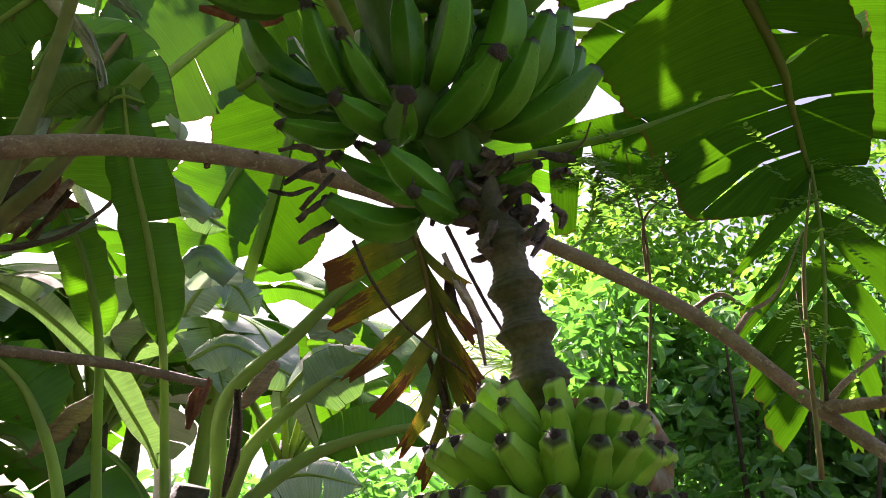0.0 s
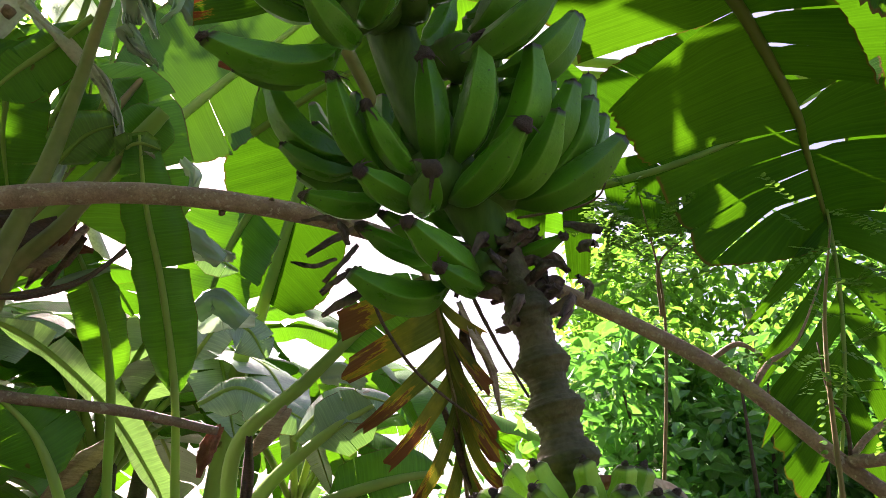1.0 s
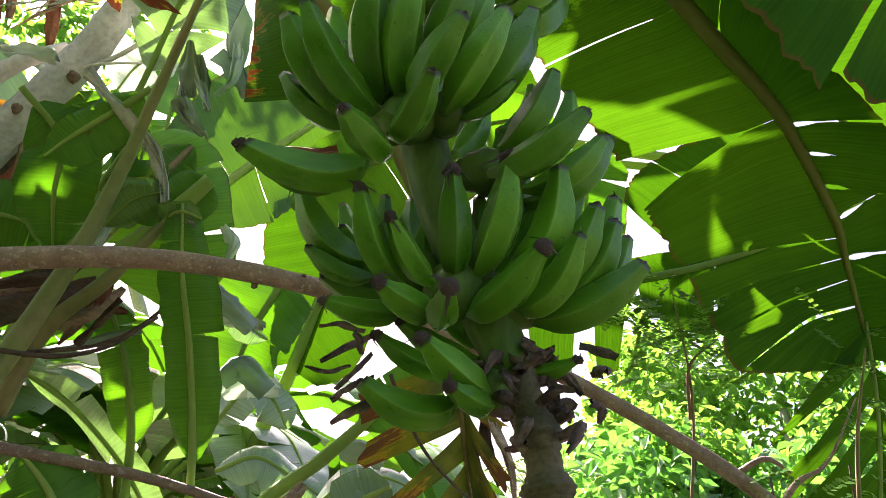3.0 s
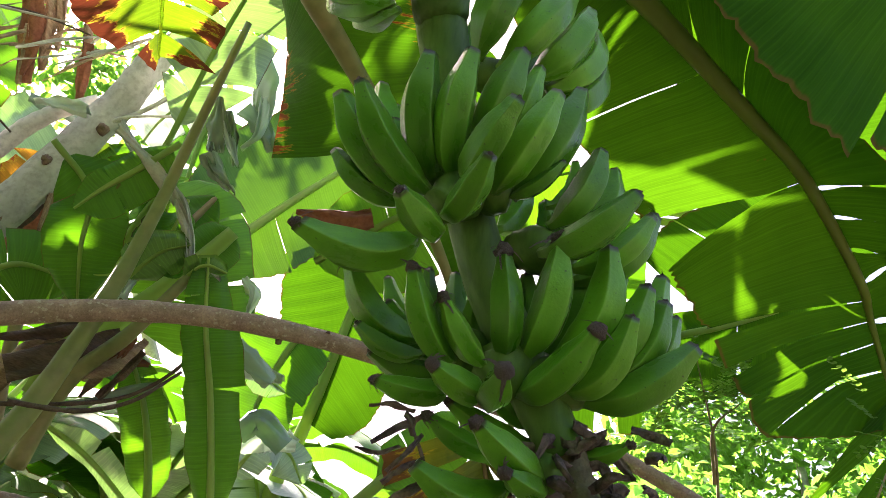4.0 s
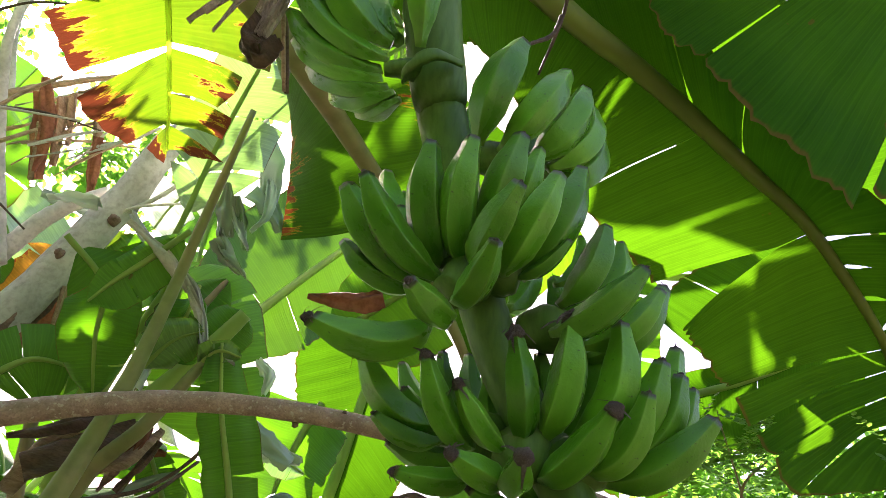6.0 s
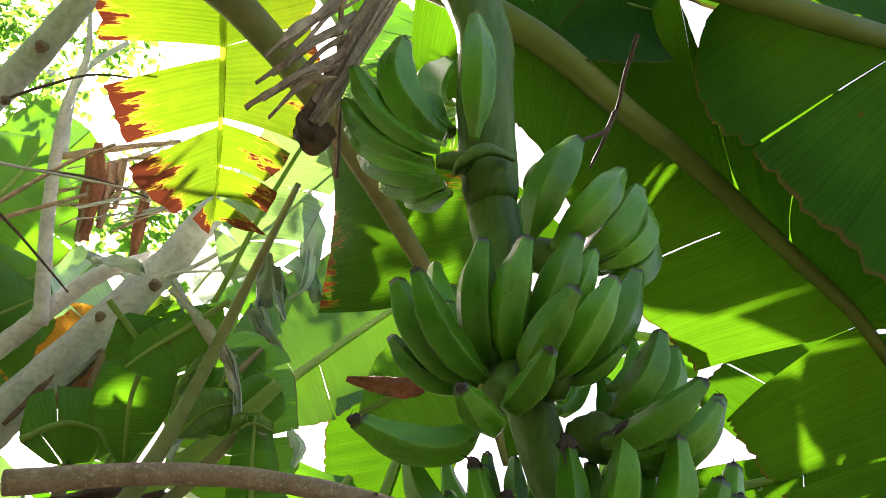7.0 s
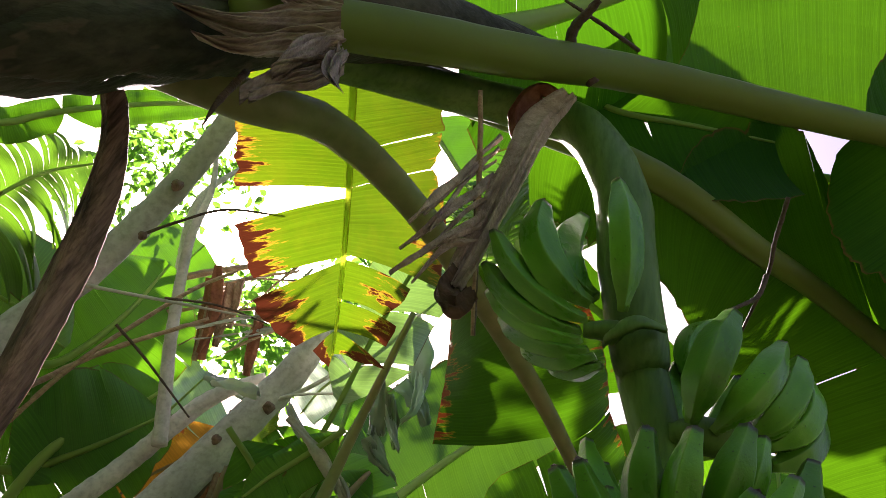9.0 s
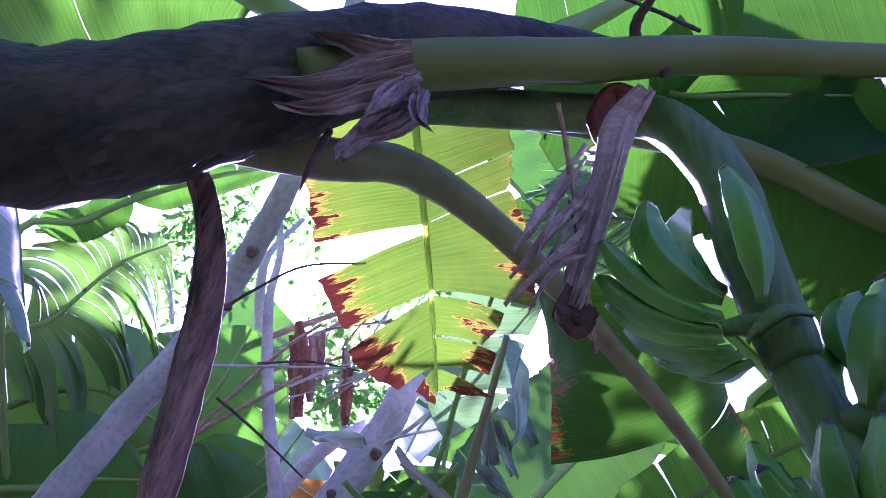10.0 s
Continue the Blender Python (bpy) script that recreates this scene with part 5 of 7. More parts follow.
twig([(-1.887, 1.575, 3.241), (-1.802, 1.703, 3.192), (-1.674, 1.885, 3.099)], 0.006, seed=2)
twig([(-1.795, 1.606, 3.399), (-1.647, 1.699, 3.454), (-1.500, 1.811, 3.473)], 0.005, seed=3)
twig([(-0.400, 0.843, 2.561), (-0.395, 0.760, 2.646), (-0.396, 0.660, 2.729)], 0.004, seed=4)
twig([(0.073, 0.630, 2.636), (0.056, 0.681, 2.602), (0.045, 0.723, 2.572), (0.010, 0.785, 2.522)], 0.0035, label="thin dry hanging twig beside the bunch", seed=5)
twig([(0.045, 0.720, 2.574), (0.029, 0.723, 2.534), (-0.011, 0.702, 2.487)], 0.004, seed=6)
twig([(-0.224, 1.802, 2.188), (-0.178, 1.843, 2.095), (-0.097, 1.882, 1.994), (0.050, 1.964, 1.894)], 0.005, seed=7)
twig([(-0.015, 2.270, 2.417), (0.086, 2.342, 2.224), (0.186, 2.384, 2.059)], 0.007, seed=8)
twig([(-1.200, 1.732, 2.161), (-1.074, 1.812, 2.178), (-0.964, 1.858, 2.230), (-0.884, 1.916, 2.342)], 0.007, seed=9)
twig([(0.117, 1.494, 2.224), (0.230, 1.478, 2.237), (0.279, 1.461, 2.255), (0.297, 1.439, 2.291)], 0.003, seed=10)
twig([(-2.324, 1.811, 2.960), (-2.097, 1.725, 3.200), (-1.818, 1.712, 3.528), (-1.663, 1.719, 3.657)], 0.010, DRY_LEAF, "long pale dry leaf stalk", seed=11)
twig([(-2.312, 1.754, 3.063), (-2.105, 1.798, 3.303), (-1.802, 1.872, 3.550)], 0.012, DRY_LEAF, "long pale dry leaf stalk", seed=12)
twig([(-2.531, 2.227, 4.116), (-2.281, 2.303, 4.281), (-1.955, 2.398, 4.452)], 0.02, DRY_LEAF, "long pale dry leaf stalk", seed=13)
twig([(-2.138, 2.224, 3.957), (-2.166, 2.312, 3.843), (-2.190, 2.374, 3.752)], 0.02, DRY_LEAF, "short brown dry leaf stalk", seed=14)
twig([(-0.216, 0.643, 3.001), (-0.254, 0.568, 3.037), (-0.201, 0.513, 3.069)], 0.012, seed=15)
twig([(-0.144, 0.739, 3.296), (-0.218, 0.635, 3.232), (-0.284, 0.587, 3.247)], 0.005, seed=16)

# ---- banana plants behind ----
back = empty("banana_plant", (-1.1, 2.9, 0), "clump of banana stalks with upright torn leaves", "banana plant", "banana plants behind")
put_part("pseudostem", tube_mesh("pseudostem", [(-1.1, 2.9, -0.1), (-1.08, 2.88, 0.8), (-0.886, 2.792, 1.696)], (0.14, 0.12, 0.06), STEM, 20, 16, 0.04, 6), back)
panel_leaf(back, [(-1.695, 3.000, 2.949), (-1.612, 3.300, 3.459), (-1.464, 3.400, 3.728), (-1.276, 3.450, 3.979), (-1.044, 3.500, 4.255), (-0.813, 3.500, 4.487)],
           [(-1, 1.0, 2.1, (-1.815, 3.250, 3.656), (-1.765, 3.300, 4.146)), (-1, 2.1, 3.0, (-1.759, 3.300, 4.146), (-1.580, 3.350, 4.451)), (-1, 3.0, 5.0, (-1.558, 3.350, 4.412), (-1.092, 3.400, 4.898)), (1, 1.05, 2.6, (-1.511, 3.400, 3.452), (-1.205, 3.500, 3.568), 0.05), (1, 2.6, 5.0, (-1.200, 3.500, 3.575), (-0.683, 3.600, 4.251))],
           LEAF_MID, (0.04, 0.032, 0.026, 0.02, 0.014), "broad upright green leaf with a pale midrib", RIB_PALE, seed=21, wave=0.03)
# Added plant, kept out of view; its leaves only shade the torn leaf.
high = empty("banana_plant", (3.1, 4.5, 0), "tall banana plant added to carry shade-casting leaves", "banana plant", "banana plants behind")
put_part("pseudostem", tube_mesh("pseudostem", [(3.1, 4.5, -0.1), (3.05, 4.5, 2.4), (2.9, 4.4, 4.6)], (0.16, 0.14, 0.07), STEM, 30, 16, 0.04, 16), high)


# Moves a place towards the sun, so a leaf there shades it.
def overhead(p, d):
    return Vector(p) + SUN * d


FAR = 2.8
panel_leaf(high, [(2.9, 4.4, 4.5), *[overhead(q, FAR) for q in ((1.208, 2.500, 2.680), (1.130, 2.380, 2.893), (1.063, 2.250, 2.944), (0.904, 2.050, 3.071), (0.773, 1.900, 3.139), (0.618, 1.760, 3.187), (0.454, 1.600, 3.227), (0.264, 1.400, 3.238), (0.105, 1.200, 3.171), (-0.113, 0.935, 3.109))]],
           [(sgn, 12 - b, 12 - a, overhead(q, FAR), overhead(p, FAR), 0.0) for sgn, a, b, p, q in (
               (1, 2.0, 4.0, (-0.193, 1.050, 2.964), (0.126, 1.450, 3.129)), (1, 4.0, 5.1, (0.227, 1.600, 3.141), (0.173, 1.760, 2.997)), (1, 5.1, 6.5, (0.173, 1.760, 2.997), (0.412, 1.840, 3.032)), (1, 6.5, 7.65, (0.457, 1.860, 3.053), (0.680, 1.970, 3.038)),
               (1, 7.65, 8.7, (0.671, 2.000, 3.038), (0.678, 2.100, 2.831)), (1, 8.7, 9.2, (0.678, 2.100, 2.831), (0.737, 2.150, 2.756)),
               (-1, 2.0, 3.6, (-0.080, 0.950, 3.265), (0.189, 1.100, 3.694)), (-1, 3.6, 5.2, (0.189, 1.100, 3.694), (0.455, 1.300, 3.387)), (-1, 5.2, 7.0, (0.455, 1.300, 3.387), (0.821, 1.650, 3.137)), (-1, 7.0, 8.6, (0.821, 1.650, 3.137), (1.232, 2.000, 2.920)), (-1, 8.6, 11.0, (1.232, 2.000, 2.920), (1.449, 2.400, 2.655)))],
           LEAF, (0.035, 0.03, 0.02, 0.006), "long green leaf added overhead to cast shade", RIB_YELLOW, seed=18, ragged=0.03, cup=0.0)
panel_leaf(high, [(2.9, 4.4, 4.5), *[overhead(q, FAR + 0.3) for q in ((0.886, 2.400, 2.419), (0.700, 2.280, 2.594), (0.587, 2.200, 2.774), (0.518, 2.120, 2.925), (0.421, 2.000, 3.029))]],
           [(sgn, 7 - b, 7 - a, overhead(q, FAR + 0.3), overhead(p, FAR + 0.3), 0.0) for sgn, a, b, p, q in (
               (-1, 2.5, 4.0, (0.625, 2.060, 3.025), (0.640, 2.180, 2.767)), (-1, 4.0, 6.0, (0.780, 2.150, 2.777), (1.058, 2.400, 2.421)), (1, 2.6, 4.0, (0.292, 2.100, 2.903), (0.413, 2.200, 2.689)), (1, 4.0, 6.0, (0.413, 2.200, 2.689), (0.722, 2.400, 2.344)))],
           LEAF, (0.03, 0.02, 0.006), "long green leaf added overhead to cast shade", RIB_YELLOW, seed=64, ragged=0.03, cup=0.0)
# Two added leaves, set towards the sun to shade the leaves below.
leaf(back, [Vector(q) + SUN * 1.0 for q in ((-0.850, 2.328, 2.016), (-0.879, 2.156, 2.344), (-0.931, 2.040, 2.542), (-1.033, 1.950, 2.712))], 0.3, 0.25, LEAF_SKYLIT, (0.02, 0.014, 0.006), seed=69, span=(0.05, 1.0), tears=(3, 3), gap=0.1, label="broad green leaf added up-sun to cast shade", curl=0.2)
leaf(back, [Vector(q) + SUN * 1.7 for q in ((1.130, 2.308, 2.789), (1.130, 2.349, 2.512), (1.120, 2.429, 2.244), (1.087, 2.519, 1.916))], 0.2, 0.27, LEAF_SKYLIT, (0.012, 0.01, 0.004), seed=68, span=(0.0, 1.0), tears=(3, 4), gap=0.12, blunt=0.5, label="broad green leaf added up-sun to cast shade", curl=0.2)
leaf(back, [(-1.518, 2.278, 2.371), (-1.448, 2.231, 2.614), (-1.341, 2.177, 2.856), (-1.266, 2.155, 3.072)], 0.05, 0.05, LEAF_SKYLIT, (0.03, 0.028, 0.022, 0.015), seed=66, span=(0.85, 1), tears=(0, 0), label="stout pale leaf stalk", rib=RIB_YELLOW)
leaf(back, [(-0.819, 2.497, 1.305), (-0.852, 2.424, 1.766), (-0.858, 2.309, 2.079), (-0.879, 2.156, 2.344), (-0.914, 2.046, 2.545), (-0.924, 1.953, 2.720)],
     0.10, 0.10, LEAF_SKYLIT, (0.018, 0.014, 0.011, 0.005), seed=22, span=(0.38, 1), tears=(1, 2), gap=0.06, blunt=0.4, sweep=-0.1, label="narrow drooping dark green leaf", ragged=0.25, curl=0.3)
leaf(back, [(-1.108, 2.704, 1.288), (-1.128, 2.577, 1.783), (-1.123, 2.461, 2.120), (-1.143, 2.324, 2.338), (-1.197, 2.232, 2.489)],
     0.09, 0.085, LEAF_SKYLIT, (0.02, 0.016, 0.007), seed=26, span=(0.5, 1), tears=(1, 1), gap=0.06, blunt=0.4, sweep=-0.1, label="narrow drooping dark green leaf", ragged=0.25, curl=0.3)
panel_leaf(back, [(-1.3, 3.9, 1.0), (-1.116, 3.700, 2.414), (-1.055, 3.700, 2.653), (-0.972, 3.650, 2.950), (-0.889, 3.600, 3.297), (-0.834, 3.600, 3.631), (-0.806, 3.600, 3.995)],
           [(-1, 2.75, 4.0, (-1.079, 3.600, 2.811), (-1.206, 3.600, 3.217), 0.08), (-1, 4.0, 6.0, (-1.206, 3.600, 3.217), (-1.300, 3.600, 3.807)), (1, 2.6, 4.0, (-0.859, 3.620, 2.733), (-0.641, 3.600, 2.950), 0.1), (1, 4.0, 6.0, (-0.641, 3.600, 2.950), (-0.584, 3.600, 3.855))],
           LEAF, (0.05, 0.042, 0.034, 0.025, 0.014), "round-shouldered bright green leaf", RIB_YELLOW, seed=23)
leaf(back, [(-0.822, 2.922, 1.630), (-0.797, 2.787, 1.970), (-0.567, 2.748, 2.191), (-0.333, 2.722, 2.422), (-0.130, 2.696, 2.552)],
     0.1, 0.12, LEAF_SKYLIT, (0.034, 0.03, 0.012), seed=27, span=(0.62, 1), tears=(2, 2), label="slanting leaf on a pale stalk", rib=RIB)
leaf(back, [(-0.687, 2.546, 1.580), (-0.565, 2.573, 1.697), (-0.433, 2.593, 1.785), (-0.241, 2.614, 1.849), (-0.082, 2.673, 1.884)],
     0.1, 0.06, LEAF_SKYLIT, (0.03, 0.026, 0.012), seed=28, span=(0.5, 1), tears=(1, 2), label="low leaf on a thick bent stalk", rib=RIB)
leaf(back, [(-0.861, 3.119, 1.640), (-0.763, 3.076, 1.861), (-0.534, 3.045, 2.068), (-0.366, 3.050, 2.178)], 0.12, 0.12, LEAF_PALE, (0.04, 0.03, 0.01), seed=29, span=(0.6, 1), tears=(1, 1), label="waxy leaf on a pale stalk", rib=RIB)
leaf(back, [(-1.062, 2.292, 1.570), (-1.107, 2.255, 1.746), (-1.176, 2.193, 1.907), (-1.259, 2.122, 2.002)], 0.12, 0.12, LEAF_SKYLIT, (0.02, 0.016, 0.008), seed=30, span=(0.45, 1), tears=(1, 2), label="dark leaf on a curved stalk")
leaf(back, [(-1.648, 2.352, 2.445), (-1.462, 2.260, 2.922), (-1.300, 2.140, 3.257), (-1.162, 1.997, 3.601), (-1.019, 1.869, 3.866), (-1.027, 1.920, 3.977)],
     0.16, 0.2, LEAF_PALE, (0.016, 0.014, 0.012, 0.009, 0.006), seed=24, span=(0.45, 1), tears=(6, 5), gap=0.15, sweep=0.6, label="ragged waxy leaf on a long stalk", curl=0.4, rib=RIB_YELLOW)
leaf(back, [(-1.701, 2.567, 2.446), (-1.542, 2.527, 2.663), (-1.244, 2.485, 2.971), (-1.105, 2.458, 3.132)], 0.1, 0.1, LEAF_SKYLIT, (0.045, 0.042, 0.03), seed=31, span=(0.7, 1), tears=(1, 1), label="thick pale stalk with a folded leaf", rib=RIB)
leaf(back, [(-1.626, 2.692, 2.579), (-1.560, 2.608, 2.879), (-1.442, 2.580, 3.064), (-1.283, 2.600, 3.378)], 0.12, 0.12, LEAF_SKYLIT, (0.036, 0.03, 0.014), seed=32, span=(0.6, 1), tears=(1, 1), label="leaf on a brownish stalk", rib=RIB_BROWN)
leaf(back, [(-1.582, 2.418, 2.356), (-1.364, 2.474, 2.238), (-1.151, 2.519, 2.060), (-1.014, 2.618, 1.859), (-0.956, 2.656, 1.739)],
     0.07, 0.075, LEAF_PALE, (0.014, 0.01, 0.005), seed=25, span=(0.05, 1), tears=(2, 2), label="pale drooping leaf", lean=50, rib=RIB)
leaf(back, [(-1.445, 1.797, 3.008), (-1.356, 1.931, 2.914), (-1.370, 2.015, 2.760), (-1.390, 2.135, 2.628)], 0.13, 0.13, LEAF_SKYLIT, (0.012, 0.01, 0.004), seed=33, span=(0.1, 1), tears=(2, 2), label="hanging dark green leaf", ragged=0.15)
leaf(back, [(-1.081, 1.858, 3.067), (-1.197, 1.867, 2.960), (-1.279, 1.867, 2.883), (-1.342, 1.869, 2.810)], 0.12, 0.06, LEAF_SKYLIT, (0.012, 0.01, 0.004), seed=34, span=(0.05, 1), tears=(1, 1), label="dark folded leaf end", ragged=0.2)
leaf(back, [(-1.322, 2.287, 2.791), (-1.270, 2.246, 2.923), (-1.232, 2.179, 3.066)], 0.1, 0.09, LEAF_SKYLIT, (0.01, 0.008, 0.004), seed=35, span=(0.05, 1), tears=(1, 1), label="dark folded leaf end", ragged=0.2)

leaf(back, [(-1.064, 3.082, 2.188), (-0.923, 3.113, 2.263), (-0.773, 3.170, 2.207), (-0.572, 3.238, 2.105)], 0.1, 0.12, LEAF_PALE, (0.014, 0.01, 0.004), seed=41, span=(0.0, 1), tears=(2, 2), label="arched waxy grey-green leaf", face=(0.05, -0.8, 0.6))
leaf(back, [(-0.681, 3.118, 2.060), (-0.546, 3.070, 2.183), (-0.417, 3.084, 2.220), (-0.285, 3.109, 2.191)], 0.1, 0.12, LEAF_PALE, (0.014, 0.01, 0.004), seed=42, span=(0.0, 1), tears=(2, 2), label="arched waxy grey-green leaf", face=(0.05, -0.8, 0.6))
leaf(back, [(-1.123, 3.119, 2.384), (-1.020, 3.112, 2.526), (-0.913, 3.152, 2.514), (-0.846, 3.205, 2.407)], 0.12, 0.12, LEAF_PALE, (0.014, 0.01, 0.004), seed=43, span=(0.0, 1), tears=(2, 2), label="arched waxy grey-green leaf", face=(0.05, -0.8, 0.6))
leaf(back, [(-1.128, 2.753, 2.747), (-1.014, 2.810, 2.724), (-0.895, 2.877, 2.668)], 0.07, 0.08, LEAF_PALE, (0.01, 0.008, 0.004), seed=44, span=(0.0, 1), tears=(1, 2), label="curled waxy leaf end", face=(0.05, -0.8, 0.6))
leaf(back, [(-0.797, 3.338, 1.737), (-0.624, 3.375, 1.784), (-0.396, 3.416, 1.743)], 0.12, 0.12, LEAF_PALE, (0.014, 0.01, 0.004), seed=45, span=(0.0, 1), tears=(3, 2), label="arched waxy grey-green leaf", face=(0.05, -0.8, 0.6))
leaf(back, [(-1.729, 2.072, 2.654), (-1.620, 2.113, 2.743), (-1.500, 2.254, 2.764)], 0.12, 0.14, LEAF_SKYLIT, (0.014, 0.01, 0.004), seed=46, span=(0.0, 1), tears=(2, 2), label="broad green leaf end")
DEAD_NEAR = (
        ((-1.180, 2.636, 1.973), (-1.236, 2.567, 1.888), (-1.324, 2.536, 1.761), 0.09), ((-1.200, 2.633, 1.935), (-1.200, 2.594, 1.820), (-1.229, 2.590, 1.733), 0.06), ((-0.745, 2.427, 1.985), (-0.765, 2.381, 1.908), (-0.783, 2.388, 1.826), 0.06),
        ((-0.587, 2.612, 2.079), (-0.642, 2.567, 1.977), (-0.698, 2.563, 1.904), 0.07), ((-0.678, 2.506, 1.965), (-0.664, 2.485, 1.789), (-0.685, 2.492, 1.642), 0.05), ((-1.290, 2.171, 2.500), (-1.213, 2.165, 2.478), (-1.133, 2.215, 2.471), 0.06),
        ((-1.263, 2.177, 2.522), (-1.254, 2.165, 2.423), (-1.294, 2.176, 2.338), 0.05), ((-1.279, 2.061, 2.525), (-1.340, 1.983, 2.467), (-1.463, 1.923, 2.400), 0.06), ((-1.157, 2.111, 2.573), (-1.152, 2.094, 2.477), (-1.176, 2.106, 2.412), 0.035))
DEAD_FAR = (
        ((-1.720, 2.237, 3.110), (-1.744, 2.320, 2.945), (-1.776, 2.409, 2.722), 0.05), ((-1.751, 2.208, 3.322), (-1.824, 2.258, 3.171), (-1.885, 2.334, 2.971), 0.16), ((-2.095, 2.080, 4.082), (-2.113, 2.220, 3.928), (-2.158, 2.329, 3.764), 0.09),
        ((-1.929, 2.261, 4.043), (-1.946, 2.380, 3.902), (-1.981, 2.473, 3.759), 0.06), ((-2.138, 2.156, 4.057), (-2.164, 2.270, 3.927), (-2.204, 2.370, 3.782), 0.08), ((-1.961, 2.358, 4.019), (-1.994, 2.433, 3.914), (-2.014, 2.517, 3.801), 0.05),
        ((-2.083, 2.189, 4.076), (-2.104, 2.280, 3.973), (-2.130, 2.355, 3.872), 0.05))
for k, (a, m, b, w) in enumerate(DEAD_NEAR + DEAD_FAR):
    put_part("dead_leaf", ribbon_mesh("dead_leaf", [a, m, b], (w * 0.5, w, w * 0.9, w * 0.25), (DRY_LEAF, DRY_DARK, DRY_RED)[k % 3], (0.2, -1, 0), 0.02, 0.7, 80 + k, 24, 9), back, "brown shrivelled hanging leaf")
leaf(back, [(-2.042, 2.600, 3.541), (-2.166, 2.600, 3.386), (-2.333, 2.600, 3.250), (-2.457, 2.600, 3.081)], 0.13, 0.13, LEAF_ORANGE, (0.010, 0.008, 0.004), seed=47, span=(0.0, 1), tears=(2, 2), gap=0.1, ragged=0.3, curl=0.3, droop=0.05, label="orange dying leaf end", rib=RIB_BROWN)

WAXY_ENDS_NEAR = (
        ([(-1.011, 1.866, 3.275), (-1.012, 1.911, 3.188), (-1.022, 1.960, 3.120)], (0.02, 0.09, 0.06), LEAF_PALE, 0.5), ([(-0.978, 1.888, 3.236), (-0.967, 1.948, 3.171), (-0.962, 2.006, 3.099)], (0.03, 0.05, 0.012), LEAF_PALE, 0.6),
        ([(-1.030, 1.940, 3.104), (-1.001, 1.988, 3.061), (-0.963, 2.034, 3.023)], (0.06, 0.06, 0.01), LEAF_PALE, 0.8), ([(-1.095, 2.137, 3.841), (-1.069, 2.253, 3.738), (-1.088, 2.368, 3.598)], (0.06, 0.12, 0.08), LEAF_PALE, 0.4),
        ([(-1.116, 2.277, 3.607), (-1.055, 2.343, 3.563), (-1.023, 2.415, 3.491)], (0.12, 0.1, 0.04), LEAF_PALE, 0.5), ([(-1.232, 1.759, 3.033), (-1.154, 1.843, 2.992), (-1.101, 1.910, 2.944), (-1.074, 1.954, 2.901)], (0.03, 0.06, 0.05, 0.03), WAXY, 0.8))
WAXY_ENDS_FAR = (
        ([(-1.072, 1.927, 2.904), (-1.039, 1.987, 2.839), (-1.024, 2.037, 2.768), (-0.978, 2.091, 2.710)], (0.03, 0.045, 0.035, 0.03), WAXY, 0.9), ([(-1.989, 2.236, 3.568), (-1.904, 2.301, 3.576), (-1.797, 2.384, 3.579)], (0.05, 0.1, 0.1), LEAF_PALE, 0.5),
        ([(-1.057, 2.538, 2.753), (-0.959, 2.553, 2.676), (-0.866, 2.613, 2.610)], (0.05, 0.12, 0.08), LEAF_PALE, 0.5), ([(-0.983, 2.689, 2.432), (-0.915, 2.691, 2.499), (-0.810, 2.750, 2.422)], (0.08, 0.12, 0.1), LEAF_PALE, 0.5),
        ([(-1.067, 2.204, 2.414), (-1.178, 2.167, 2.358), (-1.293, 2.122, 2.291)], (0.02, 0.05, 0.03), LEAF_PALE, 0.7))
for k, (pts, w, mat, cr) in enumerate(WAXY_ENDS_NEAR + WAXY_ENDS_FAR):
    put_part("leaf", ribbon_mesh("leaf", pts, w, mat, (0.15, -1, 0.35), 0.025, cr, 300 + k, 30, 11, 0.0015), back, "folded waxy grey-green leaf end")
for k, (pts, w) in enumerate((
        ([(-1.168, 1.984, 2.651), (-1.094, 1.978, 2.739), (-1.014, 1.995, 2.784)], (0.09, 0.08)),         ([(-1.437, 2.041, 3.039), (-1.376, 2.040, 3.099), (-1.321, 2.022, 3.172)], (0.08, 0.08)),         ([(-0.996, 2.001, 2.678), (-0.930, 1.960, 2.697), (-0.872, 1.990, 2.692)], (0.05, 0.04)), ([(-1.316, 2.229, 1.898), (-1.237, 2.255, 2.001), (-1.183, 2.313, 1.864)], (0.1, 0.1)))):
    leaf(back, pts, w[0], w[1], LEAF_SKYLIT if k % 2 else LEAF_SHEEN, (0.009, 0.006, 0.003), seed=320 + k, span=(0.0, 1), tears=(2, 2), gap=0.04, label="dark green leaf end with ragged edge", ragged=0.3, curl=0.25, rib=RIB_YELLOW)
BROWN_NEAR = (
        ([(-2.130, 2.132, 4.048), (-2.156, 2.249, 3.915), (-2.181, 2.374, 3.762)], (0.09, 0.1, 0.07), 2), ([(-2.086, 2.208, 4.098), (-2.117, 2.309, 3.977), (-2.145, 2.398, 3.859)], (0.05, 0.06, 0.03), 0), ([(-1.903, 2.293, 3.929), (-1.926, 2.368, 3.833), (-1.944, 2.444, 3.732)], (0.05, 0.06, 0.04), 2))
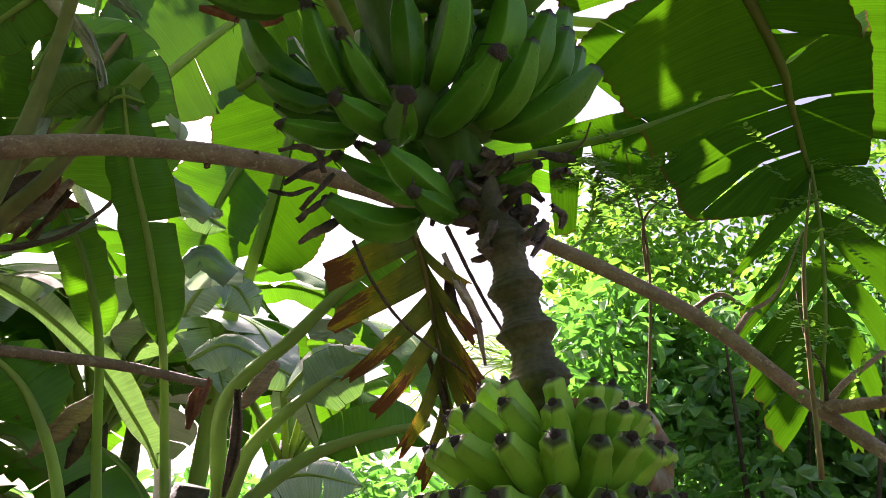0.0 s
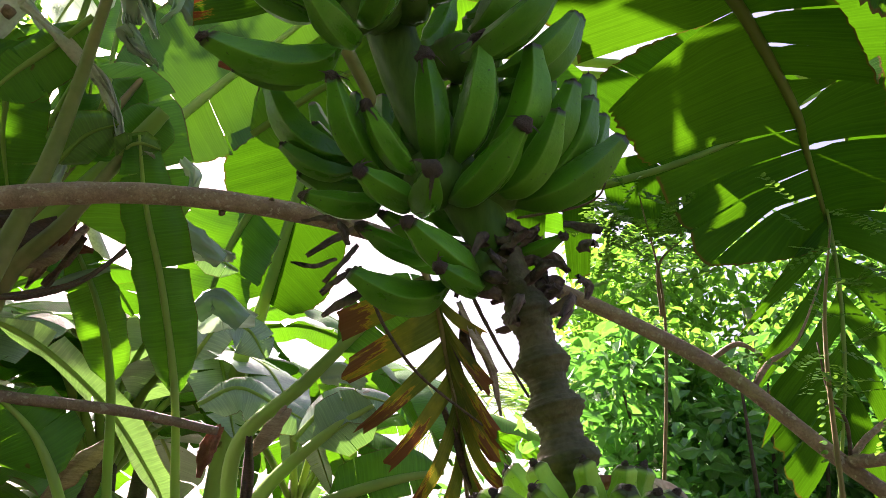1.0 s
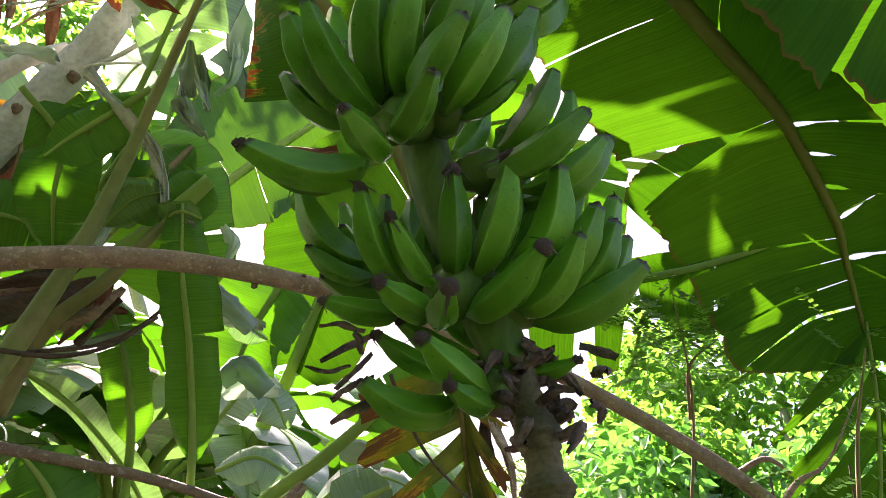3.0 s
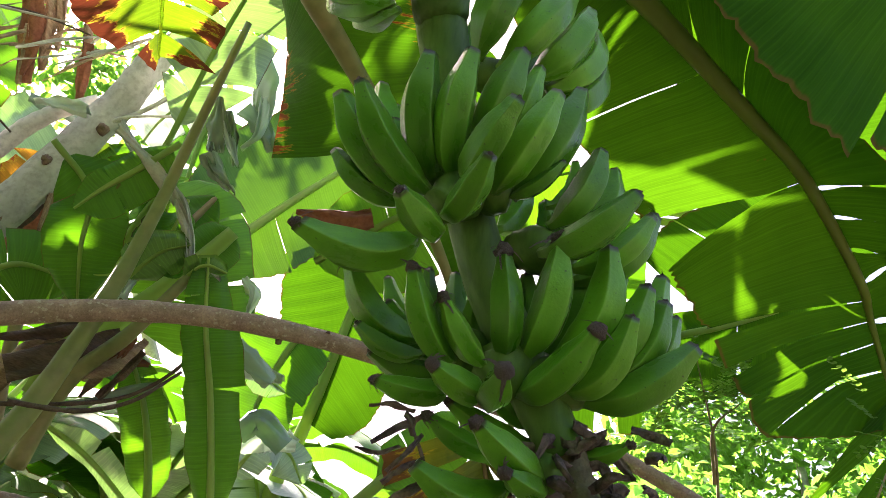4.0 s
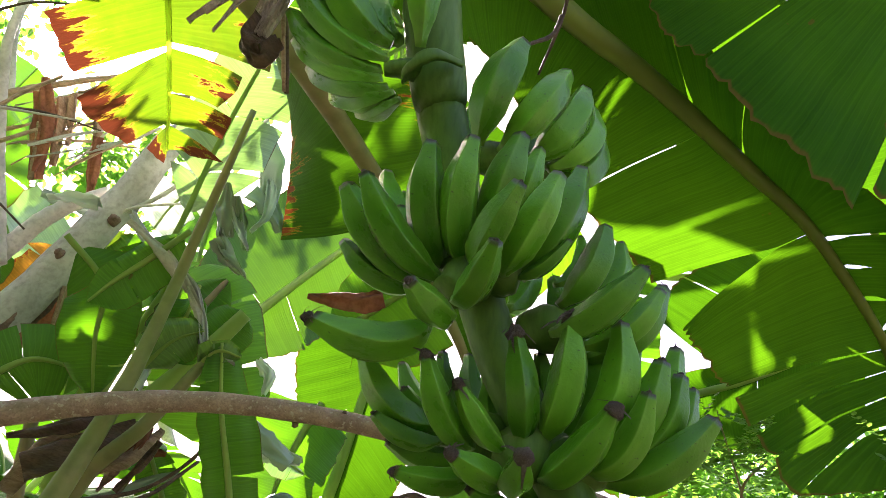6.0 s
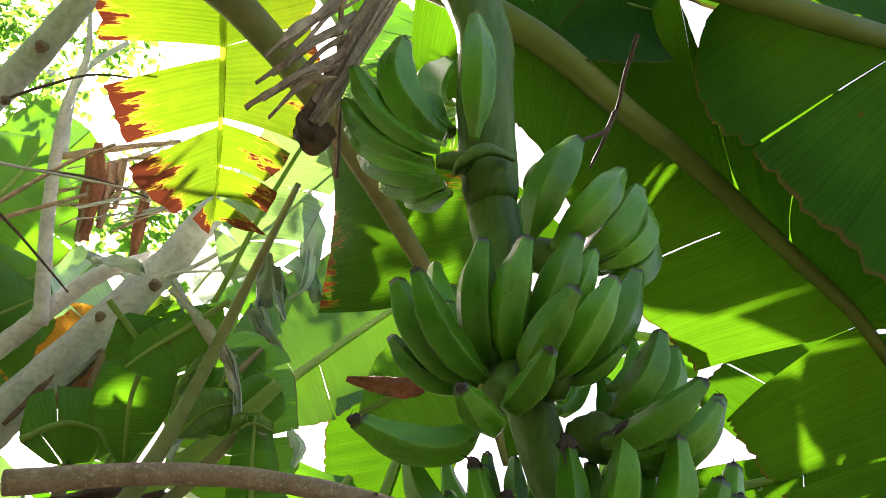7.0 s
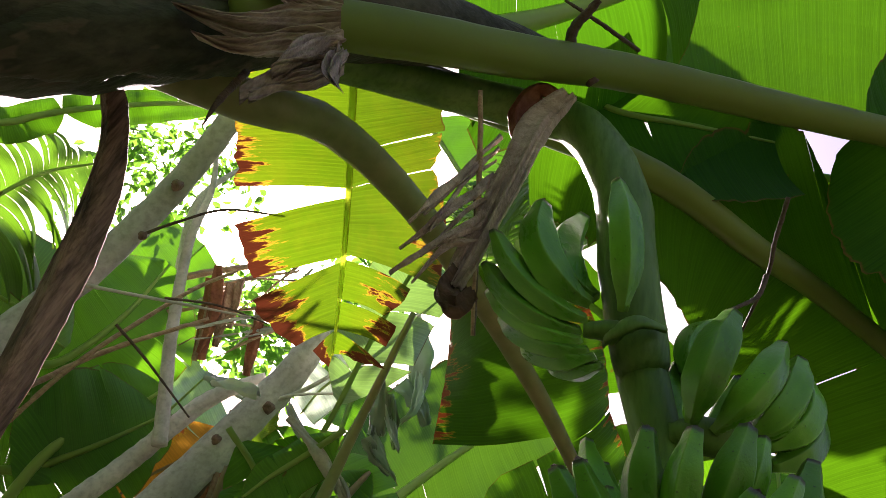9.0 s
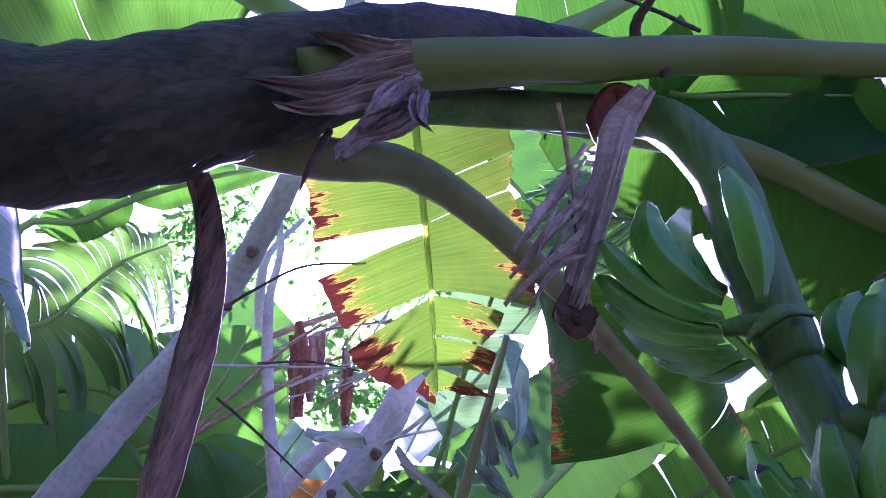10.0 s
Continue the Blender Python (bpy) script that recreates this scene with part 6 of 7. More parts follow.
BROWN_MIDDLE = (
        ([(-2.046, 2.215, 4.125), (-2.068, 2.295, 4.033), (-2.091, 2.363, 3.946)], (0.03, 0.04, 0.02), 0), ([(-1.924, 2.479, 3.325), (-1.990, 2.501, 3.212), (-2.048, 2.562, 3.033)], (0.14, 0.2, 0.14), 2), ([(-1.832, 2.424, 3.297), (-1.849, 2.500, 3.163), (-1.868, 2.559, 3.039)], (0.08, 0.1, 0.05), 2),
        ([(-1.590, 2.441, 3.109), (-1.605, 2.457, 3.066), (-1.575, 2.509, 3.010)], (0.06, 0.09, 0.05), 2), ([(-1.184, 2.100, 2.520), (-1.276, 2.023, 2.425), (-1.416, 1.961, 2.339)], (0.06, 0.1, 0.12), 1), ([(-1.125, 2.133, 2.519), (-1.191, 2.083, 2.403), (-1.290, 2.046, 2.339)], (0.03, 0.06, 0.03), 0))
BROWN_FAR = (
        ([(-1.085, 2.061, 2.453), (-1.131, 2.067, 2.374), (-1.176, 2.067, 2.303)], (0.025, 0.03, 0.01), 1), ([(-1.332, 2.027, 2.478), (-1.402, 2.007, 2.411), (-1.467, 2.011, 2.273)], (0.05, 0.08, 0.06), 0))
for k, (pts, w, mat) in enumerate(BROWN_NEAR + BROWN_MIDDLE + BROWN_FAR):
    put_part("dead_leaf", ribbon_mesh("dead_leaf", pts, w, (DRY_LEAF, DRY_DARK, DRY_RED)[mat], (0.2, -1, 0.1), 0.03, 0.6, 340 + k, 26, 9), back, "brown shrivelled hanging leaf")
put_part("leaf_stalk", tube_mesh("leaf_stalk", [(-1.605, 2.114, 3.062), (-1.654, 2.222, 2.827), (-1.656, 2.268, 2.593), (-1.667, 2.347, 2.368), (-1.657, 2.409, 2.168)], (0.012, 0.018, 0.022, 0.026, 0.03), RIB_BROWN, 24, 8, 0.06, 12), back, "tan dry leaf stalk")
put_part("leaf_stalk", tube_mesh("leaf_stalk", [(-1.376, 2.122, 2.106), (-1.277, 2.056, 2.335), (-1.124, 2.025, 2.488), (-0.995, 2.005, 2.671), (-0.950, 2.001, 2.720)], (0.03, 0.027, 0.022, 0.016, 0.008), PETIOLE, 30, 9, 0.04, 15), back, "stout pale green leaf stalk")
put_part("leaf_stalk", tube_mesh("leaf_stalk", [(-1.434, 1.984, 2.232), (-1.255, 2.032, 2.264), (-1.104, 2.098, 2.328), (-0.988, 2.116, 2.437), (-0.958, 2.134, 2.567)], (0.007, 0.007, 0.006, 0.006, 0.004), TWIG, 30, 6, 0.15, 13), back, "thin dry stalk")
put_part("leaf_stalk", tube_mesh("leaf_stalk", [(-1.344, 1.934, 2.056), (-1.259, 1.934, 2.256), (-1.158, 1.911, 2.556), (-1.083, 1.859, 2.796), (-1.000, 1.770, 3.025), (-0.864, 1.618, 3.349)], (0.036, 0.032, 0.025, 0.02, 0.016, 0.01), PETIOLE, 40, 11, 0.04, 14), back, "stout pale green leaf stalk")

# torn and folded ends among the stalks
for k, (rib, strips, mat, label) in enumerate((
        ([(-1.215, 2.020, 3.136), (-1.254, 2.000, 3.056), (-1.316, 2.000, 2.996), (-1.358, 2.000, 2.929)], [(1, 0.0, 1.1, (-1.317, 2.000, 3.129), (-1.380, 2.000, 3.084)), (1, 1.15, 3.0, (-1.385, 2.000, 3.060), (-1.391, 2.000, 2.990)), (-1, 0.0, 1.5, (-1.136, 2.020, 3.025), (-1.209, 2.000, 2.918)), (-1, 1.52, 3.0, (-1.251, 2.000, 2.933), (-1.322, 2.000, 2.892))], LEAF_SKYLIT, "dark torn leaf end"),
        ([(-1.126, 2.100, 3.021), (-1.137, 2.100, 2.928), (-1.150, 2.100, 2.828), (-1.143, 2.100, 2.733)], [(1, 0.0, 1.4, (-1.243, 2.100, 2.989), (-1.267, 2.100, 2.851)), (1, 1.45, 3.0, (-1.245, 2.100, 2.827), (-1.191, 2.100, 2.718)), (-1, 0.2, 3.0, (-1.075, 2.100, 2.933), (-1.055, 2.100, 2.751))], LEAF_SKYLIT, "dark hanging leaf end"),
        ([(-2.119, 2.900, 3.911), (-2.086, 2.900, 3.738), (-2.075, 2.900, 3.538)], [(1, 0.0, 2.0, (-2.263, 2.900, 3.865), (-2.139, 2.900, 3.501)), (-1, 0.0, 2.0, (-1.994, 2.900, 3.884), (-1.933, 2.900, 3.501))], LEAF_YELLOW, "sunlit lime leaf end"),
        ([(-1.697, 2.500, 3.244), (-1.750, 2.500, 3.131), (-1.771, 2.500, 2.973), (-1.739, 2.500, 2.802)], [(1, 0.0, 1.5, (-1.846, 2.500, 3.261), (-1.869, 2.500, 3.016)), (1, 1.55, 3.0, (-1.859, 2.500, 2.991), (-1.825, 2.500, 2.795)), (-1, 0.0, 1.6, (-1.561, 2.500, 3.120), (-1.586, 2.500, 2.963)), (-1, 1.6, 3.0, (-1.595, 2.500, 2.957), (-1.623, 2.500, 2.788))], LEAF_SKYLIT, "dark green leaf in the shade"),
        ([(-1.524, 2.600, 3.994), (-1.572, 2.600, 3.888), (-1.645, 2.600, 3.783), (-1.694, 2.600, 3.650)], [(1, 0.0, 1.0, (-1.660, 2.600, 4.092), (-1.726, 2.600, 3.999)), (1, 1.1, 2.9, (-1.734, 2.600, 3.963), (-1.786, 2.600, 3.773)), (-1, 0.0, 1.3, (-1.434, 2.600, 3.864), (-1.504, 2.600, 3.744)), (-1, 1.4, 2.9, (-1.524, 2.600, 3.726), (-1.604, 2.600, 3.609))], LEAF_BLUE, "ragged leaf with blue-grey sky sheen in its colour"))):
    panel_leaf(back, rib, strips, mat, (0.008, 0.007, 0.004), label, RIB_YELLOW, seed=520 + k, ragged=0.08, wave=0.07, cup=0.15)
# On these ends LEAF_BLUE's pale colour stands for reflected sky.
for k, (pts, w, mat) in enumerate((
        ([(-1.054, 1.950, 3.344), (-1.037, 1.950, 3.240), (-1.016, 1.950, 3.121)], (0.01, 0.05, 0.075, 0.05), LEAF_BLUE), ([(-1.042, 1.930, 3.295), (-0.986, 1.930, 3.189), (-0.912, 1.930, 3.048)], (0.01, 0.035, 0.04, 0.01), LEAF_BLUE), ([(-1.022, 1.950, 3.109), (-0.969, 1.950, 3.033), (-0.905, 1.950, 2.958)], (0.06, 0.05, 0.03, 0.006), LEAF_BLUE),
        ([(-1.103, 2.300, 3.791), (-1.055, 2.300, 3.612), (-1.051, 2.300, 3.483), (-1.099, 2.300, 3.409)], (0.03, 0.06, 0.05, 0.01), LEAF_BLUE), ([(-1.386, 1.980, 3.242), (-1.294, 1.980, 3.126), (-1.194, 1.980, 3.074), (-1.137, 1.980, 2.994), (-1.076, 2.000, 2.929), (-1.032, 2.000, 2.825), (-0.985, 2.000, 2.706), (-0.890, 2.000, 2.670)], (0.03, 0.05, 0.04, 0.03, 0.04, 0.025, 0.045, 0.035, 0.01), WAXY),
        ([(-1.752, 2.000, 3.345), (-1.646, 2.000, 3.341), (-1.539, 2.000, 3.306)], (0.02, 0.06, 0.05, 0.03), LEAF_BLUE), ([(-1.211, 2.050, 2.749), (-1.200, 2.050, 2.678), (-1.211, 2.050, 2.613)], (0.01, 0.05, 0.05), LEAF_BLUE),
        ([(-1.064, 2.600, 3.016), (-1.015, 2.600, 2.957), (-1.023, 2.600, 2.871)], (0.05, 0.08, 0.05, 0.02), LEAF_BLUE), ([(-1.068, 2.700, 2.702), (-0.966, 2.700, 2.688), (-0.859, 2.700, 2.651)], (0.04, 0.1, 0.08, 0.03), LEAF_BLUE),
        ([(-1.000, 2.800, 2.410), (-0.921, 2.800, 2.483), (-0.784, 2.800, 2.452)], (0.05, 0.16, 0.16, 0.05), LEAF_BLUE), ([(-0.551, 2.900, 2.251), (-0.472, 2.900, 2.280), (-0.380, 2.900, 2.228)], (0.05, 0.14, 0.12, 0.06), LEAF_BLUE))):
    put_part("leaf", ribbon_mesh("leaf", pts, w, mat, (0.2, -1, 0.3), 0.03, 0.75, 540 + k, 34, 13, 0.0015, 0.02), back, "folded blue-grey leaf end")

back2 = empty("banana_plant", (-3.0, 2.6, 0), "banana plant with broad sunlit leaves", "banana plant", "banana plants behind")
put_part("pseudostem", tube_mesh("pseudostem", [(-3.0, 2.6, -0.1), (-2.98, 2.6, 1.2), (-2.9, 2.55, 2.2)], (0.13, 0.11, 0.08), STEM, 20, 16, 0.04, 7), back2)
leaf(back2, [(-2.9, 2.55, 2.1), (-2.716, 2.207, 2.906), (-2.496, 2.212, 3.047), (-2.275, 2.205, 3.167), (-2.094, 2.246, 3.350)], 0.34, 0.28, LEAF_SKYLIT, (0.03, 0.02, 0.006), seed=51, span=(0.3, 1), tears=(3, 4), gap=0.04, label="broad green leaf", rib=RIB_YELLOW)
leaf(back2, [(-2.9, 2.55, 2.2), (-2.959, 2.150, 3.343), (-2.733, 2.222, 3.603), (-2.542, 2.200, 3.867), (-2.442, 2.166, 4.179)], 0.4, 0.4, LEAF_SKYLIT, (0.03, 0.02, 0.006), seed=52, span=(0.3, 1), tears=(2, 2), gap=0.03, label="broad green leaf")
leaf(back2, [(-2.9, 2.55, 2.2), (-2.792, 1.326, 3.190), (-2.501, 1.275, 3.486), (-2.327, 1.269, 3.704), (-2.180, 1.315, 3.828)], 0.36, 0.4, LEAF_SHEEN, (0.014, 0.01, 0.004), seed=53, span=(0.3, 1), tears=(22, 24), gap=0.8, sweep=0.5, droop=0.5, sag=0.7, ragged=0.5, label="leaf hanging in narrow waxy shreds", curl=0.3)
leaf(back2, [(-2.9, 2.55, 2.2), (-2.485, 2.189, 3.036), (-2.290, 2.225, 3.289), (-2.139, 2.230, 3.476)], 0.25, 0.25, LEAF_SKYLIT, (0.03, 0.02, 0.006), seed=54, span=(0.3, 1), tears=(2, 3), label="broad green leaf")
leaf(back2, [(-2.9, 2.55, 2.2), (-2.377, 0.994, 3.306), (-2.088, 0.939, 3.530), (-1.782, 1.042, 3.763), (-1.583, 1.191, 3.962)], 0.05, 0.07, LEAF_SKYLIT, (0.014, 0.012, 0.005), seed=55, span=(0.35, 1), tears=(5, 1), label="sunlit arching green leaf", gap=0.2)
leaf(back2, [(-2.9, 2.55, 2.1), (-3.070, 1.395, 2.965), (-2.753, 1.469, 3.261), (-2.554, 1.616, 3.416), (-2.368, 1.873, 3.383)], 0.3, 0.34, LEAF_SHEEN, (0.02, 0.014, 0.005), seed=56, span=(0.3, 1), tears=(3, 3), gap=0.05, label="broad green leaf", ragged=0.15)
leaf(back2, [(-2.9, 2.55, 2.0), (-2.728, 1.508, 2.746), (-2.443, 1.581, 2.967), (-2.238, 1.755, 3.071)], 0.24, 0.28, LEAF_SKYLIT, (0.02, 0.014, 0.005), seed=57, span=(0.3, 1), tears=(3, 3), gap=0.05, label="broad green leaf", ragged=0.15)
leaf(back, [(-0.726, 2.333, 2.952), (-0.432, 2.282, 3.137), (-0.152, 2.233, 3.240), (0.159, 2.220, 3.316)], 0.16, 0.25, LEAF_SKYLIT, (0.014, 0.012, 0.005), seed=58, span=(0.0, 1), tears=(2, 2), gap=0.04, label="dark green leaf behind the bunch", ragged=0.1)

for k, (rib, strips, mat) in enumerate((
        ([(-3.368, 3.300, 3.398), (-3.231, 3.300, 3.755), (-3.016, 3.300, 4.031), (-2.826, 3.300, 4.414)], [(-1, 0.5, 1.6, (-3.862, 3.300, 4.215), (-3.635, 3.300, 4.445)), (-1, 1.7, 3.0, (-3.553, 3.300, 4.410), (-2.985, 3.300, 4.547)), (1, 0.6, 1.7, (-3.052, 3.300, 3.449), (-2.861, 3.300, 3.664)), (1, 1.75, 3.0, (-2.845, 3.300, 3.700), (-2.534, 3.300, 4.087))], LEAF_PALE),
        ([(-4.332, 3.600, 4.437), (-4.134, 3.600, 4.843), (-3.949, 3.600, 5.347), (-3.722, 3.600, 5.979)], [(-1, 0.0, 1.5, (-4.905, 3.600, 5.293), (-4.709, 3.600, 5.802)), (-1, 1.55, 3.0, (-4.655, 3.600, 5.801), (-4.308, 3.600, 6.435)), (1, 0.3, 3.0, (-3.873, 3.600, 4.265), (-3.350, 3.600, 5.582))], LEAF_SKYLIT),
        ([(-1.030, 3.400, 3.207), (-1.114, 3.400, 3.018), (-1.181, 3.400, 2.783), (-1.193, 3.400, 2.515)], [(1, 0.0, 1.4, (-1.302, 3.400, 3.277), (-1.380, 3.400, 3.024)), (1, 1.45, 3.0, (-1.351, 3.400, 2.967), (-1.374, 3.400, 2.602)), (-1, 0.0, 1.4, (-0.885, 3.400, 3.039), (-0.972, 3.400, 2.803)), (-1, 1.5, 3.0, (-1.004, 3.400, 2.828), (-1.016, 3.400, 2.532))], LEAF_SKYLIT),
        ([(-1.915, 3.500, 4.665), (-1.934, 3.500, 4.358), (-1.928, 3.500, 3.993), (-1.892, 3.500, 3.658)], [(1, 0.0, 1.4, (-2.184, 3.500, 4.738), (-2.202, 3.500, 4.338)), (1, 1.45, 3.0, (-2.180, 3.500, 4.214), (-2.086, 3.500, 3.715)), (-1, 0.0, 1.4, (-1.666, 3.500, 4.505), (-1.671, 3.500, 4.131)), (-1, 1.5, 3.0, (-1.677, 3.500, 4.091), (-1.688, 3.500, 3.604))], LEAF_SKYLIT),
        ([(-1.693, 2.600, 6.160), (-1.339, 2.600, 5.549), (-1.030, 2.600, 4.946), (-0.829, 2.600, 4.414)], [(1, 0.1, 1.4, (-1.044, 2.600, 5.959), (-0.786, 2.600, 5.289))], LEAF_SKYLIT))):
    panel_leaf(back2 if k < 2 else back, rib, strips, mat, (0.022, 0.018, 0.012, 0.006), "broad green leaf further back", RIB_YELLOW, seed=500 + k, ragged=0.06, wave=0.06, cup=0.12)

# filler plants further off, and some added unseen behind the camera
def wild_plant(at, height, count, reach, seed, label):
    rng = random.Random(seed)
    p = empty("banana_plant", at, label, "banana plant", "banana plants behind")
    base = Vector(at)
    top = base + Vector((rng.uniform(-0.15, 0.15), rng.uniform(-0.15, 0.15), height))
    put_part("pseudostem", tube_mesh("pseudostem", [base + Vector((0, 0, -0.1)), base.lerp(top, 0.5), top], (0.13, 0.11, 0.06), STEM, 16, 14, 0.04, seed), p)
    for k in range(count):
        th = 6.283 * k / count + rng.uniform(-0.35, 0.35)
        o = Vector((math.cos(th), math.sin(th), 0))
        r = reach * rng.uniform(0.75, 1.15)
        rise = rng.uniform(0.25, 0.75)
        pts = [top + Vector((0, 0, -0.2)), top + o * (0.25 * r) + Vector((0, 0, rise * r * 0.5)), top + o * (0.62 * r) + Vector((0, 0, rise * r * 0.75)), top + o * r + Vector((0, 0, rise * r * 0.45)), top + o * (1.22 * r) + Vector((0, 0, -0.05 * r))]
        leaf(p, pts, 0.27 * rng.uniform(0.8, 1.2), 0.27 * rng.uniform(0.8, 1.2), rng.choice((LEAF_SKYLIT, LEAF_SKYLIT, LEAF_PALE, LEAF_BURNT)), (0.03, 0.018, 0.005), face=(0, 0, 1),
             seed=seed * 20 + k, span=(0.2, 1), tears=(rng.randint(3, 9), rng.randint(3, 9)), gap=rng.uniform(0.03, 0.15), droop=rng.uniform(0.15, 0.5), curl=0.15, rib=RIB_YELLOW)
    return p


# Plants with negative y are out of view and block sky light.
for k, (x, y, h, n, r) in enumerate(((-2.0, 4.6, 2.3, 9, 1.6), (-1.35, 4.0, 0.9, 8, 1.1), (-2.7, 3.9, 1.5, 8, 1.3), (-3.4, 4.4, 2.9, 9, 1.7), (-4.6, 3.2, 2.7, 9, 1.7), (-1.5, 6.4, 2.3, 9, 1.8), (-3.0, 7.0, 2.8, 9, 1.9), (-5.5, 5.6, 2.8, 9, 1.9), (-1.7, -2.3, 2.6, 10, 1.8), (-0.6, -2.9, 2.9, 10, 1.9), (-2.9, -1.9, 2.9, 10, 1.8), (-3.6, -0.5, 2.9, 9, 1.7))):
    wild_plant((x, y, 0), h, n, r, 100 + k, "filler banana plant with arching torn green leaves")

wild_plant((-2.3, 4.6, 0), 2.2, 8, 1.5, 917, "banana plant behind the others with broad leaves")


# ---- bush, palm and distance ----
rng = np.random.default_rng(5)
bush = empty("bush", (1.5, 4.6, 0), "dense glossy green bush with small oval leaves", "bush")
c, r = clumps(rng, (0.68, 4.0, 0.2), (3.9, 5.4, 2.75), 95, 0.28, 0.5)
tagged(put_part("foliage", scatter_leaves("foliage", c, r, 21000, 0.115, SHRUB, 3, 0.4), bush), kind="stuff")
# The bush's top wears the sunlit copy of the leaf colour.
c, r = clumps(rng, (0.75, 4.4, 2.4), (2.2, 5.2, 3.1), 18, 0.16, 0.3)
tagged(put_part("foliage", scatter_leaves("foliage", c, r, 2200, 0.085, SHRUB_LIGHT, 4, 0.2), bush), kind="stuff")
for k in range(9):
    x, y = 0.8 + 0.28 * k, 4.4 + 0.25 * math.sin(k * 2.3)
    put_part("stem", tube_mesh("stem", [(1.5 + 0.05 * k, 4.6, 0), (x * 0.6 + 0.6, y, 1.2), (x, y - 0.1, 2.6)], (0.03, 0.02, 0.006), TWIG, 14, 6, 0.1, k), bush)

lit = empty("tree", (3.2, 8.2, 0), "sunlit tree with fine bright leaves", "tree")
put_part("trunk", tube_mesh("trunk", [(3.2, 8.2, -0.1), (3.1, 8.2, 2.2), (2.9, 8.2, 4.4)], (0.12, 0.1, 0.04), BARK_GREY, 16, 10, 0.05, 9), lit)
c, r = clumps(rng, (1.0, 7.4, 2.4), (6.6, 9.2, 5.4), 46, 0.45, 0.8)
tagged(put_part("foliage", scatter_leaves("foliage", c, r, 9000, 0.15, SHRUB_LIGHT, 14, 0.2), lit), kind="stuff")

feather = empty("feathery_shrub", (0.9, 2.75, 0), "slender shrub with feathery compound leaves", "shrub")
for k, (a, m, b) in enumerate((((0.619, 2.742, 1.702), (0.662, 2.598, 2.378), (0.583, 2.449, 2.770)), ((0.653, 2.600, 2.379), (0.646, 2.542, 2.540), (0.726, 2.487, 2.618)), ((0.829, 1.896, 1.646), (0.807, 1.777, 2.045), (0.821, 1.681, 2.278)))):
    put_part("stem", tube_mesh("stem", [a, m, b], (0.007, 0.005, 0.002), RIB_BROWN, 20, 7, 0.08, k), feather)
rg = random.Random(8)
for k, (centre, n, spread) in enumerate(((Vector((0.555, 2.434, 2.699)), 16, 0.11), (Vector((0.619, 2.525, 2.595)), 16, 0.16), (Vector((0.518, 2.589, 2.624)), 12, 0.1), (Vector((0.739, 2.539, 2.621)), 10, 0.12),
                                         (Vector((0.816, 1.704, 2.233)), 14, 0.12), (Vector((0.897, 1.684, 2.183)), 12, 0.1), (Vector((0.788, 1.805, 1.975)), 8, 0.08), (Vector((0.910, 1.745, 1.984)), 8, 0.08), (Vector((0.552, 2.472, 2.703)), 16, 0.14))):
    tips = []
    for i in range(n):
        a = centre + Vector((rg.uniform(-1, 1), rg.uniform(-1, 1), rg.uniform(-1, 1))) * spread
        tips.append((a, a + Vector((rg.uniform(-1, 1), rg.uniform(-0.6, 0.6), rg.uniform(-0.6, 0.6))).normalized() * rg.uniform(0.07, 0.13)))
    for i, one in enumerate(tips):
        put_part("spray", sprig_mesh("spray", [one], FERNY, k * 30 + i, 0.026 if k < 4 or k == 8 else 0.018, 8), feather)

palm = empty("palm", (0.95, 8.0, 0), "pale palm with drooping fronds", "palm")
put_part("trunk", tube_mesh("trunk", [(0.95, 8.0, -0.1), (0.97, 8.0, 1.6), (0.95, 8.0, 2.9)], (0.14, 0.12, 0.1), BARK_GREY, 16, 12, 0.05, 3), palm)
for k in range(11):
    th = 6.283 * k / 11
    o = Vector((math.cos(th), math.sin(th), 0))
    t = Vector((0.95, 8.0, 2.85))
    pts = [t, t + o * 0.5 + Vector((0, 0, 0.45)), t + o * 1.1 + Vector((0, 0, 0.5)), t + o * 1.7 + Vector((0, 0, 0.0))]
    fr = put_part("frond", frond_mesh("frond", pts, 0.55, 34, PALM, (0, 0, 1), k, 0.03), palm)
    part("rib", tube_mesh("rib", pts, (0.02, 0.012, 0.004), RIB_YELLOW, 14, 6, 0.05, k), fr)
for k, pts in enumerate(([(-0.306, 2.254, 4.428), (-0.548, 2.194, 4.452), (-0.803, 2.152, 4.501), (-1.096, 2.170, 4.464)], [(-0.222, 2.027, 4.614), (-0.463, 2.005, 4.611), (-0.713, 2.033, 4.550), (-0.923, 2.178, 4.381)], [(-0.509, 2.638, 4.317), (-0.711, 2.465, 4.451), (-0.917, 2.354, 4.500), (-1.102, 2.430, 4.512)])):
    fr = tagged(new("palm_frond", frond_mesh("palm_frond", pts, 0.45, 40, PALM, (0, -1, 0.2), 40 + k, 0.03, 0.3)), "sunlit palm frond with narrow leaflets", "palm frond", "sunlit palm fronds")
    part("rib", tube_mesh("rib", pts, (0.014, 0.010, 0.004), RIB_YELLOW, 14, 6, 0.05, k), fr)

tall = empty("tall_tree", (-6.5, 7.5, 0), "tall tree with sparse small bright leaves", "tree")
put_part("trunk", tube_mesh("trunk", [(-6.5, 7.5, -0.1), (-6.4, 7.4, 4), (-5.803, 4.715, 8.349)], (0.22, 0.18, 0.05), BARK_GREY, 20, 12, 0.05, 3), tall)
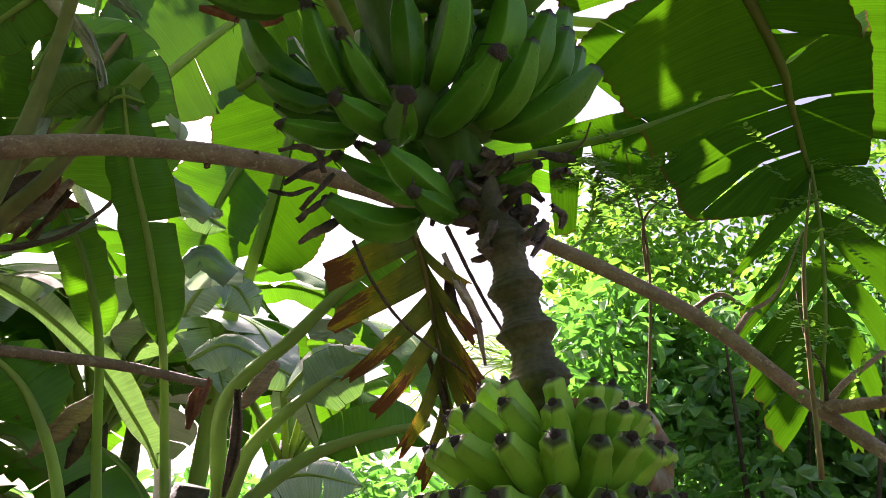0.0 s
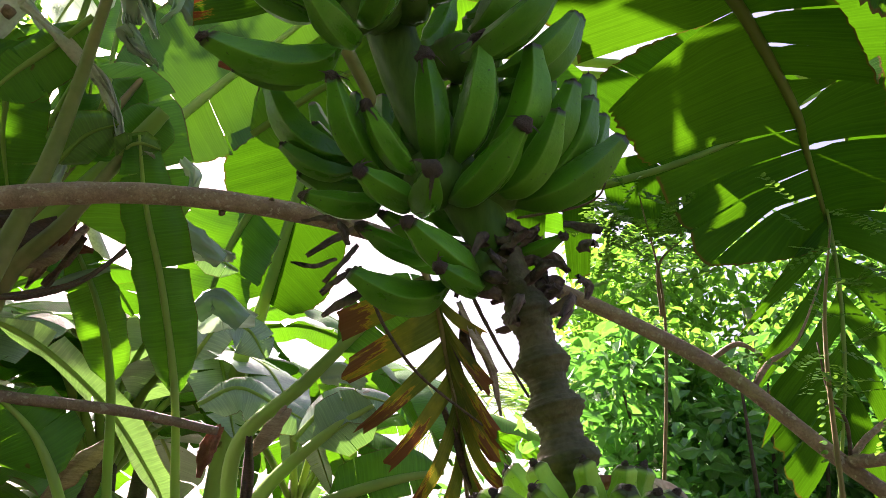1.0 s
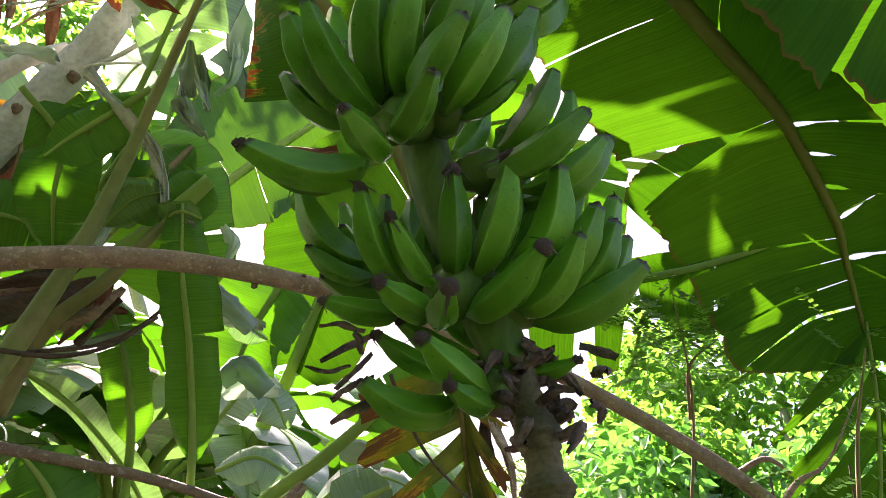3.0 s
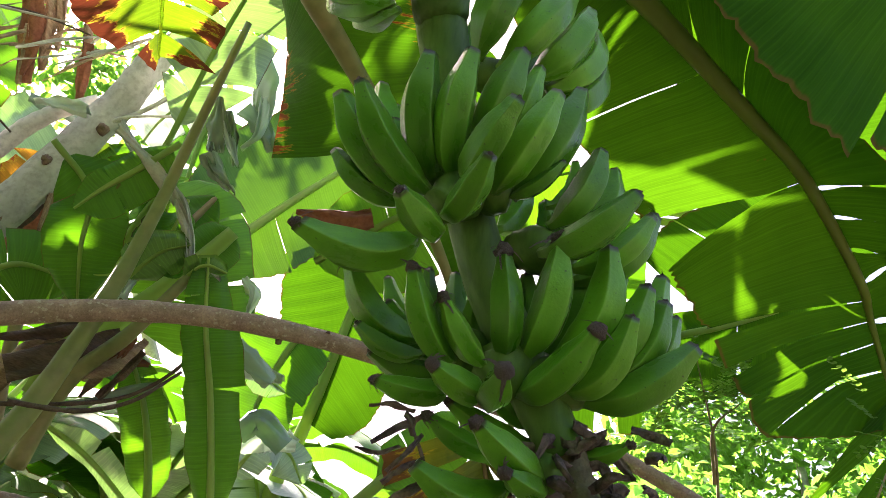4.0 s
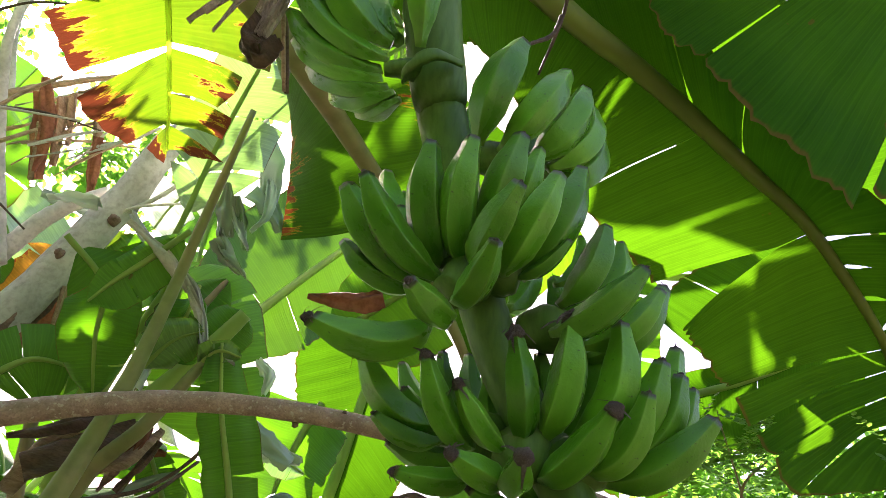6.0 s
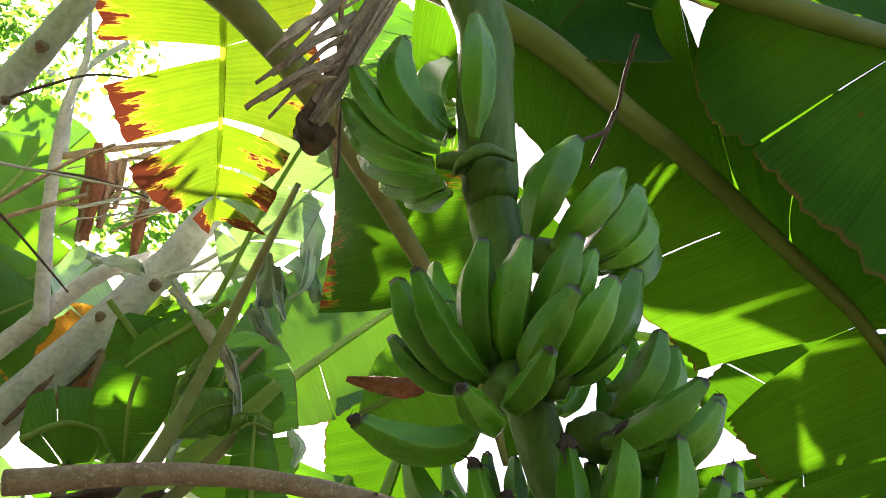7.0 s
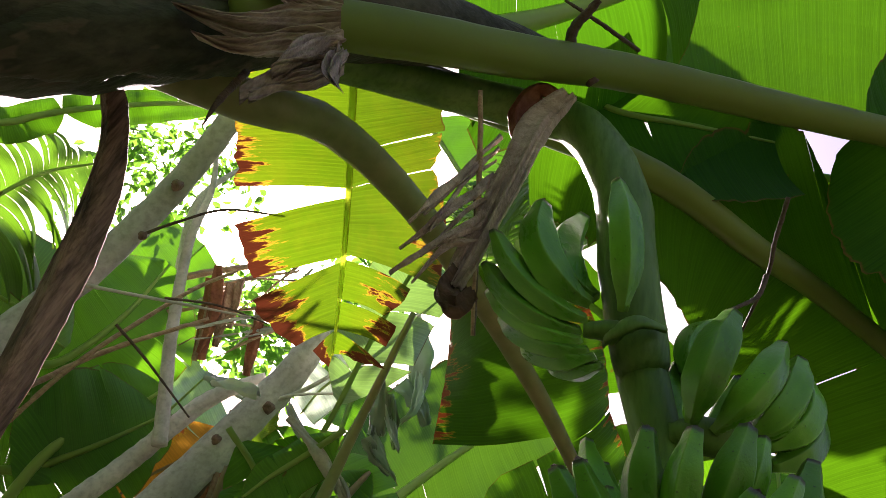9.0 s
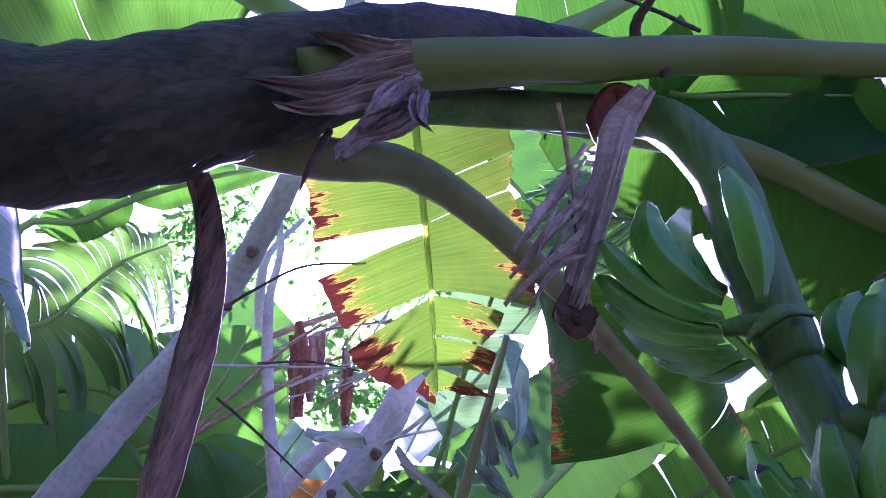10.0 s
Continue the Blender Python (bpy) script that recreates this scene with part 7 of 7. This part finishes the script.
c = [(-5.441, 3.890, 7.739), (-5.060, 3.957, 8.014), (-4.781, 4.273, 8.017), (-5.336, 4.378, 7.483), (-5.566, 3.754, 7.650), (-5.178, 3.776, 7.974), (-5.123, 3.613, 6.623), (-4.790, 4.508, 6.192), (-4.909, 4.146, 7.269), (-5.765, 3.889, 8.194), (-4.725, 4.295, 7.957)]
tagged(put_part("foliage", scatter_leaves("foliage", c, [0.35, 0.3, 0.3, 0.5, 0.6, 0.5, 0.6, 0.6, 0.4, 0.3, 0.6], 800, 0.12, SHRUB_LIGHT, 6, 0.1), tall), kind="stuff")

rs = random.Random(41)
for k in range(16):
    x, y = rs.uniform(300, 520), rs.uniform(430, 640)
    a, b = rs.uniform(-110, -40), rs.uniform(20, 70)
    root = Vector((-2.068, 2.306, 4.048))
    side, lift = Vector((0.0028 * (x - 410), 0.0, -0.0022 * (y - 540))), Vector((0.0026 * a, 0.1 * rs.uniform(-1, 1), -0.0024 * b))
    put_part("dry_strand", ribbon_mesh("dry_strand", [root + side - lift * 0.9, root + side + Vector((0, 0, 0.03 * rs.uniform(-1, 1))), root + side + lift * 0.9], (0.006, 0.02, 0.014, 0.004), rs.choice((DRY_LEAF, DRY_LEAF, WAXY)), (0.1, -1, 0.2), 0.015, 0.6, 400 + k, 18, 5, 0.001), back2, "pale dry hanging strip")
scrub = empty("tree", (-3.6, 9.5, 0), "sparse tree with pale bright leaves", "tree")
put_part("trunk", tube_mesh("trunk", [(-3.6, 9.5, -0.1), (-3.7, 9.5, 3), (-4.100, 4.936, 6.450)], (0.12, 0.1, 0.03), BARK_GREY, 16, 10, 0.05, 5), scrub)
tagged(put_part("foliage", scatter_leaves("foliage", [(-4.092, 5.087, 6.291), (-4.733, 5.083, 6.581), (-3.750, 5.366, 6.253), (-4.449, 5.364, 7.370), (-3.787, 5.463, 6.957), (-3.247, 5.464, 7.298), (-2.796, 5.042, 7.200)], [0.5, 0.4, 0.5, 0.4, 0.4, 0.5, 0.4], 900, 0.14, SHRUB_LIGHT, 16, 0.1), scrub), kind="stuff")

# Behind the camera the ring is near and tall, added to block sky light.
ring, rr = [], []
for k in range(260):
    th = rng.uniform(0, 6.283)
    front = math.sin(th) > -0.2
    # Gap left in that block so sky light reaches the fruit.
    opening = -1.35 < th - 6.283 < -0.1
    d = rng.uniform(17, 26) if front or opening else rng.uniform(6.0, 9)
    ring.append((d * math.cos(th), d * math.sin(th), rng.uniform(0, 2.6 if front or opening else 7.0)))
    rr.append(rng.uniform(1.3, 2.2))
tagged(new("far_trees", scatter_leaves("far_trees", ring, rr, 56000, 0.45, SHRUB, 9)), "far wall of green trees, closer behind to block sky light", "trees", kind="stuff")
